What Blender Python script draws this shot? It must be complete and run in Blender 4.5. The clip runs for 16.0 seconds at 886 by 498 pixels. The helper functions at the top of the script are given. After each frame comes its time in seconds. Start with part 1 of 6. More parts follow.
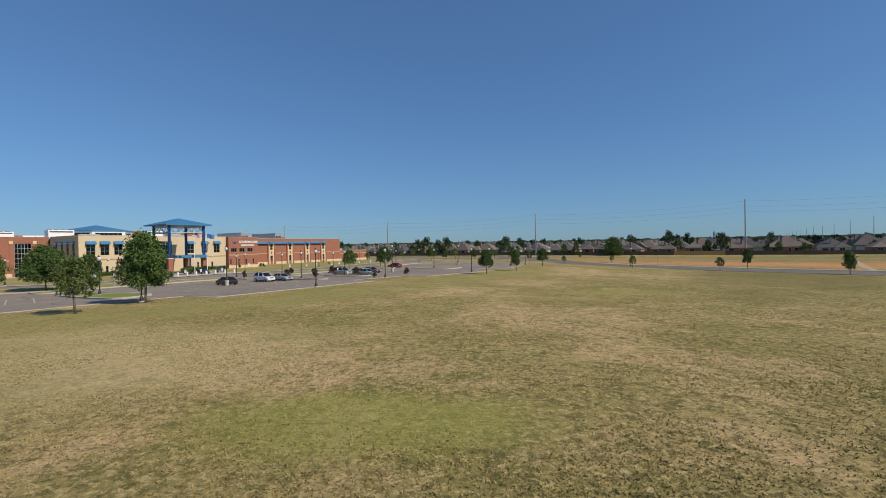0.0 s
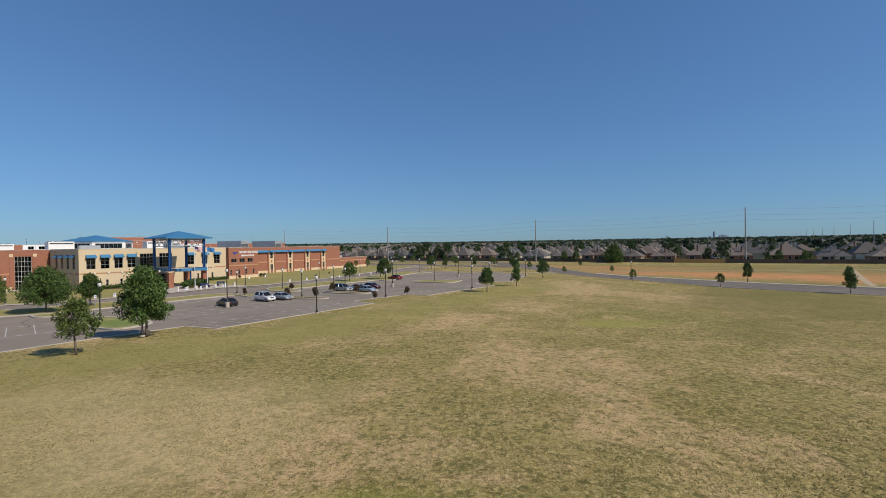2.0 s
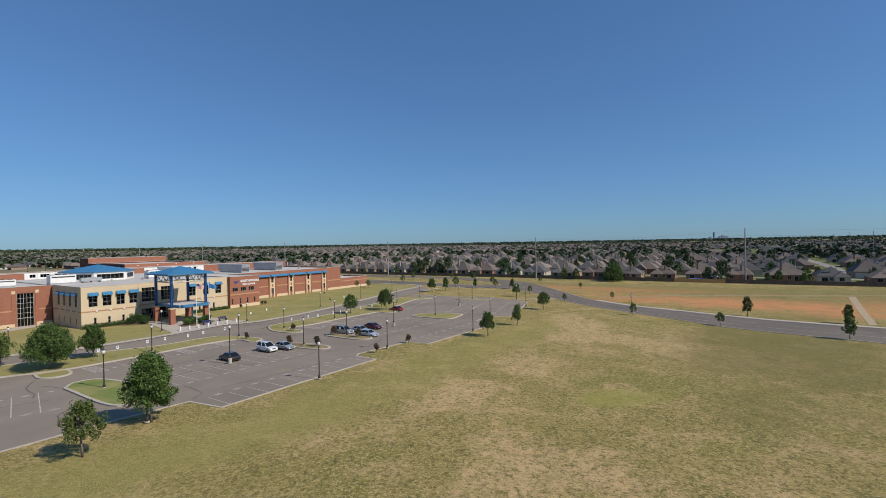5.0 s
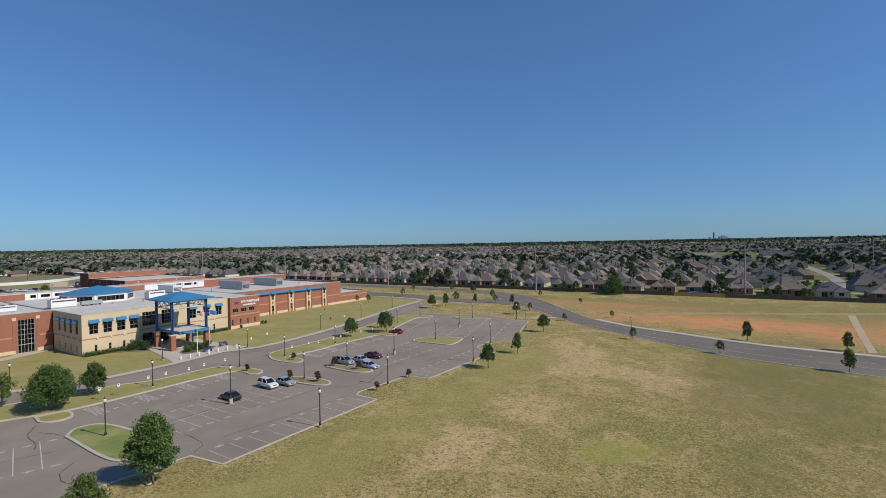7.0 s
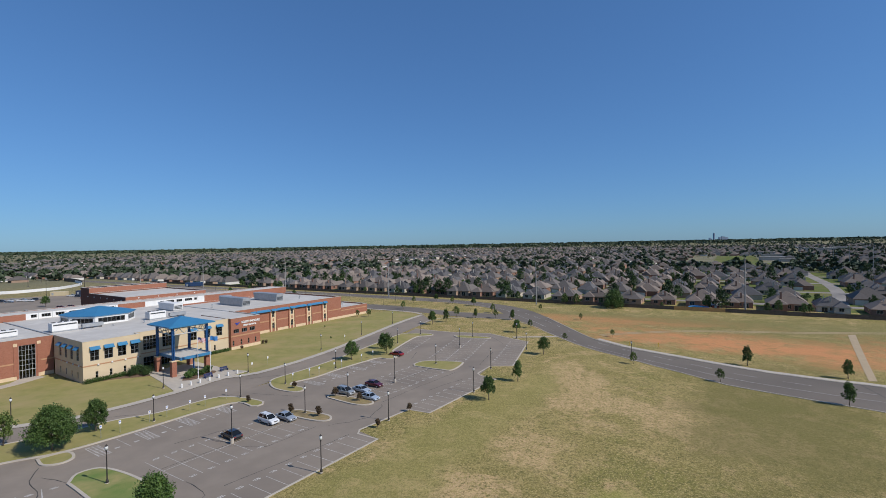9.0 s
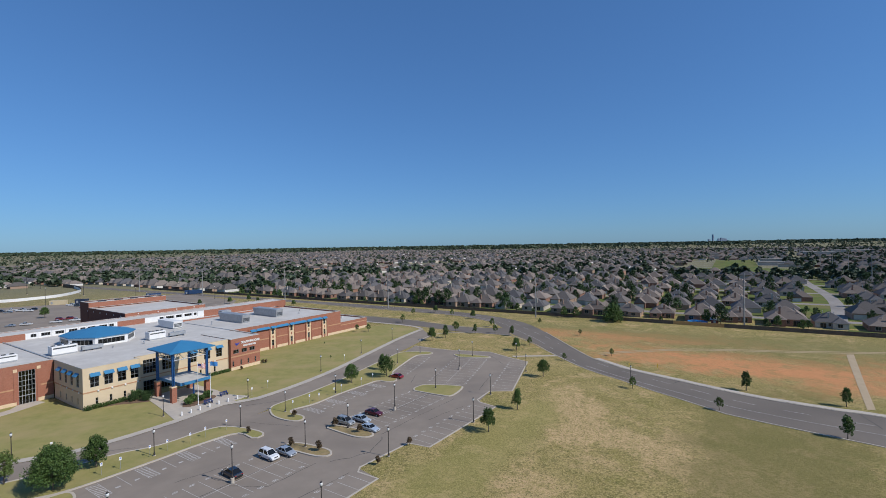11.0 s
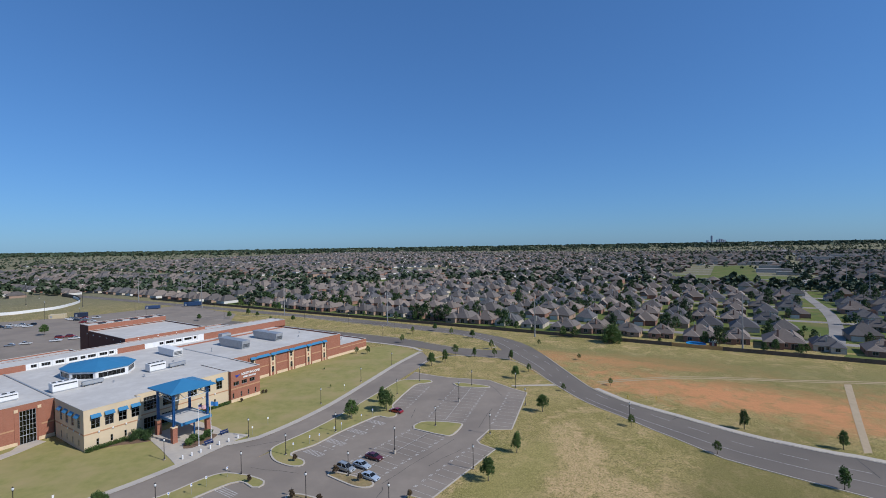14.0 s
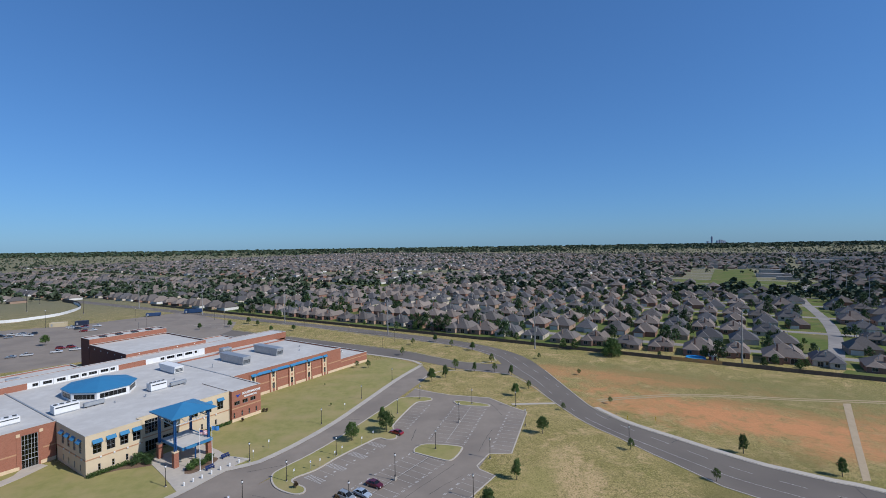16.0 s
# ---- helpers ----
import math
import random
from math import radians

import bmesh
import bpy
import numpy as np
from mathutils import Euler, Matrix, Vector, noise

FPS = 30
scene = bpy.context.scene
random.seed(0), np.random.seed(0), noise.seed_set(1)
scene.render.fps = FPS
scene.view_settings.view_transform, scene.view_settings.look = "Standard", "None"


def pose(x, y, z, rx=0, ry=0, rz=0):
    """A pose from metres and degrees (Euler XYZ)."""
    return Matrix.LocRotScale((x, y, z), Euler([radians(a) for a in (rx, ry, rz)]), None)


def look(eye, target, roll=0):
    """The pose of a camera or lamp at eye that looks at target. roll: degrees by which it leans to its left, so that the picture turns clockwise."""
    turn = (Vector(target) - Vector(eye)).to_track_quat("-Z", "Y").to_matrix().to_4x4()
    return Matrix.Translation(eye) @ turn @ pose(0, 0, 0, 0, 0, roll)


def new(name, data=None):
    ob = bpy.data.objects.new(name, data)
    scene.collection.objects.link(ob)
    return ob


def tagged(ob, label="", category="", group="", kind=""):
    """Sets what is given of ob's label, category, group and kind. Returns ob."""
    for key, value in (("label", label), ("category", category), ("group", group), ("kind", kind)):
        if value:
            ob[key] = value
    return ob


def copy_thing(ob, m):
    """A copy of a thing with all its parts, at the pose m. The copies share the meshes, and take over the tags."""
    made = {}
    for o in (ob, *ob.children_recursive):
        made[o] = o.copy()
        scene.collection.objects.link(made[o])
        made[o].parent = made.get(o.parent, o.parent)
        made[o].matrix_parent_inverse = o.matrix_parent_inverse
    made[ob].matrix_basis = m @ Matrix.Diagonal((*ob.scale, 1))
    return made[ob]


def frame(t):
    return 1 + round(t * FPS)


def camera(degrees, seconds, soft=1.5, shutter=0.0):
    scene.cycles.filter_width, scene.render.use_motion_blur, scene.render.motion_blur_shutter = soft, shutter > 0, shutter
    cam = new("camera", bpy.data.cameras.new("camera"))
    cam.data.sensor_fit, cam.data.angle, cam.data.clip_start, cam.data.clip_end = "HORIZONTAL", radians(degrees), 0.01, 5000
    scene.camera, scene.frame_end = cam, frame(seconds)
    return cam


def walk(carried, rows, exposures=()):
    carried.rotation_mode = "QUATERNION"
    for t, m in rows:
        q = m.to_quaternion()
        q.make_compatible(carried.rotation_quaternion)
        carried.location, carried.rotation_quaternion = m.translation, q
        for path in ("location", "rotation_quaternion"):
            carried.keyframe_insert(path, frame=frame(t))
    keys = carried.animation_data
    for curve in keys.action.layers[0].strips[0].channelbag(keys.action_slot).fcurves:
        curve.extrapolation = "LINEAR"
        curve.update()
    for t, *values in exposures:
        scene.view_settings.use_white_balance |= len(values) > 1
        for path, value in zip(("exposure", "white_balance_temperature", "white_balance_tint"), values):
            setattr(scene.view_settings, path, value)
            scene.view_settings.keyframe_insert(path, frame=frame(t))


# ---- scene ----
# Camera: a drone that climbs straight up from 6 m to 59 m.
cam = camera(88.0, 16.0, soft=0.9)
ROWS = [
    (0.0, 0.097, 0.302, 6.743, 0.099, -0.480, 1.005),
    (0.5, 0.085, 0.368, 7.412, 0.091, -0.538, 0.959),
    (1.0, 0.068, 0.418, 8.357, 0.081, -0.586, 0.914),
    (1.5, 0.046, 0.406, 9.457, 0.082, -0.604, 0.891),
    (2.0, 0.020, 0.371, 10.748, 0.079, -0.611, 0.882),
    (2.5, -0.005, 0.315, 12.286, 0.073, -0.604, 0.884),
    (3.0, -0.038, 0.239, 13.771, 0.079, -0.596, 0.897),
    (3.5, -0.071, 0.162, 15.293, 0.090, -0.591, 0.916),
    (4.0, -0.078, 0.107, 16.950, 0.090, -0.588, 0.933),
    (6.5, -0.014, -0.042, 25.674, 0.045, -0.618, 1.027),
    (7.0, -0.002, -0.062, 27.411, 0.056, -0.618, 1.041),
    (7.5, 0.008, -0.084, 29.111, 0.076, -0.614, 1.052),
    (8.0, 0.015, -0.120, 30.793, 0.094, -0.607, 1.061),
    (8.5, 0.003, -0.113, 32.530, 0.087, -0.613, 1.054),
    (9.0, -0.007, -0.133, 34.330, 0.061, -0.607, 1.035),
    (11.5, -0.082, -0.365, 42.994, -0.043, -0.555, 0.953),
    (12.0, -0.099, -0.423, 44.817, -0.048, -0.551, 0.947),
    (12.5, -0.112, -0.488, 46.624, -0.060, -0.559, 0.945),
    (13.0, -0.116, -0.557, 48.466, -0.087, -0.569, 0.935),
    (13.5, -0.118, -0.630, 50.319, -0.128, -0.581, 0.922),
    (14.0, -0.111, -0.728, 52.227, -0.150, -0.591, 0.913),
    (14.5, -0.108, -0.825, 54.070, -0.156, -0.600, 0.901),
    (15.0, -0.105, -0.918, 55.814, -0.149, -0.606, 0.882),
    (15.5, -0.102, -1.010, 57.510, -0.142, -0.613, 0.862),
    (16.0, -0.098, -1.101, 59.190, -0.134, -0.619, 0.842),
]
walk(cam, [(t, pose(x, y, z, 90 + pitch, roll, yaw)) for t, x, y, z, yaw, pitch, roll in ROWS],
     exposures=[(0.0, 0.0, 6680, 10), (4.0, 0.0, 6530, 10), (9.0, 0.0, 6090, 10), (16.0, 0.0, 5700, 10)])

# World and sun
world = bpy.data.worlds.new("world")
scene.world = world
world.use_nodes = True
sky = world.node_tree.nodes.new("ShaderNodeTexSky")
sky.sky_type, sky.sun_disc = "NISHITA", False
sky.sun_elevation, sky.sun_rotation = radians(41.5), radians(115.8)
sky.air_density, sky.dust_density, sky.ozone_density = 1.0, 0.25, 3.0
background = world.node_tree.nodes["Background"]
background.inputs["Strength"].default_value = 0.113
tint = world.node_tree.nodes.new("ShaderNodeMixRGB")  # the clear blue of a dry summer morning
tint.blend_type = "MULTIPLY"
tint.inputs[0].default_value, tint.inputs[2].default_value = 1.0, (0.60, 0.99, 1.50, 1)
soften = world.node_tree.nodes.new("ShaderNodeGamma")
soften.inputs["Gamma"].default_value = 0.66
world.node_tree.links.new(sky.outputs[0], soften.inputs["Color"])
world.node_tree.links.new(soften.outputs[0], tint.inputs[1])
world.node_tree.links.new(tint.outputs[0], background.inputs[0])
sun = new("sun", bpy.data.lights.new("sun", "SUN"))
sun.data.energy, sun.data.angle, sun.data.color = 4.3, radians(0.53), (1.0, 0.92, 0.80)
sun.matrix_world = look((67.4, -32.5, 66.4), (0, 0, 0))

rng = random.Random(7)
SITE = pose(-92.8, 116.8, 0.15, 0, 0, 56.5)  # x along the school's front, y into the building


def site(u, w, z=0.0):
    return SITE @ Vector((u, w, z))


def smooth(a, b, x):
    t = min(max((x - a) / (b - a), 0), 1)
    return t * t * (3 - 2 * t)


def gz(x, y):
    """Height of the ground: level at the school, the field falling gently towards the road, the far distance rising."""
    r = math.hypot(x, y)
    before = (x + 92.8) * 0.834 - (y - 116.8) * 0.552  # metres before the school's front
    fall = (1.034 - 0.01616 * max(x, -12) - 0.00517 * y) * smooth(40, 95, before) * (1 - smooth(160, 270, r))
    pad = 0.15 * (1 - smooth(28, 50, before)) * (1 - smooth(230, 320, r))
    return fall + pad + 20 * smooth(900, 4800, r)


# ---- materials ----
def mat(name, c1, c2=None, scale=1.0, rough=0.8, bump=0.0, c3=None, scale3=0.12, metal=0.0, fine=None, random_value=0.0, spec=0.4):
    """Two tones mixed by grain, a third by larger stains, relief from the grain."""
    m = bpy.data.materials.new(name)
    m.use_nodes = True
    nt = m.node_tree
    bs = nt.nodes["Principled BSDF"]
    bs.inputs["Roughness"].default_value, bs.inputs["Metallic"].default_value = rough, metal
    bs.inputs["Specular IOR Level"].default_value = spec
    c2 = c2 or tuple(c * 0.82 for c in c1)
    geo = nt.nodes.new("ShaderNodeNewGeometry")
    n1 = nt.nodes.new("ShaderNodeTexNoise")
    n1.inputs["Scale"].default_value, n1.inputs["Detail"].default_value = scale, 6
    n1.inputs["Roughness"].default_value = 0.65
    nt.links.new(geo.outputs["Position"], n1.inputs["Vector"])
    ramp = nt.nodes.new("ShaderNodeValToRGB")
    ramp.color_ramp.elements[0].position, ramp.color_ramp.elements[1].position = 0.35, 0.65
    ramp.color_ramp.elements[0].color, ramp.color_ramp.elements[1].color = (*c1, 1), (*c2, 1)
    nt.links.new(n1.outputs["Fac"], ramp.inputs["Fac"])
    out = ramp.outputs["Color"]
    if c3:
        n2 = nt.nodes.new("ShaderNodeTexNoise")
        n2.inputs["Scale"].default_value, n2.inputs["Detail"].default_value = scale3, 4
        nt.links.new(geo.outputs["Position"], n2.inputs["Vector"])
        r2 = nt.nodes.new("ShaderNodeValToRGB")
        r2.color_ramp.elements[0].position, r2.color_ramp.elements[1].position = 0.45, 0.7
        nt.links.new(n2.outputs["Fac"], r2.inputs["Fac"])
        mx = nt.nodes.new("ShaderNodeMixRGB")
        mx.inputs[2].default_value = (*c3, 1)
        nt.links.new(r2.outputs["Color"], mx.inputs[0])
        nt.links.new(out, mx.inputs[1])
        out = mx.outputs[0]
    if random_value:
        info = nt.nodes.new("ShaderNodeObjectInfo")
        isl = nt.nodes.new("ShaderNodeNewGeometry")
        add = nt.nodes.new("ShaderNodeMath")
        add.operation = "ADD"
        nt.links.new(info.outputs["Random"], add.inputs[0])
        nt.links.new(isl.outputs["Random Per Island"], add.inputs[1])
        mr = nt.nodes.new("ShaderNodeMapRange")
        mr.inputs["From Max"].default_value = 2.0
        mr.inputs["To Min"].default_value, mr.inputs["To Max"].default_value = 1 - random_value, 1 + random_value
        nt.links.new(add.outputs[0], mr.inputs["Value"])
        hsv = nt.nodes.new("ShaderNodeHueSaturation")
        nt.links.new(mr.outputs[0], hsv.inputs["Value"])
        nt.links.new(out, hsv.inputs["Color"])
        out = hsv.outputs[0]
    nt.links.new(out, bs.inputs["Base Color"])
    if bump:
        n3 = nt.nodes.new("ShaderNodeTexNoise")
        n3.inputs["Scale"].default_value, n3.inputs["Detail"].default_value = fine or scale * 4, 5
        nt.links.new(geo.outputs["Position"], n3.inputs["Vector"])
        b = nt.nodes.new("ShaderNodeBump")
        b.inputs["Strength"].default_value, b.inputs["Distance"].default_value = bump, 0.1
        nt.links.new(n3.outputs["Fac"], b.inputs["Height"])
        nt.links.new(b.outputs[0], bs.inputs["Normal"])
    return m


def brick_mat(name, c1, c2, mortar):
    """Running-bond brick, courses level on every wall of the school."""
    m = mat(name, c1, c2, 0.5, 0.9)
    nt = m.node_tree
    geo = nt.nodes.new("ShaderNodeNewGeometry")
    rot = nt.nodes.new("ShaderNodeVectorRotate")
    rot.rotation_type = "Z_AXIS"
    rot.inputs["Angle"].default_value = radians(-56.5)
    nt.links.new(geo.outputs["Position"], rot.inputs["Vector"])
    sep = nt.nodes.new("ShaderNodeSeparateXYZ")
    nt.links.new(rot.outputs[0], sep.inputs[0])
    add = nt.nodes.new("ShaderNodeMath")
    nt.links.new(sep.outputs["X"], add.inputs[0])
    nt.links.new(sep.outputs["Y"], add.inputs[1])
    comb = nt.nodes.new("ShaderNodeCombineXYZ")
    nt.links.new(add.outputs[0], comb.inputs["X"])
    nt.links.new(sep.outputs["Z"], comb.inputs["Y"])
    br = nt.nodes.new("ShaderNodeTexBrick")
    br.inputs["Scale"].default_value = 1.0
    br.inputs["Brick Width"].default_value, br.inputs["Row Height"].default_value = 0.4, 0.2
    br.inputs["Mortar Size"].default_value = 0.012
    br.inputs["Color1"].default_value, br.inputs["Color2"].default_value, br.inputs["Mortar"].default_value = (*c1, 1), (*c2, 1), (*mortar, 1)
    nt.links.new(comb.outputs[0], br.inputs["Vector"])
    bs = nt.nodes["Principled BSDF"]
    mx = nt.nodes.new("ShaderNodeMixRGB")
    mx.inputs[0].default_value = 0.6
    old = bs.inputs["Base Color"].links[0].from_socket
    nt.links.new(old, mx.inputs[1])
    nt.links.new(br.outputs["Color"], mx.inputs[2])
    nt.links.new(mx.outputs[0], bs.inputs["Base Color"])
    return m


def ground_mat():
    """Dry summer turf: straw, olive and worn patches, red clay in the vacant field across the road, darker far off
    where it is yards; tuft shade, sun side and distance haze are put into the tones.
    """
    m = bpy.data.materials.new("turf")
    m.use_nodes = True
    nt = m.node_tree
    bs = nt.nodes["Principled BSDF"]
    bs.inputs["Roughness"].default_value, bs.inputs["Specular IOR Level"].default_value = 0.95, 0.1
    geo = nt.nodes.new("ShaderNodeNewGeometry")

    def noise_at(scale, detail=5, rough=0.6, distortion=0.0):
        n = nt.nodes.new("ShaderNodeTexNoise")
        n.inputs["Scale"].default_value, n.inputs["Detail"].default_value = scale, detail
        n.inputs["Roughness"].default_value, n.inputs["Distortion"].default_value = rough, distortion
        nt.links.new(geo.outputs["Position"], n.inputs["Vector"])
        return n.outputs["Fac"]

    def ramp(fac, a, b):
        r = nt.nodes.new("ShaderNodeMapRange")
        r.inputs["From Min"].default_value, r.inputs["From Max"].default_value = a, b
        r.interpolation_type = "SMOOTHSTEP"
        nt.links.new(fac, r.inputs["Value"])
        return r.outputs[0]

    def mix(fac, a, b):
        x = nt.nodes.new("ShaderNodeMixRGB")
        nt.links.new(fac, x.inputs[0])
        for k, c in ((1, a), (2, b)):
            if isinstance(c, tuple):
                x.inputs[k].default_value = (*c, 1)
            else:
                nt.links.new(c, x.inputs[k])
        return x.outputs[0]

    def blob(cx, cy, rx, ry, turn):
        mp = nt.nodes.new("ShaderNodeMapping")
        mp.vector_type = "TEXTURE"
        mp.inputs["Location"].default_value, mp.inputs["Rotation"].default_value = (cx, cy, 0), (0, 0, radians(turn))
        mp.inputs["Scale"].default_value = (rx, ry, 1000)
        nt.links.new(geo.outputs["Position"], mp.inputs["Vector"])
        ln = nt.nodes.new("ShaderNodeVectorMath")
        ln.operation = "LENGTH"
        nt.links.new(mp.outputs[0], ln.inputs[0])
        return ln.outputs["Value"]

    def math2(op, a, b):
        x = nt.nodes.new("ShaderNodeMath")
        x.operation = op
        for k, c in ((0, a), (1, b)):
            if isinstance(c, (int, float)):
                x.inputs[k].default_value = c
            else:
                nt.links.new(c, x.inputs[k])
        return x.outputs[0]

    CLAY = (0.55, 0.25, 0.11)
    base = mix(ramp(noise_at(0.09, 5, 0.6, 0.5), 0.38, 0.62), (0.335, 0.262, 0.100), (0.265, 0.218, 0.072))
    base = mix(math2("MULTIPLY", ramp(noise_at(0.05, 4, 0.55, 0.8), 0.52, 0.64), 0.8), base, (0.215, 0.195, 0.055))
    # worn, straw-pink patches broken up by tufts; the one at (-14, 24) paints the brighter down-sun side
    wear = noise_at(0.13, 7, 0.7, 0.7)
    for cx, cy, rx, ry, turn in ((31, 110, 8, 30, -10), (38, 92, 6, 24, 18), (13, 76, 8, 8, 20), (1, 61, 10, 9, 0), (50, 84, 10, 16, 30), (9, 38, 9, 11, 20), (-4, 21, 6, 3, 20), (8, 13, 4, 3, 15), (-14, 24, 12, 8, 0), (-10, 13, 3, 3, 0)):
        wear = math2("ADD", wear, math2("MULTIPLY", ramp(blob(cx, cy, rx, ry, turn), 1.3, 0.2), 0.17))
    speckle = math2("ADD", math2("MULTIPLY", ramp(noise_at(0.55, 9, 0.78, 0.4), 0.46, 0.54), 0.85), 0.1)
    base = mix(math2("MULTIPLY", ramp(wear, 0.46, 0.66), speckle), base, (0.53, 0.365, 0.18))
    clumps = ramp(noise_at(0.8, 9, 0.75, 0.8), 0.53, 0.60)
    base = mix(math2("MULTIPLY", clumps, 0.8), base, (0.15, 0.14, 0.045))
    # shade in the gaps between tufts, put into the colour as dark specks
    tufts = ramp(noise_at(2.0, 5, 0.75, 0.3), 0.48, 0.58)
    base = mix(math2("MULTIPLY", tufts, 0.7), base, (0.105, 0.095, 0.033))
    straw = ramp(noise_at(3.4, 5, 0.75, 0.3), 0.51, 0.60)
    base = mix(math2("MULTIPLY", straw, 0.65), base, (0.56, 0.43, 0.20))
    # bare clods of straw in the worn ground
    clods = ramp(noise_at(2.3, 4, 0.7, 0.4), 0.47, 0.56)
    base = mix(math2("MULTIPLY", math2("MULTIPLY", ramp(wear, 0.52, 0.68), clods), 0.8), base, (0.53, 0.37, 0.195))
    # red clay
    clay_edge = noise_at(0.07, 9, 0.74)
    near = None
    for cx, cy, rx, ry, turn in ((105, 149, 58, 17, -36), (86, 199, 42, 11, -22), (150, 128, 34, 22, -38)):
        d = math2("ADD", blob(cx, cy, rx, ry, turn), math2("MULTIPLY", math2("SUBTRACT", clay_edge, 0.5), 4.2))
        near = d if near is None else math2("MINIMUM", near, d)
    speck = ramp(noise_at(0.16, 9, 0.78, 0.6), 0.33, 0.54)
    base = mix(math2("MULTIPLY", ramp(near, 1.6, 0.3), 0.6), base, (0.34, 0.205, 0.088))
    base = mix(math2("MULTIPLY", math2("MULTIPLY", ramp(near, 1.4, 0.25), speck), 0.9), base, CLAY)
    # turf tones; the last two paint the dark right and the bright down-sun left
    for cx, cy, rx, ry, turn, colour, amount in ((-3, 15.5, 7, 3.2, 0, (0.30, 0.29, 0.07), 0.6), (22, 58.5, 7, 4, 10, (0.29, 0.28, 0.07), 0.6), (-2.6, 75, 64, 8, 56.5, (0.29, 0.255, 0.085), 0.5), (-28, 44, 22, 7, 40, (0.30, 0.265, 0.09), 0.5), (150, 165, 120, 26, -30, (0.19, 0.17, 0.065), 0.45), (100, 200, 90, 9, -30, (0.20, 0.185, 0.07), 0.5), (68, 92, 20, 50, -35, (0.17, 0.148, 0.052), 0.7), (-20, 25, 14, 12, 0, (0.50, 0.40, 0.19), 0.5)):
        d = math2("ADD", blob(cx, cy, rx, ry, turn), math2("MULTIPLY", math2("SUBTRACT", clay_edge, 0.5), 2.0))
        base = mix(math2("MULTIPLY", ramp(d, 1.2, 0.5), amount), base, colour)
    # far yards, their colour paled and greyed for distance haze
    far = ramp(blob(0, 0, 1, 1, 0), 330, 700)
    base = mix(math2("MULTIPLY", far, 0.8), base, (0.165, 0.16, 0.105))
    grain = nt.nodes.new("ShaderNodeHueSaturation")
    mr = nt.nodes.new("ShaderNodeMapRange")
    mr.inputs["To Min"].default_value, mr.inputs["To Max"].default_value = -0.1, 2.05
    nt.links.new(noise_at(7.5, 6, 0.85), mr.inputs["Value"])
    nt.links.new(mr.outputs[0], grain.inputs["Value"])
    nt.links.new(base, grain.inputs["Color"])
    nt.links.new(grain.outputs[0], bs.inputs["Base Color"])
    b = nt.nodes.new("ShaderNodeBump")
    b.inputs["Strength"].default_value, b.inputs["Distance"].default_value = 0.9, 0.1
    nt.links.new(noise_at(9.0, 5, 0.75), b.inputs["Height"])
    nt.links.new(b.outputs[0], bs.inputs["Normal"])
    return m


TURF = ground_mat()
LAWN = mat("lawn", (0.30, 0.26, 0.10), (0.235, 0.22, 0.075), 0.35, 0.95, 0.6, (0.33, 0.265, 0.12), 0.11, fine=5, spec=0.1)
ASPHALT = mat("asphalt", (0.236, 0.196, 0.157), (0.265, 0.22, 0.177), 0.25, 0.9, 0.15, (0.203, 0.169, 0.138), 0.06, fine=14, spec=0.2)
ROAD_TAR = mat("road_asphalt", (0.155, 0.132, 0.11), (0.175, 0.149, 0.124), 0.2, 0.9, 0.15, (0.136, 0.116, 0.098), 0.05, fine=14, spec=0.2)
SEAL = mat("tar_seal", (0.03, 0.03, 0.03), None, 3, 0.7)
CONCRETE = mat("concrete", (0.48, 0.42, 0.34), (0.43, 0.375, 0.305), 0.8, 0.85, 0.1, (0.40, 0.35, 0.30), 0.3)
PAINT = mat("road_paint", (0.56, 0.53, 0.49), (0.33, 0.30, 0.27), 1.5, 0.7)
MULCH = mat("mulch", (0.12, 0.07, 0.045), (0.20, 0.13, 0.08), 3, 0.95, 0.5)
BRICK = brick_mat("red_brick", (0.32, 0.13, 0.08), (0.26, 0.10, 0.06), (0.34, 0.20, 0.14))
DARK_BRICK = brick_mat("darker_brick", (0.15, 0.06, 0.045), (0.11, 0.045, 0.035), (0.15, 0.08, 0.06))
CREAM = mat("cream_stucco", (0.60, 0.48, 0.32), (0.56, 0.45, 0.30), 0.5, 0.9, 0.1, (0.53, 0.42, 0.28), 0.2)
STONE = mat("cast_stone", (0.66, 0.50, 0.32), (0.58, 0.44, 0.28), 1.2, 0.85, 0.1)
BAND = mat("terracotta_band", (0.45, 0.25, 0.14), (0.40, 0.22, 0.12), 1.0, 0.85)
ROOF_GREY = mat("roof_membrane", (0.55, 0.52, 0.475), (0.47, 0.44, 0.40), 0.35, 0.8, 0.05, (0.46, 0.43, 0.39), 0.1)
BLUE_METAL = mat("blue_metal", (0.04, 0.17, 0.32), (0.045, 0.185, 0.345), 0.4, 0.45, spec=0.5)
BLUE_STEEL = mat("blue_steel", (0.022, 0.10, 0.27), None, 1.0, 0.45)
WHITE_METAL = mat("white_metal", (0.72, 0.71, 0.69), (0.66, 0.65, 0.63), 0.6, 0.6)
GREY_METAL = mat("galvanised", (0.42, 0.43, 0.44), (0.34, 0.35, 0.36), 0.9, 0.5, metal=0.5)
BRONZE = mat("dark_bronze", (0.035, 0.03, 0.028), None, 2, 0.5)
HALL = mat("pale_mullion", (0.42, 0.44, 0.44), None, 2, 0.5)
SASH = mat("window_sash", (0.27, 0.28, 0.28), None, 2, 0.5)
FRAME = mat("dark_grille", (0.06, 0.065, 0.07), None, 2, 0.5)
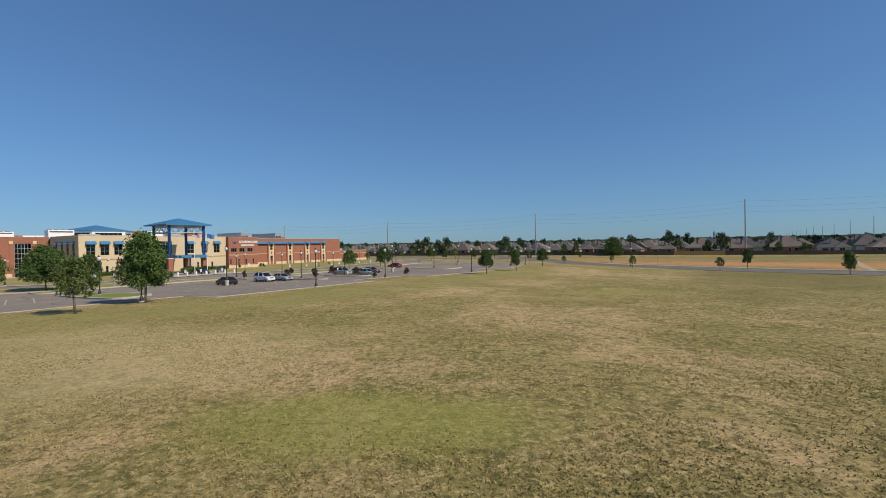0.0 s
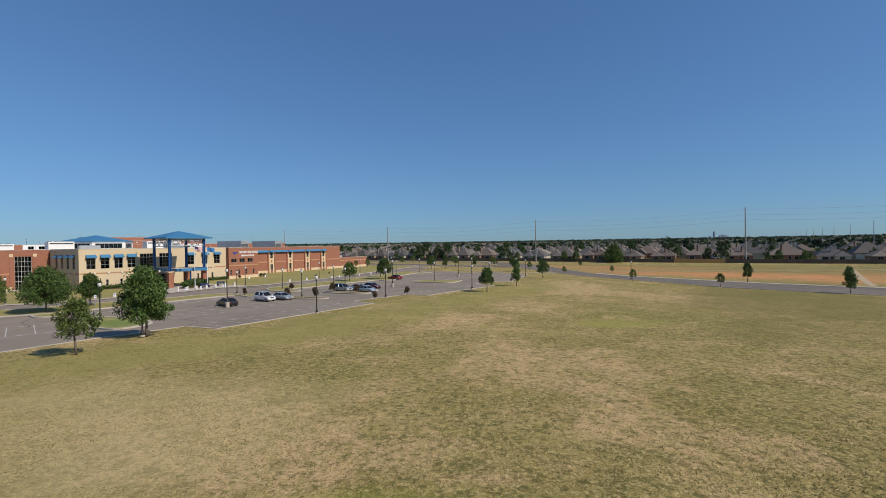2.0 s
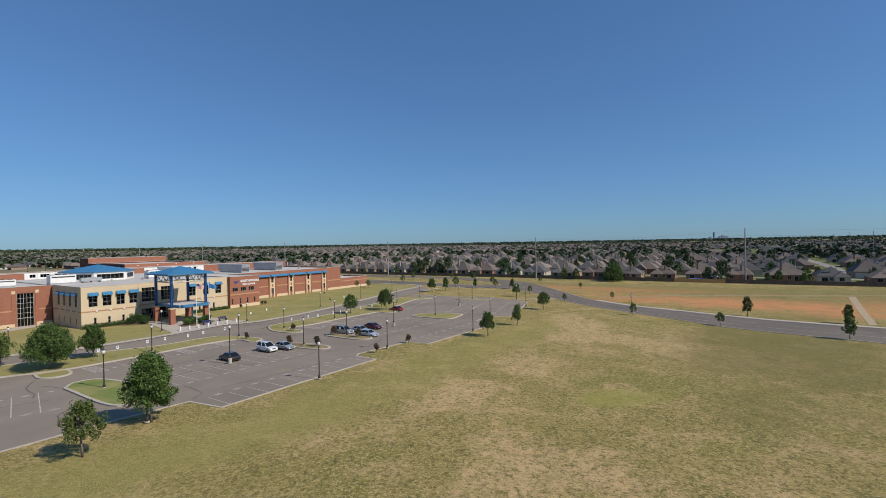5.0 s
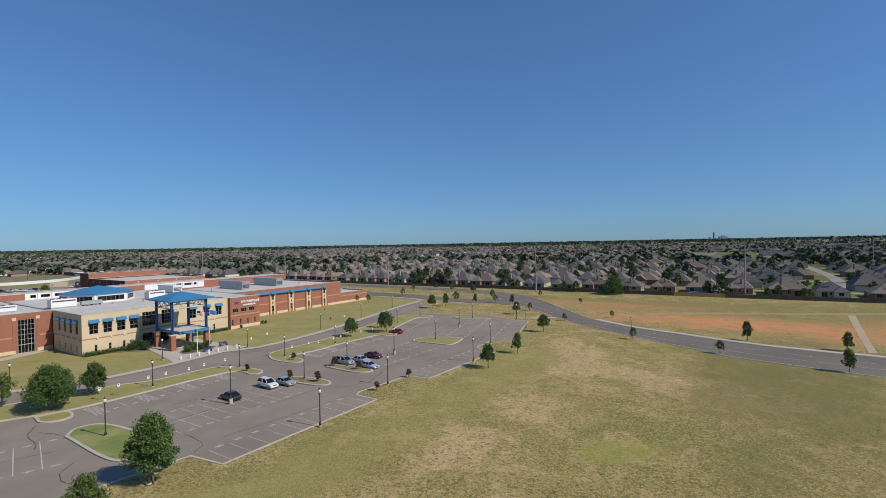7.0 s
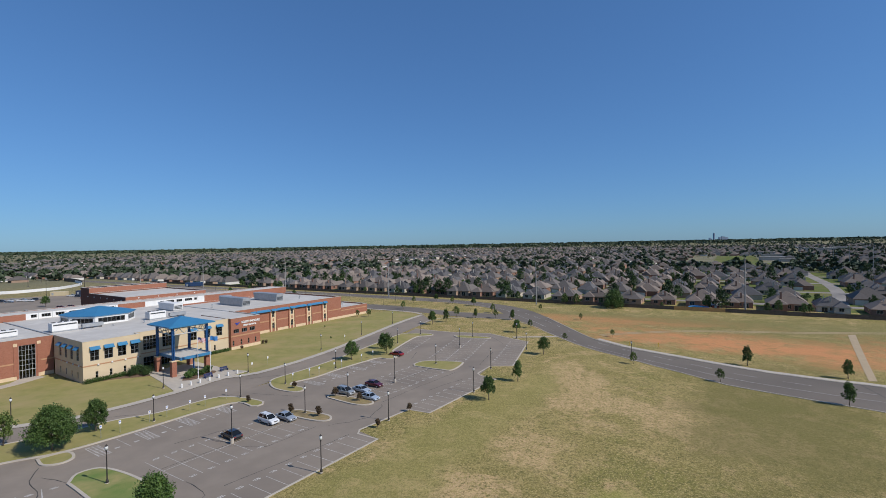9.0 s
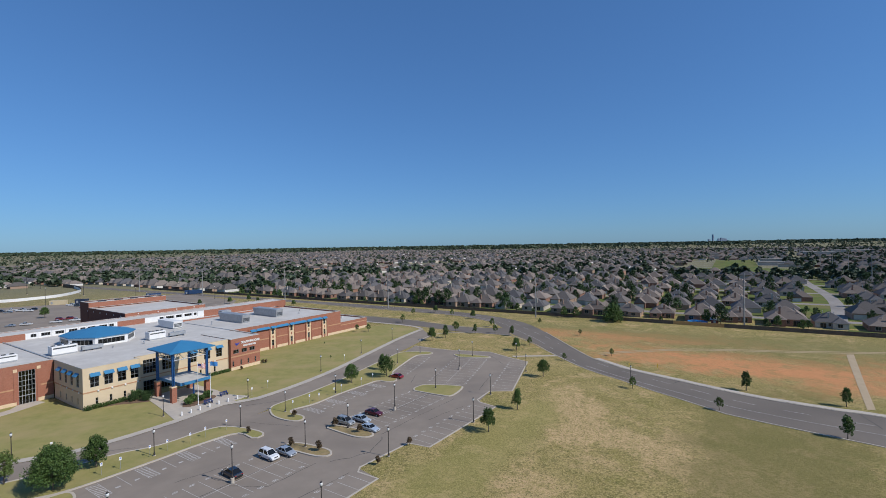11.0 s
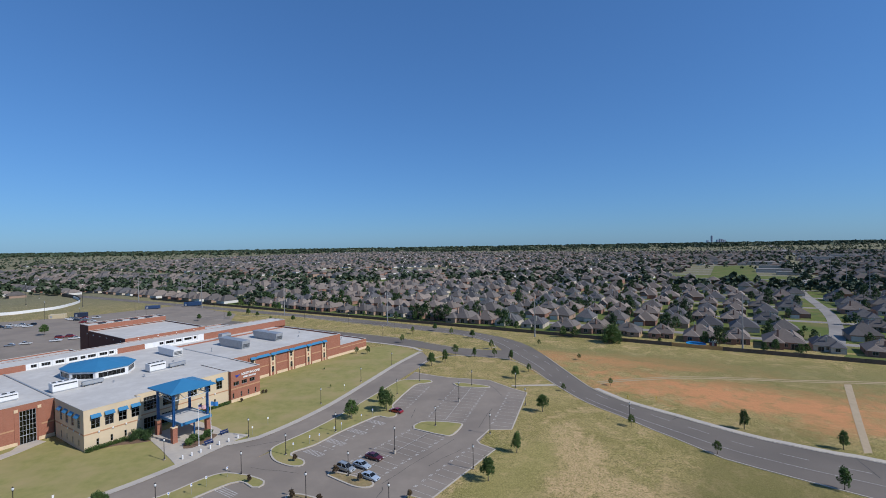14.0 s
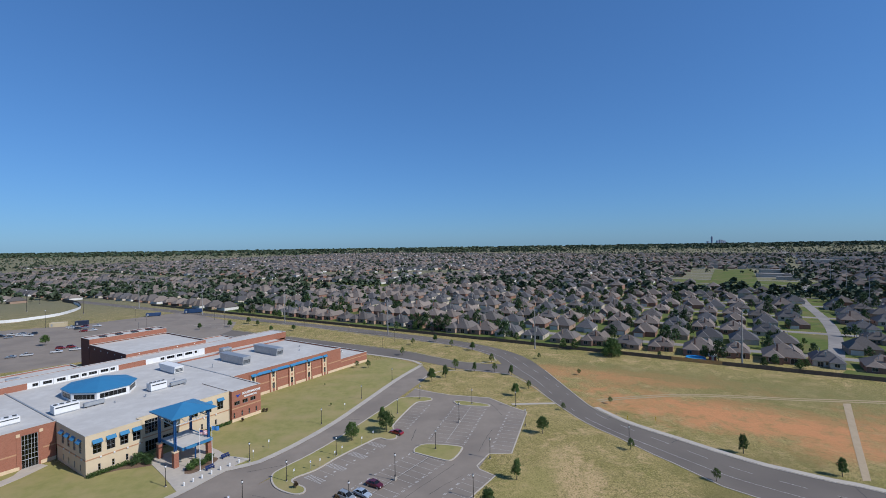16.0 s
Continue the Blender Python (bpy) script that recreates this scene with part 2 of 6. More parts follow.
BARK = mat("bark", (0.13, 0.10, 0.075), (0.19, 0.155, 0.12), 6, 0.95, 0.6)
FENCE = mat("fence_wood", (0.10, 0.078, 0.06), (0.15, 0.115, 0.085), 1.5, 0.9, 0.2, random_value=0.2)
NEW_WOOD = mat("new_fence_wood", (0.55, 0.33, 0.13), (0.45, 0.26, 0.10), 1.5, 0.85)
POLE = mat("pole_steel", (0.30, 0.29, 0.28), (0.24, 0.23, 0.22), 1.0, 0.7)


def leaf_mat(name, c1, c2):
    m = mat(name, c1, c2, 0.8, 0.6, random_value=0.45, spec=0.25)
    return m


LEAF = leaf_mat("leaves", (0.052, 0.095, 0.022), (0.08, 0.125, 0.03))
LEAF_LIGHT = leaf_mat("light_leaves", (0.085, 0.13, 0.03), (0.12, 0.155, 0.04))
LEAF_DARK = leaf_mat("dark_leaves", (0.035, 0.065, 0.02), (0.05, 0.085, 0.025))
# far leaves, with a little distance haze put into the green
LEAF_FAR = leaf_mat("hazed_estate_leaves", (0.055, 0.08, 0.042), (0.075, 0.10, 0.052))
LEAF_RED = leaf_mat("reddish_leaves", (0.075, 0.052, 0.03), (0.11, 0.075, 0.04))
SHINGLE = [mat("shingles", c, tuple(v * 0.8 for v in c), 1.2, 0.9, 0.2, random_value=0.3, spec=0.2)
           for c in ((0.168, 0.138, 0.118), (0.132, 0.116, 0.106), (0.205, 0.168, 0.142), (0.102, 0.097, 0.098))]
HOUSE_BRICK = [mat("house_brick", c, tuple(v * 0.8 for v in c), 1.5, 0.9, random_value=0.15)
               for c in ((0.30, 0.17, 0.12), (0.36, 0.25, 0.18), (0.26, 0.14, 0.10), (0.52, 0.46, 0.38))]


SIDING = mat("white_siding", (0.62, 0.60, 0.57), (0.56, 0.54, 0.51), 0.6, 0.7)


def glass_mat(name, tint):
    m = bpy.data.materials.new(name)
    m.use_nodes = True
    bs = m.node_tree.nodes["Principled BSDF"]
    bs.inputs["Base Color"].default_value = (*tint, 1)
    bs.inputs["Roughness"].default_value = 0.03
    bs.inputs["Transmission Weight"].default_value = 1.0
    return m


GLASS = glass_mat("tinted_glass", (0.10, 0.12, 0.13))


def plain(name, c, rough=0.5, metal=0.0, coat=0.0):
    m = mat(name, c, tuple(v * 0.93 for v in c), 1.5, rough, metal=metal)
    m.node_tree.nodes["Principled BSDF"].inputs["Coat Weight"].default_value = coat
    return m


# ---- mesh helpers ----
def box(bm, x0, x1, y0, y1, z0, z1):
    v = [bm.verts.new(p) for p in ((x0, y0, z0), (x1, y0, z0), (x1, y1, z0), (x0, y1, z0), (x0, y0, z1), (x1, y0, z1), (x1, y1, z1), (x0, y1, z1))]
    for f in ((0, 3, 2, 1), (4, 5, 6, 7), (0, 1, 5, 4), (1, 2, 6, 5), (2, 3, 7, 6), (3, 0, 4, 7)):
        bm.faces.new([v[i] for i in f])
    return v


def prism(bm, pts, z0, z1):
    """Upright prism over a polygon given anticlockwise; z0 and z1 may be functions of x, y."""
    at = lambda z, p: z(*p) if callable(z) else z
    lo = [bm.verts.new((p[0], p[1], at(z0, p))) for p in pts]
    hi = [bm.verts.new((p[0], p[1], at(z1, p))) for p in pts]
    n = len(pts)
    bm.faces.new(hi)
    bm.faces.new(lo[::-1])
    for i in range(n):
        bm.faces.new((lo[i], lo[(i + 1) % n], hi[(i + 1) % n], hi[i]))
    return hi


def tube(bm, a, b, r0, r1=None, n=8, cap=True):
    a, b = Vector(a), Vector(b)
    r1 = r0 if r1 is None else r1
    q = (b - a).to_track_quat("Z", "Y")
    ring = lambda p, r: [bm.verts.new(p + q @ Vector((r * math.cos(2 * math.pi * i / n), r * math.sin(2 * math.pi * i / n), 0))) for i in range(n)]
    lo, hi = ring(a, r0), ring(b, r1)
    for i in range(n):
        bm.faces.new((lo[i], lo[(i + 1) % n], hi[(i + 1) % n], hi[i]))
    if cap:
        bm.faces.new(lo[::-1]), bm.faces.new(hi)


def lathe(bm, prof, n=12, x=0.0, y=0.0):
    rings = [[bm.verts.new((x + r * math.cos(2 * math.pi * i / n), y + r * math.sin(2 * math.pi * i / n), z)) for i in range(n)] for r, z in prof]
    for a, b in zip(rings, rings[1:]):
        for i in range(n):
            bm.faces.new((a[i], a[(i + 1) % n], b[(i + 1) % n], b[i]))
    bm.faces.new(rings[0][::-1]), bm.faces.new(rings[-1])


def mesh_of(bm, name, material, smooth=False):
    me = bpy.data.meshes.new(name)
    bmesh.ops.recalc_face_normals(bm, faces=bm.faces)
    bm.to_mesh(me)
    bm.free()
    for m in material if isinstance(material, (list, tuple)) else [material]:
        me.materials.append(m)
    if smooth:
        me.shade_smooth()
    return me


def part(name, bm, material, parent=None, label="", smooth=False, at=None):
    """Links a bmesh (or a shared mesh) as one object under a thing or a part."""
    me = bm if isinstance(bm, bpy.types.Mesh) else mesh_of(bm, name, material, smooth)
    ob = new(name, me)
    ob.parent = parent
    if at is not None:
        ob.matrix_basis = at
    return tagged(ob, label)


def bevelled(bm, width=0.03, segments=1):
    bmesh.ops.bevel(bm, geom=list(bm.edges), offset=width, segments=segments, affect="EDGES", clamp_overlap=True)
    return bm


def thing(name, label, category, at=None, group="", kind=""):
    ob = new(name)
    ob.empty_display_size = 0.3
    if at is not None:
        ob.matrix_basis = at
    return tagged(ob, label, category, group, kind)


def strip(bm, left, right, lift):
    """A band between two lines of points with the same count, laid on the ground; skirts go down 0.3 m."""
    l = [bm.verts.new((x, y, gz(x, y) + lift)) for x, y in left]
    r = [bm.verts.new((x, y, gz(x, y) + lift)) for x, y in right]
    for i in range(len(l) - 1):
        bm.faces.new((l[i], r[i], r[i + 1], l[i + 1]))


def sheet(pts, lift, step=5.0):
    """A closed outline filled with a surface that follows the ground, lift metres above it."""
    bm = bmesh.new()
    bm.faces.new([bm.verts.new((x, y, 0)) for x, y in pts])
    for _ in range(6):
        bmesh.ops.triangulate(bm, faces=bm.faces)
        long = [e for e in bm.edges if e.calc_length() > step]
        if not long:
            break
        bmesh.ops.subdivide_edges(bm, edges=long, cuts=1)
    bmesh.ops.triangulate(bm, faces=bm.faces)
    for v in bm.verts:
        v.co.z = gz(v.co.x, v.co.y) + lift
    return bm


def resample(pts, n):
    """A smooth line through the points, in n even steps."""
    p = [Vector((*q, 0)) for q in pts]
    p = [2 * p[0] - p[1]] + p + [2 * p[-1] - p[-2]]
    fine = []
    for i in range(1, len(p) - 2):
        for k in range(12):
            t = k / 12
            a, b, c, d = p[i - 1:i + 3]
            fine.append(0.5 * (2 * b + (c - a) * t + (2 * a - 5 * b + 4 * c - d) * t * t + (3 * b - a - 3 * c + d) * t ** 3))
    fine.append(p[-2])
    run = [0.0]
    for a, b in zip(fine, fine[1:]):
        run.append(run[-1] + (b - a).length)
    out = []
    j = 0
    for k in range(n + 1):
        s = run[-1] * k / n
        while j < len(run) - 2 and run[j + 1] < s:
            j += 1
        f = (s - run[j]) / max(run[j + 1] - run[j], 1e-6)
        q = fine[j].lerp(fine[j + 1], f)
        out.append((q.x, q.y))
    return out


def offset(line, d):
    """The line moved d metres to its left."""
    out = []
    for i in range(len(line)):
        a, b = line[max(i - 1, 0)], line[min(i + 1, len(line) - 1)]
        t = Vector((b[0] - a[0], b[1] - a[1])).normalized()
        out.append((line[i][0] - t.y * d, line[i][1] + t.x * d))
    return out


def rail_bar(bm, line, half, z0, z1):
    """A bar of rectangular section along a line, on the ground."""
    l, r = offset(line, half), offset(line, -half)
    rows = [[bm.verts.new((*l[i], gz(*l[i]) + z0)), bm.verts.new((*l[i], gz(*l[i]) + z1)), bm.verts.new((*r[i], gz(*r[i]) + z1)), bm.verts.new((*r[i], gz(*r[i]) + z0))] for i in range(len(line))]
    for a, b in zip(rows, rows[1:]):
        for k in range(3):
            bm.faces.new((a[k], a[k + 1], b[k + 1], b[k]))
    bm.faces.new(rows[0]), bm.faces.new(rows[-1][::-1])


def S(*pts):
    """Site points (along the front, towards the camera) to world x, y."""
    return [tuple(site(u, -v)[:2]) for u, v in pts]


# ---- ground, roads, car park ----
bm = bmesh.new()
radii = [0.0] + [4 * 1.055 ** i for i in range(134)]
radii = [r for r in radii if r < 4880] + [4880]
SEG = 120
rings = [[bm.verts.new((0, 0, 0))]]
for r in radii[1:]:
    rings.append([bm.verts.new((r * math.cos(2 * math.pi * i / SEG), r * math.sin(2 * math.pi * i / SEG), gz(r * math.cos(2 * math.pi * i / SEG), r * math.sin(2 * math.pi * i / SEG)))) for i in range(SEG)])
for i in range(SEG):
    bm.faces.new((rings[0][0], rings[1][i], rings[1][(i + 1) % SEG]))
for a, b in zip(rings[1:], rings[2:]):
    for i in range(SEG):
        bm.faces.new((a[i], b[i], b[(i + 1) % SEG], a[(i + 1) % SEG]))
tagged(part("ground", bm, TURF, smooth=True), "dry patchy summer turf with bare clay in the field", "ground", kind="structure")

# public road: right (far) edge and left (near) edge
FAR_EDGE = resample([(-420, 530), (-127, 362), (-76, 333), (-32, 306), (5, 281), (27, 260), (41, 238), (47, 211), (51, 180), (53.5, 163.4), (58.8, 150.9), (64.5, 142.8), (70.1, 136.2), (74.9, 129.9), (79.6, 124.5), (84.0, 119.8), (88.9, 116.2), (93.4, 112.9), (97.7, 109.8), (103.1, 106.8), (126.0, 86.0), (165.0, 60.0), (230.0, 27.0)], 90)
NEAR_EDGE = resample([(-420, 516), (-124, 349), (-72, 317), (-30, 290), (4, 266), (20, 248), (27, 232), (30, 210), (37, 190), (41, 169), (46.5, 149.5), (53.3, 136.8), (57.6, 127.6), (61.8, 120.2), (65.3, 113.2), (68.8, 107.6), (90.0, 89.0), (112.0, 72.0), (150.0, 47.0), (218.0, 14.0)], 90)
bm = bmesh.new()
strip(bm, FAR_EDGE, NEAR_EDGE, 0.03)
tagged(part("road", bm, ROAD_TAR), "grey asphalt road with pale worn lane lines", "road", kind="structure")
ENTRY_TOP = resample([(-200, 352), (-97, 296), (-27, 256), (-6, 239), (11, 226), (30, 222)], 30)
ENTRY_BOT = resample([(-215, 326), (-100, 274), (-45, 250), (-12, 230), (8, 214), (30, 205)], 30)
bm = bmesh.new()
strip(bm, ENTRY_TOP, ENTRY_BOT, 0.045)
tagged(part("road_entry", bm, ROAD_TAR), "grey asphalt school entry road", "road", kind="structure")
DRIVE_L = resample([(-140.0, 58.0), (-110.0, 72.0), (-85.1, 87.3), (-77.1, 90.5), (-70.8, 97.3), (-65.8, 104.3), (-61.8, 111.0), (-57.5, 119.5), (-51.6, 122.2), (-46.4, 129.4), (-41.1, 139.1), (-35.4, 152.2), (-29.0, 171.1), (-20.9, 195.3), (-15.7, 208.8), (-10.3, 221.1)], 50)
DRIVE_R = resample([(-131.0, 44.0), (-104.0, 60.0), (-78.7, 80.6), (-72.6, 85.2), (-66.6, 91.5), (-60.3, 95.4), (-55.5, 101.8), (-51.3, 104.9), (-45.1, 115.5), (-43.4, 120.7), (-38.2, 128.8), (-32.6, 139.6), (-26.3, 154.3), (-18.6, 172.5), (-12.5, 188.0), (-6, 205)], 50)
bm = bmesh.new()
strip(bm, DRIVE_L, DRIVE_R, 0.06)
tagged(part("driveway", bm, ASPHALT), "asphalt drop-off drive before the school", "road", kind="structure")
LOT = S((-62, 27), (-24, 33), (0, 40), (27, 41), (60, 38.5), (88, 33), (103, 29), (103, 45), (108.5, 60), (104, 71.5), (102.6, 78), (70.2, 87.2), (67, 82), (57.1, 83.7), (56.3, 89.1), (28.1, 88.6), (27.4, 83.8), (14, 82.8), (13, 88.3), (-14.8, 88), (-15.6, 82), (-25, 81), (-64, 80))
tagged(part("car_park", sheet(LOT, 0.03), ASPHALT), "grey asphalt car park with cracks and white bays", "car park", kind="structure")

# ---- the school ----
school = thing("school_building", "two-storey brick and cream stucco school with blue metal awnings", "school", SITE)
TH = 0.35


def pierced(lo, hi, z0, z1, openings, put):
    """One connected wall slab on a grid, with its openings cut through; put(a, depth, z) gives the place."""
    bm = bmesh.new()
    xs = sorted({lo, hi, *[o[0] for o in openings], *[o[1] for o in openings]})
    zs = sorted({z0, z1, *[max(o[2], z0) for o in openings], *[min(o[3], z1) for o in openings]})
    solid = lambda i, k: 0 <= i < len(xs) - 1 and 0 <= k < len(zs) - 1 and not any(o[0] < (xs[i] + xs[i + 1]) / 2 < o[1] and o[2] < (zs[k] + zs[k + 1]) / 2 < o[3] for o in openings)
    made = {}

    def vert(i, k, t):
        if (i, k, t) not in made:
            made[i, k, t] = bm.verts.new(put(xs[i], t * TH, zs[k]))
        return made[i, k, t]

    for i in range(len(xs) - 1):
        for k in range(len(zs) - 1):
            if not solid(i, k):
                continue
            for t in (0, 1):
                bm.faces.new((vert(i, k, t), vert(i + 1, k, t), vert(i + 1, k + 1, t), vert(i, k + 1, t)))
            for di, dk, p, q in ((-1, 0, (i, k), (i, k + 1)), (1, 0, (i + 1, k), (i + 1, k + 1)), (0, -1, (i, k), (i + 1, k)), (0, 1, (i, k + 1), (i + 1, k + 1))):
                if not solid(i + di, k + dk):
                    bm.faces.new((vert(*p, 0), vert(*q, 0), vert(*q, 1), vert(*p, 1)))
    return bm


def wall_front(u0, u1, w, h, material, openings=(), z0=0.0):
    return part("wall", pierced(u0, u1, z0, h, openings, lambda a, t, z: (a, w + t, z)), material, school)


def wall_side(w0, w1, u, h, material, openings=(), z0=0.0):
    return part("wall", pierced(w0, w1, z0, h, openings, lambda a, t, z: (u + t, a, z)), material, school)


def roof_deck(pts, z, name="roof"):
    bm = bmesh.new()
    prism(bm, pts, z - 0.3, z)
    return part(name, bm, ROOF_GREY, school)


def coping(u0, u1, w0, w1, z, sides="flrb"):
    """Thin grey metal cap round the top of a block."""
    o = 0.06
    for s, a in (("f", (u0 - o, u1 + o, w0 - o, w0 + 0.45)), ("b", (u0 - o, u1 + o, w1 - 0.45, w1 + o)), ("l", (u0 - o, u0 + 0.45, w0 + 0.45, w1 - 0.45)), ("r", (u1 - 0.45, u1 + o, w0 + 0.45, w1 - 0.45))):
        if s in sides:
            bm = bmesh.new()
            box(bm, *a, z, z + 0.1)
            part("coping", bm, ROOF_GREY, school)


def block(u0, u1, w0, w1, h, material, front=(), left=(), floor=0.0, deck=None, skip="", cap="flrb"):
    """Walls on the sides not skipped, a roof deck a little below their top and a cap."""
    if "f" not in skip:
        wall_front(u0, u1, w0, h, material, front, floor)
    if "b" not in skip:
        wall_front(u0, u1, w1 - TH, h, material, (), floor)
    e = 0 if "b" in skip else TH
    if "l" not in skip:
        wall_side(w0 + TH, w1 - e, u0, h, material, left, floor)
    if "r" not in skip:
        wall_side(w0 + TH, w1 - e, u1 - TH, h, material, (), floor)
    a, b = (u0 if "l" in skip else u0 + TH), (u1 if "r" in skip else u1 - TH)
    roof_deck([(a, w0 + TH), (b, w0 + TH), (b, w1 - e), (a, w1 - e)], deck or h - 0.3)
    coping(u0, u1, w0, w1, h, cap)


WINDOWS = {}


def window(u, w, z, width, height, nx, ny, facing="front", frame_mat=None, name="window"):
    """A framed window set 0.12 m back in its opening: a frame and its panes; (u, w, z) is the middle of its sill."""
    key = (width, height, nx, ny)
    if key not in WINDOWS:
        f = 0.07
        bm = bmesh.new()
        for i in range(nx + 1):
            x = -width / 2 + f / 2 + (width - f) * i / nx
            box(bm, x - f / 2, x + f / 2, 0.1, 0.2, 0, height)
        for j in range(ny + 1):
            z_ = f / 2 + (height - f) * j / ny
            for i in range(nx):
                a = -width / 2 + f + (width - f) * i / nx
                b = -width / 2 + (width - f) * (i + 1) / nx
                box(bm, a, b, 0.1, 0.2, z_ - f / 2, z_ + f / 2)
        frame_me = mesh_of(bm, "window", frame_mat or SASH)
        bm = bmesh.new()
        box(bm, -(width - f) / nx / 2 + f / 2, (width - f) / nx / 2 - f / 2, 0.14, 0.16, f / 2, (height - f) / ny - f / 2)
        WINDOWS[key] = (frame_me, mesh_of(bm, "pane", GLASS))
    frame_me, pane_me = WINDOWS[key]
    turn = 0 if facing == "front" else -90
    ob = part(name, frame_me, None, school, at=pose(u, w, z, 0, 0, turn))
    f = 0.07
    for i in range(nx):
        for j in range(ny):
            x = -width / 2 + f / 2 + (width - f) * (i + 0.5) / nx
            part("pane", pane_me, None, ob, at=pose(x, 0, f / 2 + (height - f) * j / ny))
    return ob


AWN = {}


def awning(u, w, z, width, facing="front", out=0.85, rise=0.72):
    """Sloping blue standing-seam awning with closed sides on the wall above a window."""
    key = (width, out)
    if key not in AWN:
        bm = bmesh.new()
        h = width / 2
        p = [(-h, 0, rise), (h, 0, rise), (h, -out, 0), (-h, -out, 0), (-h, -out, -0.14), (h, -out, -0.14), (h, 0, rise - 0.2), (-h, 0, rise - 0.2)]
        v = [bm.verts.new(q) for q in p]
        for f in ((0, 3, 2, 1), (3, 4, 5, 2), (4, 7, 6, 5), (0, 7, 4, 3), (1, 2, 5, 6), (0, 1, 6, 7)):
            bm.faces.new([v[i] for i in f])
        AWN[key] = mesh_of(bm, "awning", BLUE_METAL)
    return part("awning", AWN[key], None, school, at=pose(u, w, z, 0, 0, 0 if facing == "front" else -90))


def trim(name, u0, u1, w0, w1, z0, z1, material):
    bm = bmesh.new()
    box(bm, u0, u1, w0, w1, z0, z1)
    return part(name, bm, material, school)


LIGHT_BOX = None


def wall_light(u, w, z, facing="front"):
    """Small pale square wall lantern."""
    global LIGHT_BOX
    if LIGHT_BOX is None:
        bm = bmesh.new()
        box(bm, -0.2, 0.2, -0.22, 0, -0.2, 0.2)
        LIGHT_BOX = mesh_of(bevelled(bm, 0.03), "wall_light", WHITE_METAL)
    part("wall_light", LIGHT_BOX, None, school, at=pose(u, w, z, 0, 0, 0 if facing == "front" else -90))


# cream block on the corner
CW = [2.6, 5.75, 8.9, 12.0]
SLOT = [3.0, 6.2, 9.5]

SIDE = [3.4, 7.4, 11.4, 15.4]



block(0, 13.4, 0, 20, 10.7, CREAM, front=[(c - 1.0, c + 1.0, 5.5, 8.75) for c in CW], left=[(c - 0.8, c + 0.8, 5.5, 8.75) for c in SIDE], floor=4.5, deck=10.37, skip="br", cap="fl")
wall_front(0, 13.4, 0, 4.5, CREAM, [(s - 0.3, s + 0.3, 0.9, 2.6) for s in SLOT])
wall_side(TH, 20 - TH, 0, 4.5, CREAM, [(c - 0.3, c + 0.3, 0.9, 2.6) for c in SIDE])
wall_side(TH, 3.0, 13.4 - TH, 10.7, CREAM)
trim("band", -0.06, 13.46, -0.06, 0, 4.2, 4.5, BAND)
trim("band", -0.06, 0, 0, 20, 4.2, 4.5, BAND)
for c in CW:
    window(c, 0, 5.5, 2.0, 3.25, 2, 3)
    awning(c, 0, 8.5, 2.3)
    wall_light(c + 0.7, -0.06, 4.35)
for c in SLOT:
    window(c, 0, 0.9, 0.6, 1.7, 1, 2)
for c in SIDE:
    window(0, c, 5.5, 1.6, 3.25, 2, 3, "left")
    window(0, c, 0.9, 0.6, 1.7, 1, 2, "left")
    awning(0, c, 8.5, 2.3, "left")
    wall_light(-0.06, c - 1.2, 4.35, "left")

# brick range to its left, with a glazed stair hall
LB = 20.5
left_wins = [-14.0, -19.5, -27.0, -33.0, -40.0]
block(-60, 0, LB, 67.5, 10.7, BRICK, front=[(-7.4, -3.9, 0, 9.0)] + [(c - 1.0, c + 1.0, 5.5, 8.75) for c in left_wins], deck=10.38, skip="br", cap="fl")
window(-5.65, LB, 2.3, 3.5, 6.7, 5, 5, frame_mat=HALL)
window(-5.65, LB, 0.05, 3.5, 2.25, 5, 1, frame_mat=HALL, name="entrance_door")
for c in left_wins:
    window(c, LB, 5.5, 2.0, 3.25, 2, 3)
    awning(c, LB, 8.5, 2.3)
for a, b in ((-60, -7.9), (-3.4, 0)):
    trim("stone_base", a, b, LB - 0.05, LB, 0, 1.0, STONE)
    trim("band", a, b, LB - 0.05, LB, 4.2, 4.6, BAND)
for c in (-8.1, -3.2):
    trim("stone_block", c - 0.4, c + 0.4, LB - 0.16, LB, 8.9, 9.7, STONE)
    trim("pilaster", c - 0.35, c + 0.35, LB - 0.12, LB, 1.0, 8.9, BRICK)

# entrance range and its right-hand cream bay
EN = 3.0
RW = [29.8, 34.2, 38.2]
entry_ops = [(15.4, 18.9, 5.2, 9.2), (20.6, 24.2, 5.2, 9.2)] + [(c - 1.0, c + 1.0, 5.5, 8.75) for c in RW]
block(13.4, 41.5, EN, 20, 10.6, CREAM, front=entry_ops, floor=4.5, skip="lbr", deck=10.35, cap="f")
wall_front(13.4, 41.5, EN, 4.5, CREAM, [(15.4, 18.9, 0, 3.2), (20.2, 24.6, 0, 3.2), (31.7, 32.3, 0.9, 2.6), (36.3, 36.9, 0.9, 2.6)])
window(17.15, EN, 5.2, 3.5, 4.0, 4, 4)
window(22.4, EN, 5.2, 3.6, 4.0, 4, 4)
window(17.15, EN, 0.05, 3.5, 3.1, 4, 2, name="entrance_door")
window(22.4, EN, 0.05, 4.4, 3.1, 5, 2, name="entrance_door")
for c in RW:
    window(c, EN, 5.5, 2.0, 3.25, 2, 3)
    awning(c, EN, 8.5, 2.3)
    wall_light(c - 1.6, EN - 0.06, 4.35)
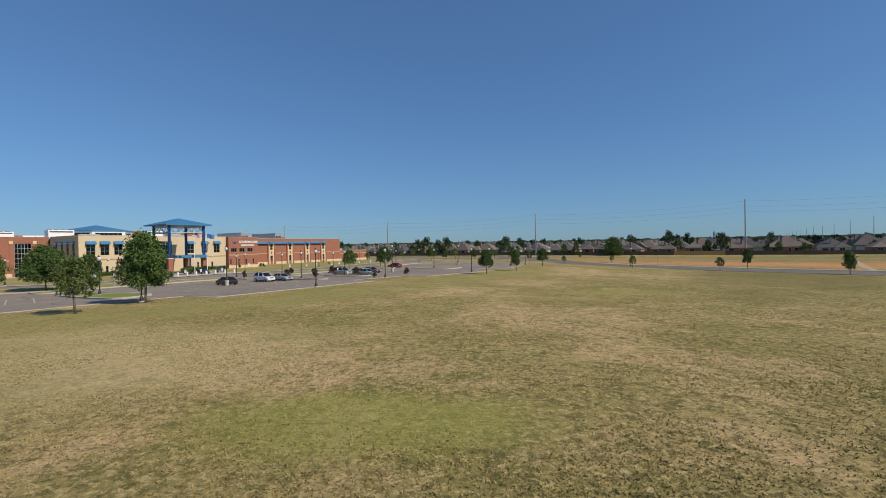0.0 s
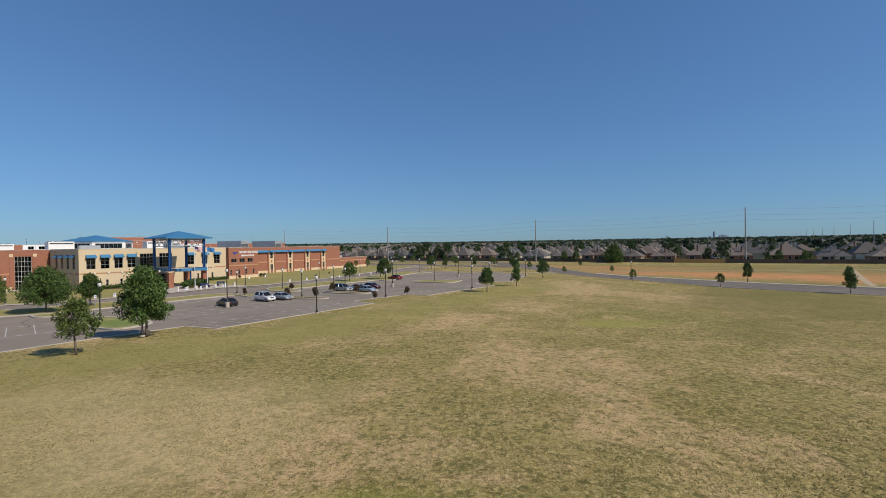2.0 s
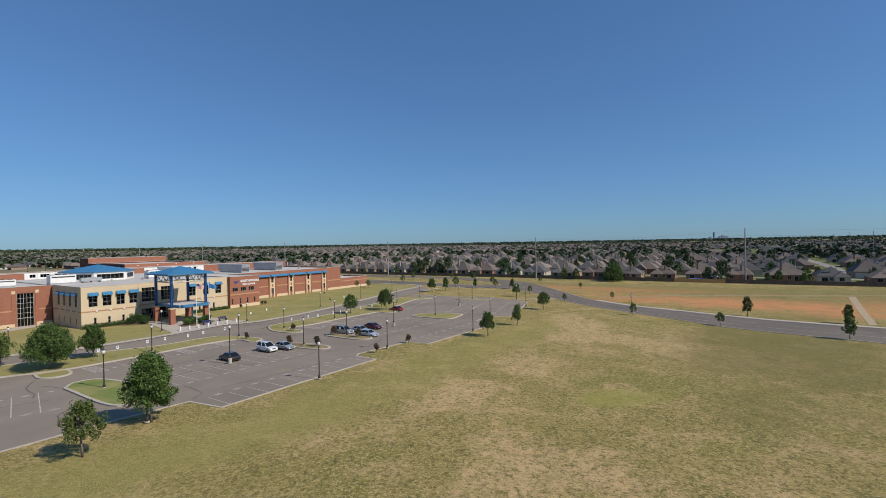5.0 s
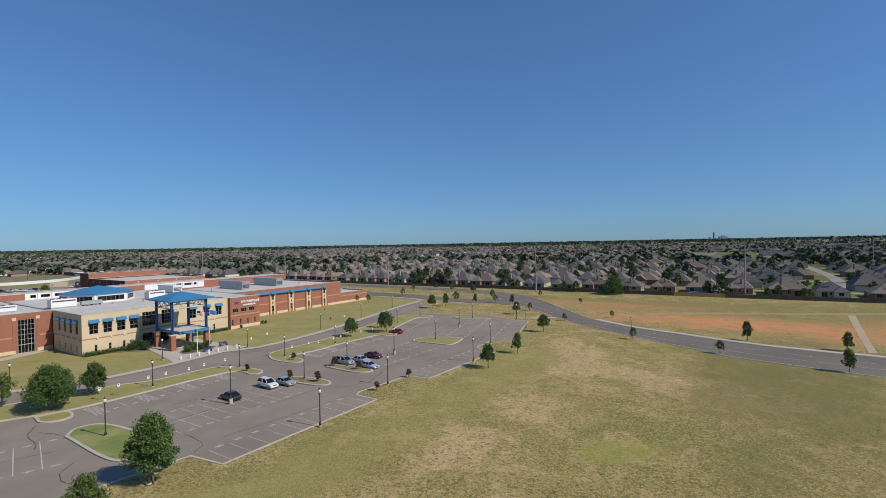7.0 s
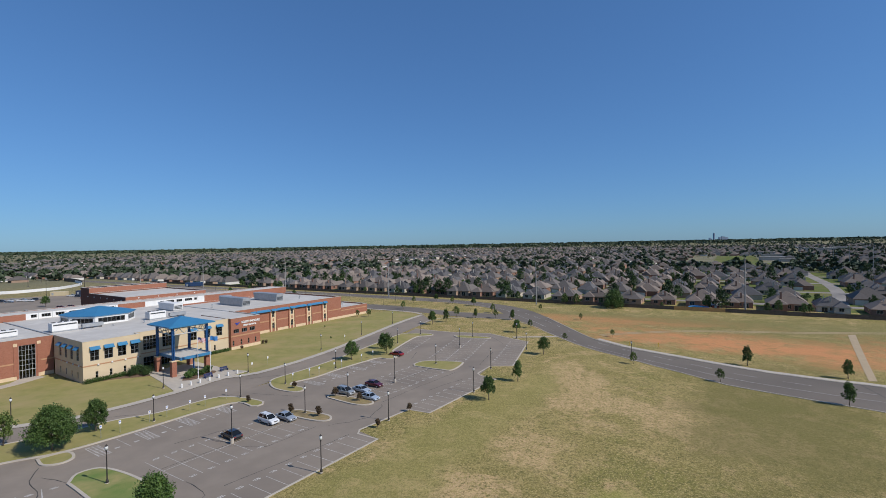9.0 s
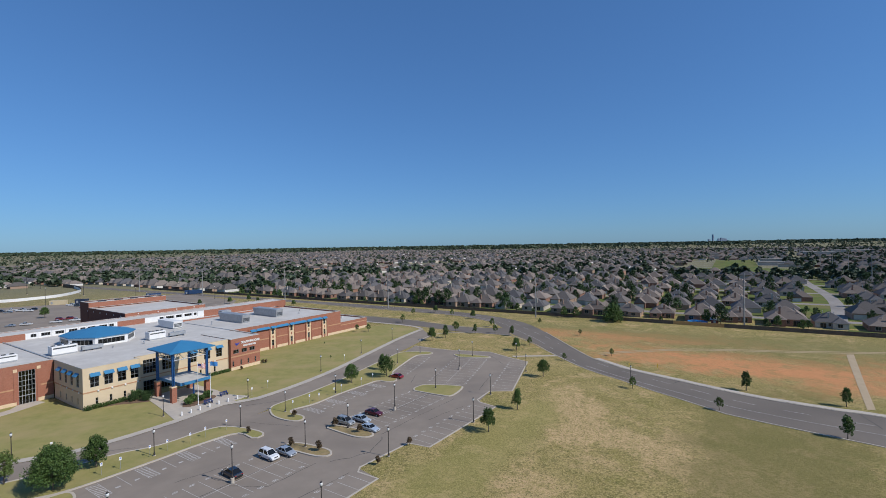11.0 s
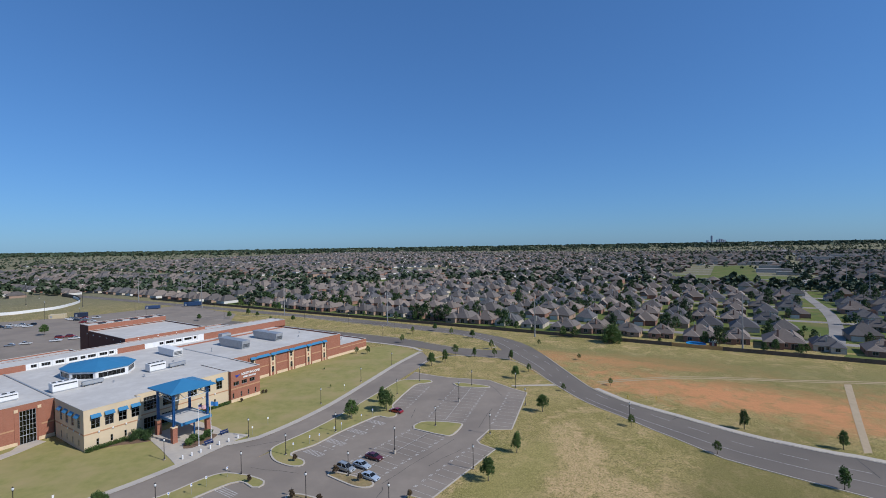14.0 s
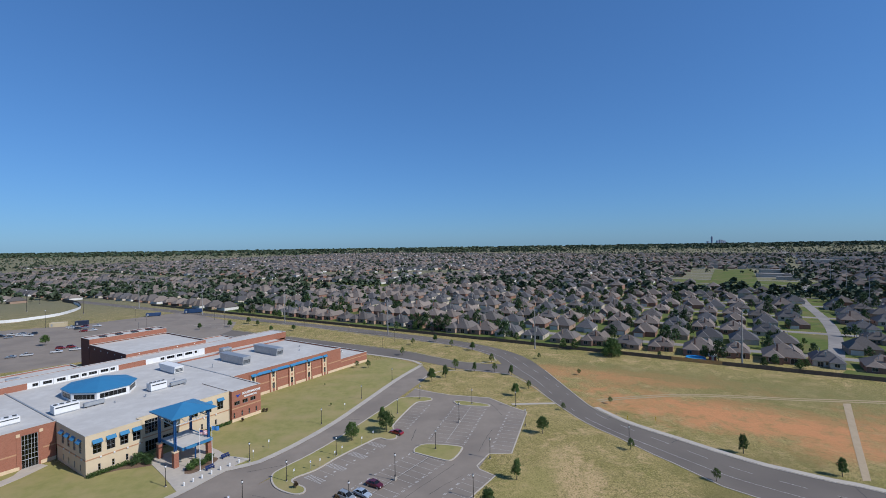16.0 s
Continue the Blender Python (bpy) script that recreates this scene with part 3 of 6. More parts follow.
for c in (32.0, 36.6):
    window(c, EN, 0.9, 0.6, 1.7, 1, 2)
trim("band", 13.4, 41.5, EN - 0.06, EN, 4.2, 4.5, BAND)

# brick block with the name of the school
NB = 1.7
block(41.5, 52.4, NB, 20, 10.5, BRICK, front=[(c - 1.0, c + 1.0, 5.5, 6.8) for c in (43.4, 46.4, 49.4)], floor=4.5, skip="b", deck=10.34, cap="flr")
wall_front(41.5, 52.4, NB, 4.5, BRICK, [(c - 0.28, c + 0.28, 1.4, 3.1) for c in (42.3, 45.2, 47.9, 50.6)])
wall_side(NB + TH, 20 - TH, 52.4 - TH, 4.5, BRICK)
wall_side(NB + TH, 20 - TH, 41.5, 4.5, BRICK)
for c in (43.4, 46.4, 49.4):
    window(c, NB, 5.5, 2.0, 1.3, 3, 1)
for c in (42.3, 45.2, 47.9, 50.6):
    window(c, NB, 1.4, 0.56, 1.7, 1, 2)
trim("band", 41.5, 52.46, NB - 0.06, NB, 4.3, 4.75, BAND)
trim("stone_base", 41.5, 52.46, NB - 0.06, NB, 0, 1.1, STONE)
trim("stone_base", 52.4, 52.46, NB, 18.7, 0, 1.1, STONE)
trim("band", 52.4, 52.46, NB, 18.7, 4.3, 4.75, BAND)


def lettering(text, u, w, z, size, material):
    cu = bpy.data.curves.new("lettering", "FONT")
    cu.body, cu.size, cu.extrude, cu.offset = text, size, 0.05, 0.04
    cu.materials.append(material)
    ob = new("lettering", cu)
    ob.parent = school
    ob.matrix_basis = pose(u, w - 0.06, z, 90, 0, 0)
    return tagged(ob, "white raised metal letters")


lettering("SOUTHMOORE", 45.3, NB, 8.55, 1.02, WHITE_METAL)
lettering("HIGH SCHOOL", 46.0, NB, 7.5, 0.72, WHITE_METAL)
bm = bmesh.new()
emblem = [(0, 0.5), (0.5, 0.62), (0.8, 0.4), (1.15, 0.55), (1.9, 0.62), (1.35, 0.2), (1.2, -0.15), (0.85, -0.05), (0.6, -0.35), (0.45, 0.0)]
prism(bm, [(a, b) for a, b in emblem][::-1], 0, 0.08)
part("emblem", bm, plain("royal_blue", (0.02, 0.05, 0.32)), school, "royal blue flat emblem", at=pose(42.9, NB, 8.4, 90, 0, 0))

# long wing with four strips of windows
WG = 18.7
STRIPS = [61.0, 70.2, 79.3, 88.4, 97.4]
ops_hi = [(c - 0.55, c + 0.55, 5.9, 8.6) for c in STRIPS]
ops_lo = [(c - 0.55, c + 0.55, 1.3, 3.6) for c in STRIPS]
block(52.4, 107.5, WG, 60, 10.4, BRICK, front=ops_hi, floor=4.5, skip="lb", deck=9.85, cap="fr")
wall_front(52.4, 107.5, WG, 4.5, BRICK, ops_lo)
wall_side(WG + TH, 60 - TH, 107.5 - TH, 4.5, BRICK)
wall_front(52.4, 107.5, 60 - TH, 10.4, BRICK)
for c in STRIPS:
    window(c, WG, 5.9, 1.1, 2.7, 2, 3)
    window(c, WG, 1.3, 1.1, 2.3, 2, 2)
    for s in (-1, 1):
        a = c + s * 0.55
        trim("stone_jamb", min(a, a + s * 0.7), max(a, a + s * 0.7), WG - 0.08, WG, 0, 8.6, STONE)
        trim("pilaster", min(a + s * 0.7, a + s * 1.25), max(a + s * 0.7, a + s * 1.25), WG - 0.3, WG, 0, 9.2, BRICK)
    trim("spandrel", c - 0.55, c + 0.55, WG - 0.08, WG, 3.6, 5.9, STONE)
    trim("spandrel", c - 0.3, c + 0.3, WG - 0.13, WG - 0.08, 4.2, 5.3, BRICK)
    awning(c, WG - 0.3, 8.5, 2.3)
for a, b in zip(STRIPS, STRIPS[1:]):
    trim("band", a + 1.25, b - 1.25, WG - 0.05, WG, 4.3, 4.75, BAND)
    trim("stone_base", a + 1.25, b - 1.25, WG - 0.05, WG, 0, 1.1, STONE)
    awning((a + b) / 2, WG, 8.5, 6.4)
for a, b in ((52.4, STRIPS[0] - 1.25), (STRIPS[-1] + 1.25, 107.5)):
    trim("band", a, b, WG - 0.05, WG, 4.3, 4.75, BAND)
    trim("stone_base", a, b, WG - 0.05, WG, 0, 1.1, STONE)

# low end, middle mass, spine with clerestory, gym
block(107.5, 125.3, WG, 42, 5.0, BRICK, deck=4.5, skip="l")
trim("band", 107.5, 125.36, WG - 0.05, WG, 3.4, 3.8, BAND)
trim("stone_base", 107.5, 125.36, WG - 0.05, WG, 0, 1.1, STONE)
roof_deck([(TH, 20), (41.5, 20), (52.0, 20), (52.4, 60), (52.4, 67.5), (TH, 67.5)], 10.36)
roof_deck([(52.4, 60), (107.5, 60), (107.5, 67.5), (52.4, 67.5)], 9.6)
wall_side(60, 67.5, 107.5 - TH, 9.9, BRICK)
trim("roof_joint", 52.1, 52.5, 20, 60, 10.37, 10.5, GREY_METAL)
trim("roof_joint", 0, 0.4, 20.9, 67.4, 10.45, 10.62, GREY_METAL)
SP = 67.5
clear = [8.2, 11.6, 15.6, 19.6, 22.6, 25.4, 29.2, 32.0]
widths = [1.6, 2.6, 2.6, 2.6, 1.6, 2.6, 2.6, 1.6]
clear2, widths2 = [50.6, 54.0, 57.8, 61.8, 65.0], [1.6, 3.2, 2.4, 3.2, 1.2]
for a, b, material, cs, ws in ((-60, 6, BRICK, [], []), (6, 34, WHITE_METAL, clear, widths), (34, 44, BRICK, [], []), (44, 69, WHITE_METAL, clear2, widths2), (69, 114, BRICK, [], [])):
    wall_front(a, b, SP, 12.5, material, [(c - w_ / 2, c + w_ / 2, 10.9, 12.0) for c, w_ in zip(cs, ws)], 9.4)
    for c, w_ in zip(cs, ws):
        window(c, SP, 10.9, w_, 1.1, max(1, round(w_ / 0.8)), 1)
        trim("panel_joint", c + w_ / 2 + 0.35, c + w_ / 2 + 0.45, SP - 0.04, SP, 10.3, 12.45, GREY_METAL)
wall_front(-60, 114, 78 - TH, 12.5, BRICK)
wall_side(SP + TH, 78 - TH, 114 - TH, 12.5, BRICK)
wall_side(SP + TH, 78 - TH, -60, 12.5, BRICK)
roof_deck([(-60 + TH, SP + TH), (114 - TH, SP + TH), (114 - TH, 78 - TH), (-60 + TH, 78 - TH)], 12.35)
coping(-60, 114, SP, 78, 12.5)
# gym: side and rear walls in about half the front brick's colour value
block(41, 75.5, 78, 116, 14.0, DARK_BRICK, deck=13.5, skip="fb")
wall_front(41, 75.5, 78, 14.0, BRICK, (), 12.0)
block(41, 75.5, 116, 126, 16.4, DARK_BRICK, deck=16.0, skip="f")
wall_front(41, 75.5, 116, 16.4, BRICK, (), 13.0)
for i in range(6):
    wall_light(40.94, 82 + 7 * i, 12.6, "left")
for i in range(4):
    wall_light(46 + 8 * i, 78, 13.3)
    trim("roof_vent", 47 + 7 * i, 49.6 + 7 * i, 119.5, 122.5, 16.0, 16.5, BRONZE)
block(-60, 30, 78, 104, 9.0, BRICK, deck=8.5, skip="f")
block(75.5, 104, 84, 112, 8.0, BRICK, deck=7.6)

# octagonal lantern with a blue hipped roof
OCT = [(9.1, 46), (9.1, 37.8), (13.8, 31.4), (23, 31.4), (27.7, 37.3), (27.7, 46), (23, 51.8), (13.8, 51.8)]
bm = bmesh.new()
prism(bm, OCT, 10.2, 10.9)
prism(bm, OCT, 12.5, 13.1)
for i, p in enumerate(OCT):
    q = OCT[(i + 1) % 8]
    d = Vector((q[0] - p[0], q[1] - p[1]))
    for f in (0.0, 1.0):
        c = Vector(p) + d * (0.09 if f == 0 else 0.91)
        e = Vector(p) if f == 0 else Vector(q)
        n_ = Vector((d.y, -d.x)).normalized() * -0.3
        pts = [tuple(e), tuple(c), tuple(c + n_), tuple(e + n_)]
        prism(bm, pts, 10.9, 12.5)
part("lantern_wall", bm, WHITE_METAL, school)
for i, p in enumerate(OCT):
    q = OCT[(i + 1) % 8]
    d = Vector((q[0] - p[0], q[1] - p[1]))
    mid = (Vector(p) + Vector(q)) / 2
    w_ = round(d.length * 0.82, 2)
    key_w = window(mid.x, mid.y, 10.9, w_, 1.6, max(2, round(w_ / 1.2)), 1)
    key_w.matrix_basis = pose(mid.x, mid.y, 10.9, 0, 0, math.degrees(math.atan2(d.y, d.x)))
bm = bmesh.new()
cx, cy = 18.5, 41.8
eave = [(cx + (x - cx) * 1.035, cy + (y - cy) * 1.035) for x, y in OCT]
lo = [bm.verts.new((*p, 13.1)) for p in eave]
hi = [bm.verts.new((*p, 13.28)) for p in eave]
peak = bm.verts.new((cx, cy, 15.4))
bm.faces.new(lo[::-1])
for i in range(8):
    j = (i + 1) % 8
    bm.faces.new((lo[i], lo[j], hi[j], hi[i])), bm.faces.new((hi[i], hi[j], peak))
part("lantern_roof", bm, BLUE_METAL, school, "blue standing-seam metal roof")


# roof machines
def rooftop_unit(u, w, z, lu, lw, h, style, material):
    ob = thing("rooftop_unit", "pale metal air-handling unit on the flat school roof", "air conditioner", SITE @ pose(u, w, z), "roof machines")
    bm = bmesh.new()
    if style == "hood":
        pts = [(-lw / 2, 0.35), (lw / 2, 0.35), (lw / 2 + 1.1, h), (-lw / 2 - 0.5, h)]
        a = [bm.verts.new((-lu / 2, y, zz)) for y, zz in pts]
        b = [bm.verts.new((lu / 2, y, zz)) for y, zz in pts]
        bm.faces.new(a), bm.faces.new(b[::-1])
        for i in range(4):
            bm.faces.new((a[i], a[(i + 1) % 4], b[(i + 1) % 4], b[i]))
        bevelled(bm, 0.05)
    else:
        box(bm, -lu / 2, lu / 2, -lw / 2, lw / 2, 0.35, h)
        bevelled(bm, 0.06)
    part("casing", bm, material, ob)
    bm = bmesh.new()
    box(bm, -lu / 2 + 0.1, lu / 2 - 0.1, -lw / 2 + 0.1, lw / 2 - 0.1, 0, 0.35)
    part("curb", bm, GREY_METAL, ob)
    bm = bmesh.new()
    if style == "fans":
        for i in range(4):
            lathe(bm, [(0.55, h), (0.55, h + 0.18), (0.45, h + 0.18), (0.42, h + 0.05)], 14, -lu / 2 + lu * (i + 0.5) / 4, 0)
        box(bm, -lu / 2 + 0.3, lu / 2 - 0.3, -lw / 2 - 0.03, -lw / 2, h * 0.72, h * 0.86)
    elif style == "hood":
        for i in range(3):
            box(bm, -lu / 2 + 0.3, lu / 2 - 0.3, -lw / 2 - 0.16 - 0.1 * i, -lw / 2 - 0.06 - 0.1 * i, 0.75 + 0.5 * i, 1.05 + 0.5 * i)
        box(bm, lu / 2, lu / 2 + 0.04, -0.5, 0.5, 0.6, 1.7)
    else:
        for i in range(5):
            box(bm, -lu / 2 + 0.2, lu / 2 - 0.2, -lw / 2 - 0.04, -lw / 2, 0.5 + i * 0.2, 0.6 + i * 0.2)
    part("grille", bm, FRAME, ob, "dark louvred grille")
    return ob


rooftop_unit(4.6, 28.2, 10.36, 6.2, 3.2, 2.7, "fans", WHITE_METAL)
rooftop_unit(29.8, 27.2, 10.36, 5.2, 3.2, 2.7, "fans", WHITE_METAL)
rooftop_unit(44.2, 46.8, 10.36, 3.4, 11.0, 2.9, "hood", WHITE_METAL)
rooftop_unit(67.0, 40.0, 9.85, 3.6, 16.0, 3.4, "hood", GREY_METAL)
rooftop_unit(84.5, 41.5, 9.85, 3.6, 16.0, 3.4, "hood", GREY_METAL)
rooftop_unit(75.0, 60.5, 9.85, 4.5, 3.2, 2.4, "box", GREY_METAL)
rooftop_unit(-9.0, 30.0, 10.4, 7.0, 3.0, 2.0, "fans", WHITE_METAL)
rooftop_unit(112.5, 30.0, 4.5, 3.0, 2.4, 1.6, "box", GREY_METAL)
rooftop_unit(117.5, 30.0, 4.5, 2.4, 2.0, 1.3, "box", WHITE_METAL)
rooftop_unit(8.0, 92.0, 8.5, 4.0, 2.0, 1.6, "box", GREY_METAL)
rooftop_unit(18.0, 88.0, 8.5, 4.0, 2.0, 1.4, "box", GREY_METAL)
for u, w in ((11.5, 27.0), (36.5, 26.2)):
    ob = thing("roof_screen", "low galvanised duct run on the school roof", "duct", SITE @ pose(u, w, 10.36))
    bm = bmesh.new()
    box(bm, -2.8, 2.8, -0.6, 0.6, 0.35, 1.5)
    part("duct", bevelled(bm, 0.12, 2), GREY_METAL, ob)
    bm = bmesh.new()
    for i in (-2.2, 0, 2.2):
        box(bm, i - 0.1, i + 0.1, -0.55, 0.55, 0, 0.35)
    part("stand", bm, BRONZE, ob)
for u, w, z, h in ((57.0, 40.0, 9.85, 1.6), (24.0, 22.0, 10.36, 0.9), (39.0, 34.0, 10.36, 0.7), (95.0, 33.0, 9.85, 0.8), (101.0, 40.0, 9.85, 0.8), (38.0, 24.5, 10.36, 0.8), (16.0, 24.0, 10.36, 0.7), (-12.0, 48.0, 10.4, 0.8)):
    bm = bmesh.new()
    lathe(bm, [(0.28, 0), (0.28, 0.15), (0.16, 0.2), (0.16, h - 0.2), (0.3, h - 0.18), (0.26, h)], 10)
    tagged(part("roof_vent", bm, GREY_METAL, at=SITE @ pose(u, w, z)), "small galvanised vent stack on the flat roof", "vent")

# entrance canopy
canopy = thing("entrance_canopy", "tall blue steel entrance canopy on brick piers", "canopy", SITE)
C0, C1, D0, D1 = 13.9, 26.4, -15.4, -2.9
bm = bmesh.new()
lo = [bm.verts.new(p) for p in ((C0, D0, 13.2), (C1, D0, 13.2), (C1, D1, 13.2), (C0, D1, 13.2))]
hi = [bm.verts.new((*v.co[:2], 13.5)) for v in lo]
peak = bm.verts.new((20.15, -9.15, 15.4))
bm.faces.new(lo[::-1])
for i in range(4):
    j = (i + 1) % 4
    bm.faces.new((lo[i], lo[j], hi[j], hi[i])), bm.faces.new((hi[i], hi[j], peak))
part("canopy_roof", bm, BLUE_METAL, canopy, "hipped blue standing-seam roof")
COLS = [(15.2, -14.3), (24.5, -14.1), (15.8, -4.6), (24.5, -4.6)]
for u, w in COLS:
    bm = bmesh.new()
    box(bm, u - 0.62, u + 0.62, w - 0.62, w + 0.62, 0, 4.15)
    part("brick_pier", bm, BRICK, canopy, "red brick pier")
    bm = bmesh.new()
    box(bm, u - 0.72, u + 0.72, w - 0.72, w + 0.72, 4.15, 4.45)
    part("pier_cap", bevelled(bm, 0.04), STONE, canopy, "cast stone cap")
    bm = bmesh.new()
    for du, dw in ((-0.2, -0.2), (0.2, -0.2), (0.2, 0.2), (-0.2, 0.2)):
        tube(bm, (u + du, w + dw, 4.45), (u + du, w + dw, 13.25), 0.11, n=8)
    for z in (6.5, 8.5, 11.2):
        box(bm, u - 0.27, u + 0.27, w - 0.27, w + 0.27, z, z + 0.12)
    part("column", bm, BLUE_STEEL, canopy)
bm = bmesh.new()
for a, b in ((0, 1), (2, 3), (0, 2), (1, 3)):
    p, q = Vector((*COLS[a], 0)), Vector((*COLS[b], 0))
    for z in (11.2, 12.95):
        tube(bm, p + Vector((0, 0, z)), q + Vector((0, 0, z)), 0.13, n=6)
    for i in range(6):
        z0, z1 = (11.2, 12.95) if i % 2 == 0 else (12.95, 11.2)
        tube(bm, p.lerp(q, i / 6) + Vector((0, 0, z0)), p.lerp(q, (i + 1) / 6) + Vector((0, 0, z1)), 0.09, n=6)
part("truss", bm, GREY_METAL, canopy, "pale zigzag steel truss")
bm = bmesh.new()
box(bm, 16.6, 24.6, -15.5, -3.4, 4.55, 4.95)
part("lower_roof", bevelled(bm, 0.05), ROOF_GREY, canopy, "flat grey lower canopy roof")
bm = bmesh.new()
for a in ((16.4, 24.8, -15.7, -15.5), (16.4, 16.6, -15.5, -3.4), (24.6, 24.8, -15.5, -3.4)):
    box(bm, *a, 4.35, 5.12)
part("fascia", bm, BLUE_METAL, canopy, "blue metal fascia")
bm = bmesh.new()
for u, w in ((20.4, -14.6), (20.4, -4.6)):
    tube(bm, (u, w, 0), (u, w, 4.55), 0.2, n=10)
part("post", bm, BLUE_STEEL, canopy)

# ---- kerbs, islands, paving, markings ----
def kerb_line(name, line, half=0.16, top=0.11, label="pale concrete kerb"):
    bm = bmesh.new()
    rail_bar(bm, line, half, -0.1, top)
    return tagged(part(name, bm, CONCRETE), label, "kerb", kind="structure")


def island(name, pts, label, fill=None):
    """A raised bed with a rounded kerb round it."""
    c = Vector((sum(p[0] for p in pts) / len(pts), sum(p[1] for p in pts) / len(pts)))
    loop = resample([*pts, pts[0]], 6 * len(pts))[:-1]
    area = sum(a[0] * b[1] - b[0] * a[1] for a, b in zip(loop, loop[1:] + loop[:1]))
    if area < 0:
        loop = loop[::-1]
    inner = offset(loop + loop[:1], 0.42)[:-1]
    bm = bmesh.new()
    n = len(loop)
    lo, hi, ih, il = [[bm.verts.new((*p, gz(*p) + z)) for p in line] for line, z in ((loop, 0.0), (loop, 0.22), (inner, 0.22), (inner, 0.05))]
    for i in range(n):
        j = (i + 1) % n
        bm.faces.new((lo[i], lo[j], hi[j], hi[i])), bm.faces.new((hi[i], hi[j], ih[j], ih[i])), bm.faces.new((ih[i], ih[j], il[j], il[i]))
    ob = part(name, bm, CONCRETE)
    tagged(ob, label, "traffic island", kind="structure")
    part("bed", sheet(inner, 0.19), fill or LAWN, ob)
    return ob


GREENBED = mat("watered_bed", (0.14, 0.20, 0.055), (0.20, 0.22, 0.07), 0.5, 0.95, 0.6, (0.36, 0.29, 0.13), 0.2, fine=5, spec=0.1)
island("island_1", S((-60, 14), (-40, 25), (-22.4, 31.7), (-15.2, 34.3), (-6.7, 35.8), (0.1, 38.9), (8.1, 39.4), (12.6, 40.6), (14.9, 44.9), (15.8, 49.8), (15.6, 52.8), (13.9, 54.1), (12.4, 52.8), (12.2, 47.6), (4.5, 46.1), (-3.2, 46.0), (-16.9, 45.0), (-24.5, 41.5), (-44, 33), (-62, 25)), "long grassed strip between drive and car park")
island("island_2", S((87.4, 31.2), (68.0, 34.7), (52.2, 37.6), (40.1, 38.9), (30.5, 39.0), (27.0, 39.5), (24.6, 42.1), (22.9, 46.5), (23.2, 52.1), (25.1, 54.0), (27.0, 52.1), (27.7, 46.5), (34.5, 47.7), (42.9, 47.3), (53.8, 47.8), (58.0, 48.4), (58.6, 51.6), (60.8, 53.2), (63.4, 51.4), (66.5, 47.6), (70.3, 45.2), (88.0, 39.9), (92.0, 41.5), (95.0, 43.0), (96.6, 40.5), (94.6, 36.0), (91.0, 31.6)), "long grassed strip with signs beside the drive")
island("island_3", S((-21.6, 59), (-19.6, 56.3), (-16.6, 57.4), (-15.3, 64), (-15.4, 72), (-17, 75.6), (-21.5, 75.2)), "green kerbed island with a lamp post", GREENBED)
island("island_4", S((-21.2, 44.2), (-21.4, 48), (-19.4, 49.8), (-17.3, 48.8), (-17.2, 45.3)), "small kerbed island with straw grass")
DRYBED = mat("dry_bed", (0.34, 0.24, 0.12), (0.24, 0.19, 0.08), 0.8, 0.95, 0.5, (0.16, 0.12, 0.06), 0.5)
island("island_5", S((12.6, 63.4), (13.3, 72.0), (15.2, 74.2), (16.9, 71.7), (16.2, 64.2), (14.2, 62)), "dry planted island with a lamp post", DRYBED)
island("island_6", S((24.4, 63), (23.9, 71.9), (25.6, 75), (27.7, 73.5), (27.2, 65.3), (26, 62)), "dry planted island with a lamp post", DRYBED)
island("island_7", S((55.7, 63.7), (58, 62.2), (62.2, 63.4), (66, 72.3), (64.6, 74.4), (57.4, 75.4), (56, 71.8)), "grassed kerbed island with a lamp post")
island("island_8", S((96.6, 51.8), (95.6, 55.1), (99.2, 63.6), (101.7, 63.2), (100.1, 53.5), (98, 50.6)), "narrow grassed island with a lamp post")

right_side = S((-64, 80), (-25, 81), (-15.6, 82), (-14.8, 88), (13.0, 88.3), (13.0, 83.6), (14.5, 82.6), (27.4, 83.8), (28.1, 88.6), (56.3, 89.1), (57.1, 84.2), (58.5, 82.6), (66.5, 82), (70.2, 87.2), (102.6, 78), (104.2, 71.5), (108.5, 60), (103.6, 45.5), (102, 34), (102.4, 29), (110, 24.8))
kerb_line("kerb_1", [p for a, b in zip(right_side, right_side[1:]) for p in resample([a, b], max(1, round(math.dist(a, b) / 6)))[:-1]], 0.19, 0.055)
paving_line = resample([(-42, 248.5), (-25, 238.6), (-15, 231.5), (-10, 224)], 12)
kerb_line("kerb_2", resample([(-11, 195), (-4, 210), (10, 212.6), (22, 209), (30, 204), (36, 190), (41, 169), (46.5, 149.5), (53.3, 136.8), (57.6, 127.6), (61.8, 120.2), (65.3, 113.2), (68.8, 107.6), (90.0, 89.0), (112.0, 72.0), (150.0, 47.0)], 40))
kerb_line("kerb_3", resample([(-200, 350), (-121, 346), (-71, 314), (-30, 288), (6, 265), (22, 246), (27, 234), (24, 226), (11, 226), (-6, 240), (-27, 257), (-97, 297), (-190, 348)], 50))
far_kerb = resample([(47, 211), (51, 180), (53.5, 163.4), (58.8, 150.9), (64.5, 142.8), (70.1, 136.2), (74.9, 129.9), (79.6, 124.5), (84.0, 119.8), (88.9, 116.2), (93.4, 112.9), (97.7, 109.8), (103.1, 106.8), (126.0, 86.0), (165.0, 60.0), (230.0, 27.0)], 50)
kerb_line("kerb_4", far_kerb)


def paving(name, left, right, lift, label, material=None):
    bm = bmesh.new()
    strip(bm, left, right, lift)
    return tagged(part(name, bm, material or CONCRETE), label, "pavement", kind="structure")


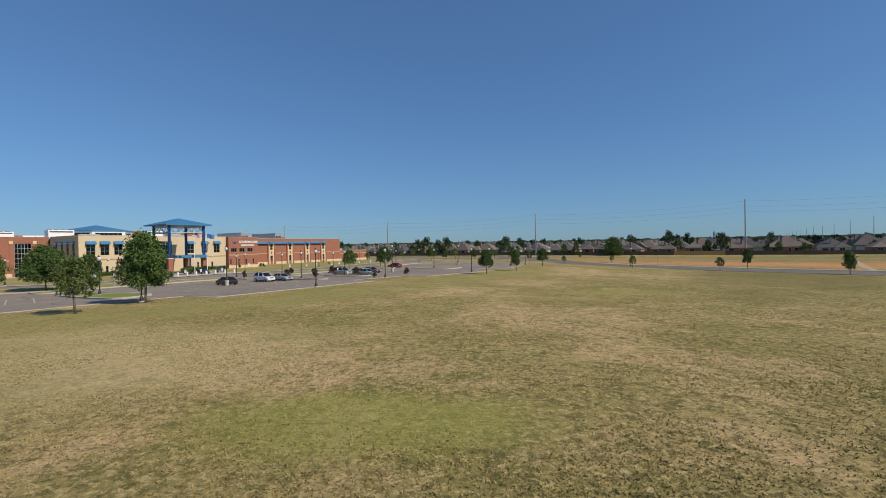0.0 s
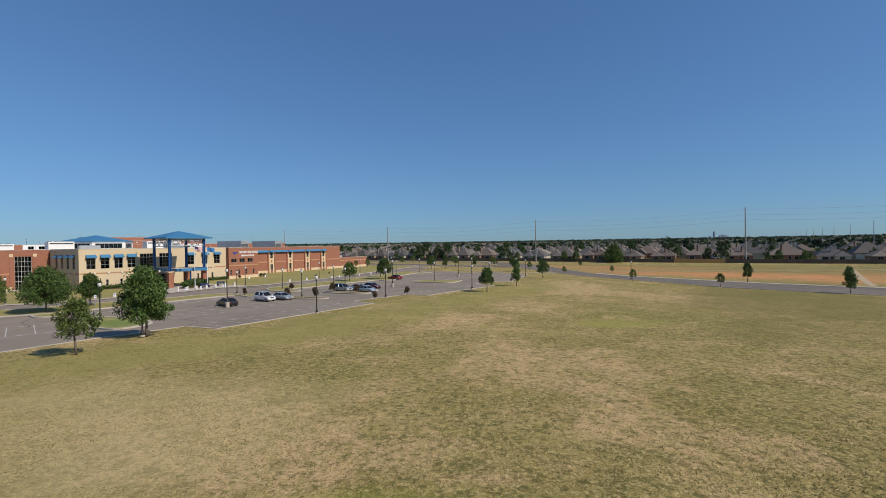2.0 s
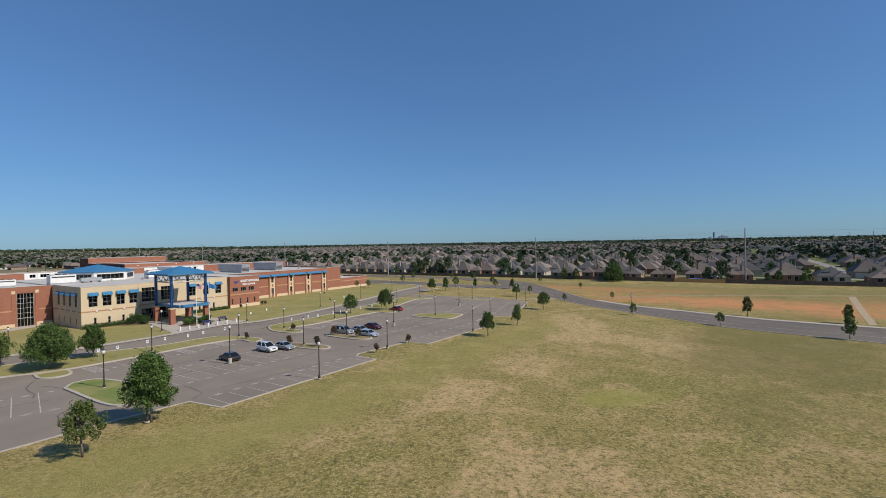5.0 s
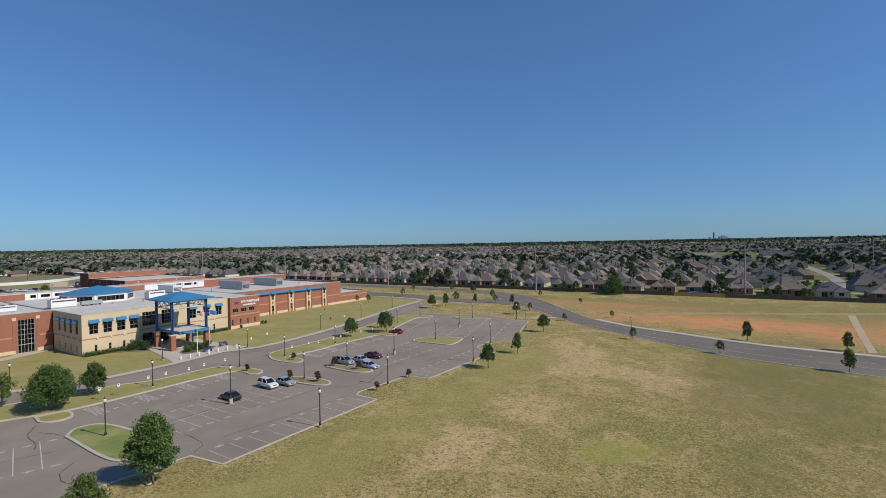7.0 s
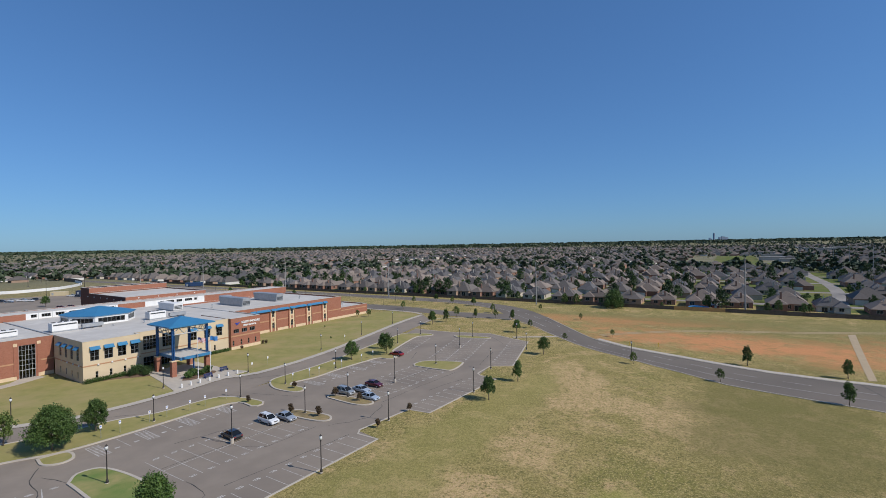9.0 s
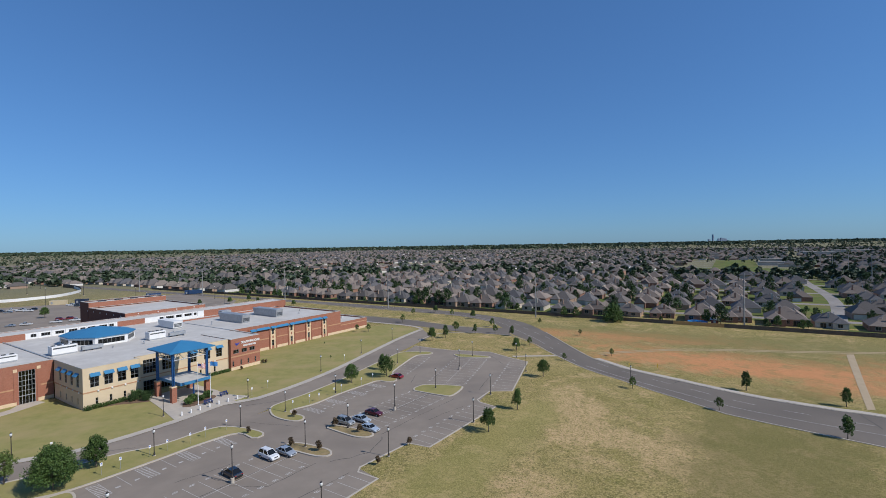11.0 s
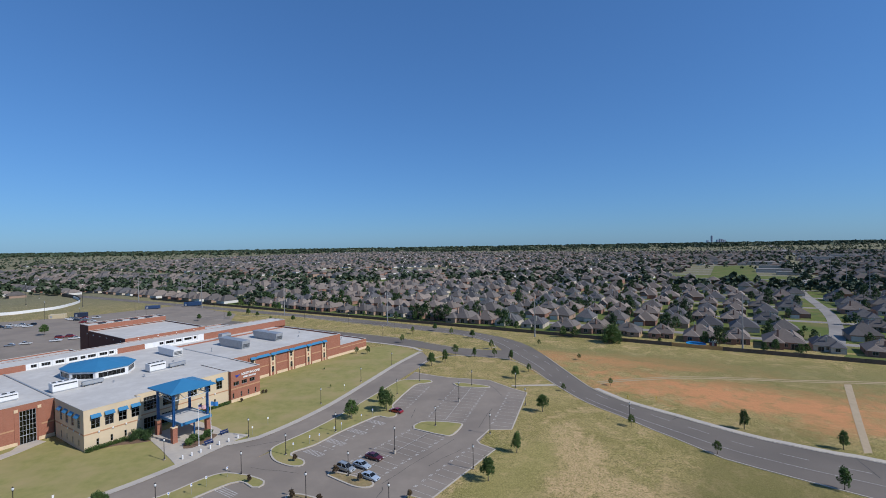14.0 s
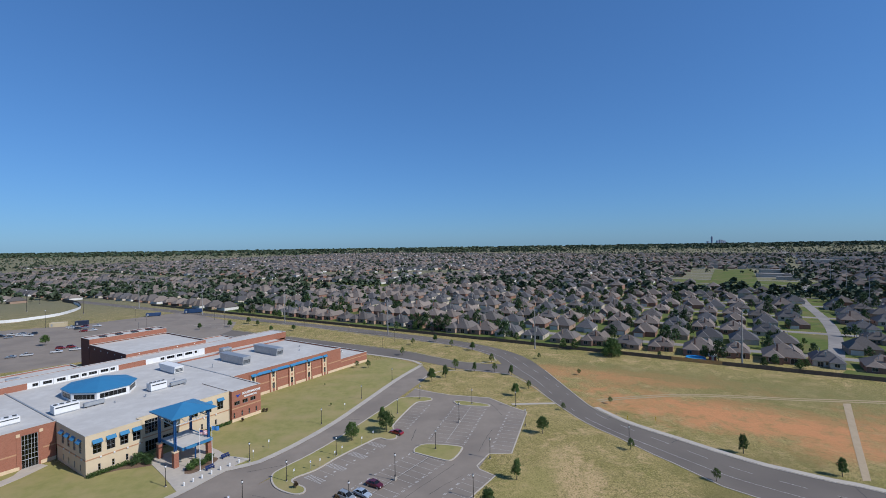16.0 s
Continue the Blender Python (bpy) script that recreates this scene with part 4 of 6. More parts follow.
TRACK_PATH = mat("sandy_path", (0.42, 0.32, 0.205), (0.36, 0.275, 0.17), 0.6, 0.9)
road_walk = resample([(53.5, 163.4), (58.8, 150.9), (64.5, 142.8), (70.1, 136.2), (74.9, 129.9), (79.6, 124.5), (84.0, 119.8), (88.9, 116.2), (93.4, 112.9), (97.7, 109.8), (103.1, 106.8), (126.0, 86.0), (165.0, 60.0), (230.0, 27.0)], 50)
paving("pavement_1", offset(road_walk, 2.3), offset(road_walk, 0.25), 0.14, "pale concrete pavement along the road")
paving("pavement_2", offset(DRIVE_L, 2.0), offset(DRIVE_L, -0.1), 0.16, "pale concrete pavement along the school drive")
paving("pavement_3", resample([(144.8, 164.7), (103.7, 112.1)], 16), resample([(147.4, 164.5), (105.7, 112.0)], 16), 0.05, "pale sandy concrete path across the field", TRACK_PATH)
TRACK = mat("dirt_track", (0.40, 0.30, 0.17), (0.33, 0.25, 0.13), 0.5, 0.95, 0.3)
trail = resample([(58, 171), (68, 173.7), (91, 176.6), (111, 174.3), (130, 170.2), (160, 164.5), (230, 148)], 40)
for k, d in enumerate((1.3, -0.5)):
    paving("trail_%d" % (k + 1), offset(trail, d), offset(trail, d - 1.0), 0.05, "worn dirt wheel track through dry grass", TRACK)
paving("pavement_4", [(40.6, 168.8), (24.6, 167.7)], [(41.2, 167.2), (24.8, 166.1)], 0.09, "pale concrete footpath to the car park")
paving("pavement_5", offset(paving_line, -0.2), offset(paving_line, -2.0), 0.13, "pale concrete pavement beside the entry road")
bm = bmesh.new()
prism(bm, S((9.0, 27.2), (11.2, 16), (13.2, 3.0), (27, 3.0), (27.2, 14), (26.6, 20), (29, 27)), -0.2, 0.32)
tagged(part("plaza", bm, CONCRETE), "pale concrete entrance plaza", "pavement", kind="structure")
bm = bmesh.new()
prism(bm, S((-60, -8), (-22, -14), (-10, -17.6), (-7.6, -20.5), (-3.7, -20.5), (-2.8, -17.2), (-9, -14.4), (-22, -10.5), (-60, -5)), -0.2, 0.28)
tagged(part("footpath", bm, CONCRETE), "curving concrete path to the glazed stair hall", "pavement", kind="structure")
inner = S((-60, -20), (-8, -20.4), (-1, -19), (0.0, 0.2), (13.3, 0.4), (27, -2.8), (41.5, -2.8), (52.4, -1.6), (53, -18.4), (80, -18.4), (107, -18.4), (125, -18.4), (137, -12))
tagged(part("lawn", sheet(inner + offset(DRIVE_L, 1.9)[::-1], 0.09), LAWN), "dry olive lawn before the school", "lawn", kind="structure")

# painted bays, hatching, stall marks
bm = bmesh.new()
zp = 0.038


def stripe(a, b, width=0.085, z=None):
    a, b = Vector(a), Vector(b)
    n = Vector((-(b - a).y, (b - a).x)).normalized() * width / 2
    steps = max(1, round((b - a).length / 4))
    rows = [[bm.verts.new((*q, gz(*q) + (z or zp))) for q in (c - n, c + n)] for c in (a.lerp(b, i / steps) for i in range(steps + 1))]
    for p, q in zip(rows, rows[1:]):
        bm.faces.new((p[0], q[0], q[1], p[1]))


def bay_row(p, q, depth, count, both=False, marks=True):
    """Bays along the line p to q (site coordinates); depth to the side of larger v if positive."""
    p, q = Vector(p), Vector(q)
    d = (q - p).normalized()
    n = Vector((-d.y, d.x))
    for i in range(count + 1):
        c = p.lerp(q, i / count)
        for s in ((1, -1) if both else (1,)):
            a, b = S(tuple(c), tuple(c + n * depth * s))
            stripe(a, b)
            if marks and i < count:
                m = p.lerp(q, (i + 0.5) / count) + n * (depth - 0.5) * s
                for k in range(2):
                    for x in (-0.42, 0.08):
                        o = m + d * (x + 0.17 * k) + n * 0.32 * k * s
                        a, b = S(tuple(o), tuple(o + d * 0.42))
                        stripe(a, b, 0.2)


bay_row((-13.5, 88.0), (11.2, 88.1), -5.2, 9)
bay_row((29.5, 88.4), (54.2, 88.9), -5.2, 9)
bay_row((-12.2, 67.3), (10.4, 67.4), 6.0, 8, True)
bay_row((28.4, 68.0), (55.4, 68.8), 6.0, 10, True)
bay_row((66.3, 67.6), (96.4, 58.9), 6.0, 11, True)
bay_row((71.5, 86.6), (101.4, 78.2), -5.5, 11)
bay_row((66, 47.0), (89, 40.0), 5.4, 9)
for p, q in (((-12.2, 67.3), (10.4, 67.4)), ((28.4, 68.0), (55.4, 68.8)), ((66.3, 67.6), (96.4, 58.9))):
    stripe(*S(p, q), 0.12)
for base, cs in ((45.9, (-14.2, -6.6, 0.9, 8.6)), (47.6, (31.1, 38.5, 46.5, 54.4))):
    for c in cs:
        v0, v1 = base + 0.3, base + 6.3
        pts = S((c - 0.9, v0), (c - 0.9, v1), (c + 0.9, v1), (c + 0.9, v0))
        for a, b in zip(pts, pts[1:] + pts[:1]):
            stripe(a, b)
        for k in range(7):
            v = v0 + 0.3 + k * 0.8
            stripe(*S((c - 0.9, v), (c + 0.9, v + 0.6)), 0.22)
        if c != cs[-1]:
            stripe(*S((c + 3.8, v0), (c + 3.8, v1)))
            for x in (2.3, 5.3):
                stripe(*S((c + x - 0.4, v1 - 1.5), (c + x + 0.4, v1 - 1.5)), 0.5)
for k in range(6):  # slanted bays of the end row
    stripe(*S((-24.0 - 2.7 * k, 57.4 - 0.55 * k), (-26.9 - 2.55 * k, 69.2 - 0.9 * k)), 0.12)
    for cu, cv in ((-22.9 - 2.6 * k, 58.4 - 0.6 * k), (-25.6 - 2.5 * k, 69.2 - 0.9 * k)):
        for j in range(2):
            stripe(*S((cu - 0.5 + 0.2 * j, cv + 0.3 * j), (cu + 0.3 + 0.2 * j, cv + 0.3 * j)), 0.2)
tagged(part("bay_markings", bm, PAINT), "worn white painted parking bays and hatching", "road marking", kind="structure")

# lane lines on the road
bm = bmesh.new()
mid = [((a[0] + b[0]) / 2, (a[1] + b[1]) / 2) for a, b in zip(FAR_EDGE, NEAR_EDGE)]
fine_mid = resample(mid, 300)
for f in (-2.9, 2.9):
    line = offset(fine_mid, f)
    for i in range(len(line) - 1):
        if f < 0 or i % 4 < 2:
            stripe(line[i], line[i + 1], 0.14, 0.042)
tagged(part("lane_markings", bm, PAINT), "worn pale lane lines on the road", "road marking", kind="structure")

# tar-filled cracks
bm = bmesh.new()
crk = random.Random(3)


def crack(a, b, wander=1.0, width=0.1, z=0.035):
    p, q = [Vector(x) for x in S(a, b)]
    n = max(4, int((q - p).length / 1.2))
    side = Vector((-(q - p).y, (q - p).x)).normalized()
    pts = []
    o = 0.0
    for i in range(n + 1):
        o += crk.uniform(-0.3, 0.3) * wander
        pts.append(p.lerp(q, i / n) + side * o * (1 - abs(2 * i / n - 1) ** 3))
    for a_, b_ in zip(pts, pts[1:]):
        stripe(a_, b_, width * crk.uniform(0.6, 1.3), z)


for a, b, wa in (((-16, 66), (11, 67.6), 0.15), ((-21.9, 48.4), (-24.1, 52.5), 0.8), ((-24.1, 52.5), (-25.4, 60.3), 0.7), ((-22.8, 52.7), (-21.4, 58.4), 0.9), ((-24.1, 70.5), (-26.3, 72.8), 0.5), ((-26.3, 72.8), (-26.8, 76.2), 0.4), ((-26.8, 76.2), (-26.3, 78.9), 0.4), ((-12.2, 73.9), (-12.9, 80.2), 0.8), ((-12.9, 80.2), (-14.9, 81.6), 0.4), ((-34, 59), (-23.3, 64.2), 0.2), ((-2, 67.3), (1.4, 73.8), 0.6), ((1.4, 73.8), (11.6, 74.2), 0.5), ((-2, 59.6), (-1.5, 64.8), 0.6), ((13, 76), (20, 80), 1.3), ((20, 80), (27, 77), 1.2), ((17, 60), (9, 66), 0.6), ((28, 76), (56, 77), 0.4), ((28, 68.2), (55, 69.2), 0.2),
                 ((66, 79), (82, 75), 0.6), ((62, 58), (70, 54), 0.5), ((-6, 58), (4, 60), 0.8), ((95, 72), (104, 62), 0.5), ((40, 80), (52, 82), 0.5), ((-10, 80), (12, 82.4), 0.3), ((67, 62), (92, 54), 0.2), ((18, 44), (22, 56), 0.6)):
    crack(a, b, wa)
for a, b in (((24, 33), (34, 40)), ((-8, 32), (-3, 36)), ((60, 25), (66, 33))):
    crack(a, b, 0.4, 0.12, 0.066)
for p, q in (((67, 134), (74, 139)), ((96, 100), (100, 112)), ((52, 150), (60, 158))):
    p, q = Vector(p), Vector(q)
    for i in range(6):
        stripe(p.lerp(q, i / 6) + Vector((crk.uniform(-0.2, 0.2), 0)), p.lerp(q, (i + 1) / 6), 0.15, 0.036)
tagged(part("tar_seams", bm, SEAL), "dark tar-filled cracks in the asphalt", "crack", kind="structure")


# ---- lamp posts, signs, bollards ----
def lamp_post(height=5.0, foot=False):
    ob = thing("lamp_post", "dark bronze lamp post with an acorn lantern" if not foot else "dark bronze lamp post on a white concrete footing", "lamp post", group="lamp posts")
    z = 0.9 if foot else 0.15
    bm = bmesh.new()
    lathe(bm, [(0.33, 0), (0.33, z - 0.05), (0.3, z)] if foot else [(0.27, 0), (0.27, z - 0.03), (0.24, z)], 14)
    part("footing", bm, CONCRETE, ob, "pale concrete footing")
    bm = bmesh.new()
    lathe(bm, [(0.2, z), (0.2, z + 0.25), (0.13, z + 0.45), (0.085, z + 0.6), (0.065, height - 0.25), (0.1, height - 0.2), (0.1, height - 0.08), (0.16, height - 0.04), (0.16, height)], 10)
    part("pole", bm, BRONZE, ob)
    bm = bmesh.new()
    lathe(bm, [(0.14, height), (0.23, height + 0.2), (0.24, height + 0.4), (0.17, height + 0.55)], 12)
    part("lantern", bm, plain("lamp_acrylic", (0.62, 0.62, 0.60), 0.25), ob, "pale acrylic lantern", smooth=True)
    bm = bmesh.new()
    lathe(bm, [(0.19, height + 0.55), (0.14, height + 0.68), (0.04, height + 0.76), (0.02, height + 0.9)], 10)
    part("finial", bm, BRONZE, ob)
    return ob


def place(proto, spots, jitter=0.0):
    """The first spot takes the prototype, the rest take copies. Spots are x, y, turn, scale, z."""
    r = random.Random(len(spots))
    for i, (x, y, turn, sc, z) in enumerate(spots):
        m = pose(x, y, gz(x, y) + z, 0, 0, turn) @ Matrix.Diagonal((sc, sc, sc, 1))
        if i == 0:
            first = m
        else:
            copy_thing(proto, m)
    proto.matrix_basis = first


def spots(uvs, z=0.0, sc=1.0):
    return [(*S(p)[0], 0, sc, z) for p in uvs]


place(lamp_post(4.6), spots([(-18.7, 20.9), (-2.8, 43.5), (8.8, 22.5), (27.8, 28.4), (56.3, 25.2), (81.5, 19.2), (106.3, 13.8), (26.5, 45.8), (43.2, 45.9), (76.9, 40.6), (93.2, 38.4), (14.7, 45.3)], 0.15))
place(lamp_post(4.9), spots([(20.5, 84.4), (15.3, 66.7), (26.7, 67.3), (44.2, 89.6), (-0.5, 89.3), (-18.4, 64.2), (60.7, 67.8), (64.0, 83.6), (105.0, 72.6), (90.4, 82.6), (99.1, 57.8), (94.3, 113.6), (-22, 85.5)], 0.1))
place(lamp_post(6.0, True), spots([(-0.9, 67.2), (41.0, 69.0), (81.5, 63.0)], 0.07))


def sign(colour_label, colour, h=1.9):
    ob = thing("parking_sign", "small %s parking sign on a thin steel post" % colour_label, "sign", group="parking signs")
    bm = bmesh.new()
    tube(bm, (0, 0, 0), (0, 0, h + 0.4), 0.035, n=6)
    part("post", bm, GREY_METAL, ob)
    bm = bmesh.new()
    box(bm, -0.2, 0.2, -0.05, -0.036, h - 0.15, h + 0.45)
    part("plate", bevelled(bm, 0.005), WHITE_METAL, ob)
    bm = bmesh.new()
    box(bm, -0.1, 0.1, -0.056, -0.05, h + 0.12, h + 0.34)
    part("symbol", bm, plain("sign_" + colour_label, colour), ob)
    return ob


def turned(uvs, z=0.15, turn=56.5):
    return [(*S(p)[0], turn, 1.0, z) for p in uvs]


place(sign("blue", (0.03, 0.10, 0.45)), turned([(-11.8, 43.6), (-8.9, 44.0), (-3.5, 43.3), (-0.3, 43.4), (4.0, 44.0), (7.4, 43.7), (12.3, 43.6), (28.6, 46.0), (33.8, 46.1), (36.0, 47.3), (41.3, 47.3), (44.5, 46.8), (52.1, 47.2), (57.1, 47.1)]))
place(sign("white", (0.7, 0.7, 0.68)), turned([(-13.5, 24.5), (36.0, 25.5), (29.5, 27.6), (70, 22.0)]))


def marker_post():
    ob = thing("marker_post", "short yellow utility marker post in the dry grass", "marker post", group="marker posts")
    bm = bmesh.new()
    lathe(bm, [(0.07, 0), (0.07, 1.05), (0.03, 1.1)], 8)
    part("post", bm, plain("marker_yellow", (0.62, 0.42, 0.02), 0.6), ob)
    bm = bmesh.new()
    lathe(bm, [(0.13, 0.75), (0.13, 1.0), (0.1, 1.03)], 8)
    part("cap", bm, plain("marker_yellow", (0.62, 0.42, 0.02), 0.6), ob)
    return ob


place(marker_post(), [(61.5, 152.5, 0, 1.2, 0), (70.5, 151.5, 0, 1.2, 0)])


def bollard():
    ob = thing("bollard", "short pale concrete bollard on the entrance plaza", "bollard", group="entrance bollards")
    bm = bmesh.new()
    lathe(bm, [(0.2, 0), (0.2, 0.82), (0.16, 0.9), (0.06, 0.95)], 12)
    part("shaft", bm, WHITE_METAL, ob, smooth=False)
    return ob


place(bollard(), spots([(11.4, 26.0), (13.6, 26.1), (15.8, 26.2), (18.3, 26.2), (20.8, 26.1), (23.3, 26.3), (25.9, 26.4)], 0.17))


def bench():
    ob = thing("bench", "dark blue metal bench on the entrance plaza", "bench", group="plaza benches")
    m = plain("bench_blue", (0.02, 0.035, 0.12))
    bm = bmesh.new()
    for i in range(5):
        box(bm, -0.9, 0.9, -0.25 + 0.1 * i, -0.17 + 0.1 * i, 0.42, 0.46)
    part("seat", bm, m, ob)
    bm = bmesh.new()
    for i in range(4):
        box(bm, -0.9, 0.9, 0.26, 0.3, 0.52 + 0.1 * i, 0.6 + 0.1 * i)
    part("backrest", bm, m, ob)
    for x in (-0.75, 0.75):
        bm = bmesh.new()
        box(bm, x - 0.04, x + 0.04, -0.25, 0.3, 0, 0.42), box(bm, x - 0.04, x + 0.04, 0.24, 0.3, 0.42, 0.92)
        part("leg", bm, m, ob)
    return ob


place(bench(), [(*S((19.6, 23.4))[0], 56.5, 1.25, 0.17), (*S((25.6, 20.6))[0], 56.5, 1.25, 0.17)])


def flagpole(u, v, h, kind):
    ob = thing("flagpole", "tall pale metal flagpole with a striped flag" if kind == "stripes" else "tall pale metal flagpole with a sky-blue flag", "flagpole", SITE @ pose(u, -v, 0.17), "flagpoles")
    bm = bmesh.new()
    lathe(bm, [(0.2, 0), (0.2, 0.1), (0.1, 0.14), (0.05, h), (0.09, h + 0.04), (0.09, h + 0.16), (0.02, h + 0.2)], 10)
    part("pole", bm, WHITE_METAL, ob)
    nx, nz, W, H = 14, 13, 1.9, 1.15
    z0 = h - 1.4 if kind == "stripes" else h - 1.25

    def cloth(x, z):
        f = x / W
        return (0.06 + x * 0.93, 0.22 * math.sin(f * 7 + z * 0.8) * f, z0 + z - 0.35 * f * f + 0.06 * math.sin(f * 9))

    if kind == "stripes":
        mats = [plain("flag_red", (0.42, 0.03, 0.04), 0.8), plain("flag_white", (0.7, 0.68, 0.66), 0.8), plain("flag_navy", (0.02, 0.03, 0.14), 0.8)]
    else:
        mats = [plain("flag_sky", (0.04, 0.17, 0.42), 0.8)]
    bm = bmesh.new()
    grid = [[bm.verts.new(cloth(W * i / nx, H * j / nz)) for j in range(nz + 1)] for i in range(nx + 1)]
    for i in range(nx):
        for j in range(nz):
            f = bm.faces.new((grid[i][j], grid[i + 1][j], grid[i + 1][j + 1], grid[i][j + 1]))
            if kind == "stripes":
                f.material_index = 2 if i < 6 and j >= 6 else j % 2
    me = mesh_of(bm, "flag", mats)
    part("flag", me, None, ob, at=pose(0, 0, 0, 0, 0, -35))


flagpole(17.7, 21.9, 11.0, "stripes")
flagpole(21.2, 21.6, 10.6, "blue")


# ---- plants ----
def leaf_cloud(bm, centre, radius, count, size, r, squash=0.8):
    for _ in range(count):
        d = Vector((r.gauss(0, 1), r.gauss(0, 1), r.gauss(0, 1))).normalized() * radius * r.uniform(0.45, 1.05)
        p = Vector(centre) + Vector((d.x, d.y, d.z * squash))
        s = size * r.uniform(0.6, 1.3)
        a = Vector((r.gauss(0, 1), r.gauss(0, 1), r.gauss(0.5, 1.0))).normalized()
        b = a.cross(Vector((r.gauss(0, 1), r.gauss(0, 1), r.gauss(0, 1)))).normalized()
        bm.faces.new([bm.verts.new(q) for q in (p - a * s, p + b * s * 0.5, p + a * s, p - b * s * 0.5)])


def tree(h, spread, base, leaves, seed, name="tree", label="", clumps=46, per=60, leaf=0.2, shape="oval", category="tree"):
    """Trunk with limbs under a crown of leaf clumps with gaps. base: where the crown begins; spread: its half width."""
    r = random.Random(seed)
    ob = thing(name, label, category)
    crown = bmesh.new()
    wood = bmesh.new()
    tr = 0.013 * h + 0.03
    top = Vector((r.uniform(-0.2, 0.2), r.uniform(-0.2, 0.2), base + (h - base) * 0.55))
    knee = Vector((r.uniform(-0.1, 0.1), r.uniform(-0.1, 0.1), base))
    tube(wood, (0, 0, -0.1), knee, tr * 1.25, tr * 0.85, 8)
    tube(wood, knee, top, tr * 0.85, tr * 0.25, 7)
    ch = h - base
    for i in range(clumps):
        t = (i + r.uniform(0, 1)) / clumps
        z = base + ch * (0.06 + 0.9 * t)
        f = (z - base) / ch
        if shape == "cone":
            w = spread * (1.05 - 0.85 * f) * (0.55 if f < 0.08 else 1)
        else:
            w = spread * (0.62 + 1.26 * f if f < 0.3 else 1 - 0.82 * ((f - 0.3) / 0.7) ** 1.5)
        a = i * 2.4 + r.uniform(-0.5, 0.5)
        rr = w * math.sqrt(r.uniform(0.12, 1.0)) * r.uniform(0.75, 1.12)
        c = Vector((rr * math.cos(a), rr * math.sin(a), z))
        if i % 3 == 0:
            s = knee.lerp(top, min(1, max(0, f - 0.15)))
            tube(wood, s, s.lerp(c, 0.85), tr * 0.3, tr * 0.07, 5, False)
        leaf_cloud(crown, c, spread * r.uniform(0.15, 0.29), per, leaf, r, r.uniform(0.9, 1.7))
    part("trunk", wood, BARK, ob, smooth=True)
    part("crown", crown, leaves, ob)
    return ob


def put_tree(ob, x, y, turn=0.0, z=0.0, sc=1.0):
    ob.matrix_basis = pose(x, y, gz(x, y) + z, 0, 0, turn) @ Matrix.Diagonal((sc, sc, sc, 1))
    return ob


big = "full green shade tree in the dry grass by the car park"
put_tree(tree(7.5, 2.75, 1.9, LEAF, 1, label=big, clumps=110, per=150, leaf=0.14), -33.4, 51.6)
put_tree(tree(5.1, 2.0, 1.8, LEAF_LIGHT, 2, label="young bright green tree at the corner of the car park", clumps=50, per=95, leaf=0.115), -34.3, 42.9)
put_tree(tree(7.3, 3.7, 1.7, LEAF, 3, label="broad dense green tree on the grassed strip", clumps=130, per=140, leaf=0.155), -67.6, 78.0, 0, 0.15)
put_tree(tree(5.7, 2.3, 1.6, LEAF, 4, label="green tree on the grassed strip beside the drive", clumps=74, per=110, leaf=0.14), -66.2, 86.0, 0, 0.15)
put_tree(tree(5.6, 2.3, 1.5, LEAF_LIGHT, 5, label="light green tree on the grassed strip", clumps=48, per=60, leaf=0.16), -78.0, 80.0, 0, 0.15)
oak = tree(5.0, 2.05, 1.8, LEAF, 6, label="young green tree in the dry grass", clumps=48, per=60, leaf=0.16)
put_tree(oak, 9.2, 98.9)
slim = tree(5.1, 1.7, 1.3, LEAF, 7, label="slender young green tree in the dry grass", clumps=40, per=55, leaf=0.15, shape="cone")
put_tree(slim, 17.7, 112.6)
spare = tree(3.3, 1.15, 1.2, LEAF_LIGHT, 8, label="small sparse young tree by the road", clumps=26, per=42, leaf=0.13)
put_tree(spare, 53.0, 129.2)
for src, x, y, turn, sc in ((oak, 30.2, 140.7, 80, 1.04), (spare, 67.1, 111.8, 50, 0.95), (slim, 83.8, 127.1, 40, 1.05), (slim, 83.7, 94.9, 100, 0.96), (slim, 100.4, 114.1, 200, 0.95), (spare, 61.2, 167.6, 20, 0.8), (spare, 42.1, 161, 90, 0.8), (oak, 27.7, 176.2, 10, 0.95), (spare, 34.4, 185, 10, 1.0),
                          (spare, 23.6, 225.5, 0, 1.3), (slim, 30.1, 203.7, 0, 0.9), (oak, -5.3, 195.4, 0, 1.1), (slim, 0.5, 200.9, 70, 1.1), (spare, 5.4, 213.3, 70, 1.5), (slim, 14.1, 210, 30, 0.85), (spare, 23.2, 209.5, 130, 1.2), (spare, 48.5, 232, 0, 0.9), (spare, 60.5, 204, 40, 0.8), (spare, -22, 243, 0, 1.3), (spare, 4.5, 262, 0, 1.2), (oak, 16, 252, 0, 0.9), (oak, -5, 276, 0, 0.85), (spare, -18, 268, 0, 1.2)):
    copy_thing(src, pose(x, y, gz(x, y), 0, 0, turn) @ Matrix.Diagonal((sc, sc, sc, 1)))
mid_tree = tree(5.4, 2.6, 1.7, LEAF, 9, label="spreading green tree on the grassed strip", clumps=52, per=62, leaf=0.17)
put_tree(mid_tree, *S((52.3, 43.0))[0], 0, 0.15)
copy_thing(mid_tree, pose(*S((63.0, 47.6))[0], 0.15 + gz(*S((63.0, 47.6))[0]), 0, 0, 120) @ Matrix.Diagonal((1.12, 1.12, 1.15, 1)))
copy_thing(slim, pose(*S((68.0, 41.3))[0], 0.15 + gz(*S((68.0, 41.3))[0]), 0, 0, 20))
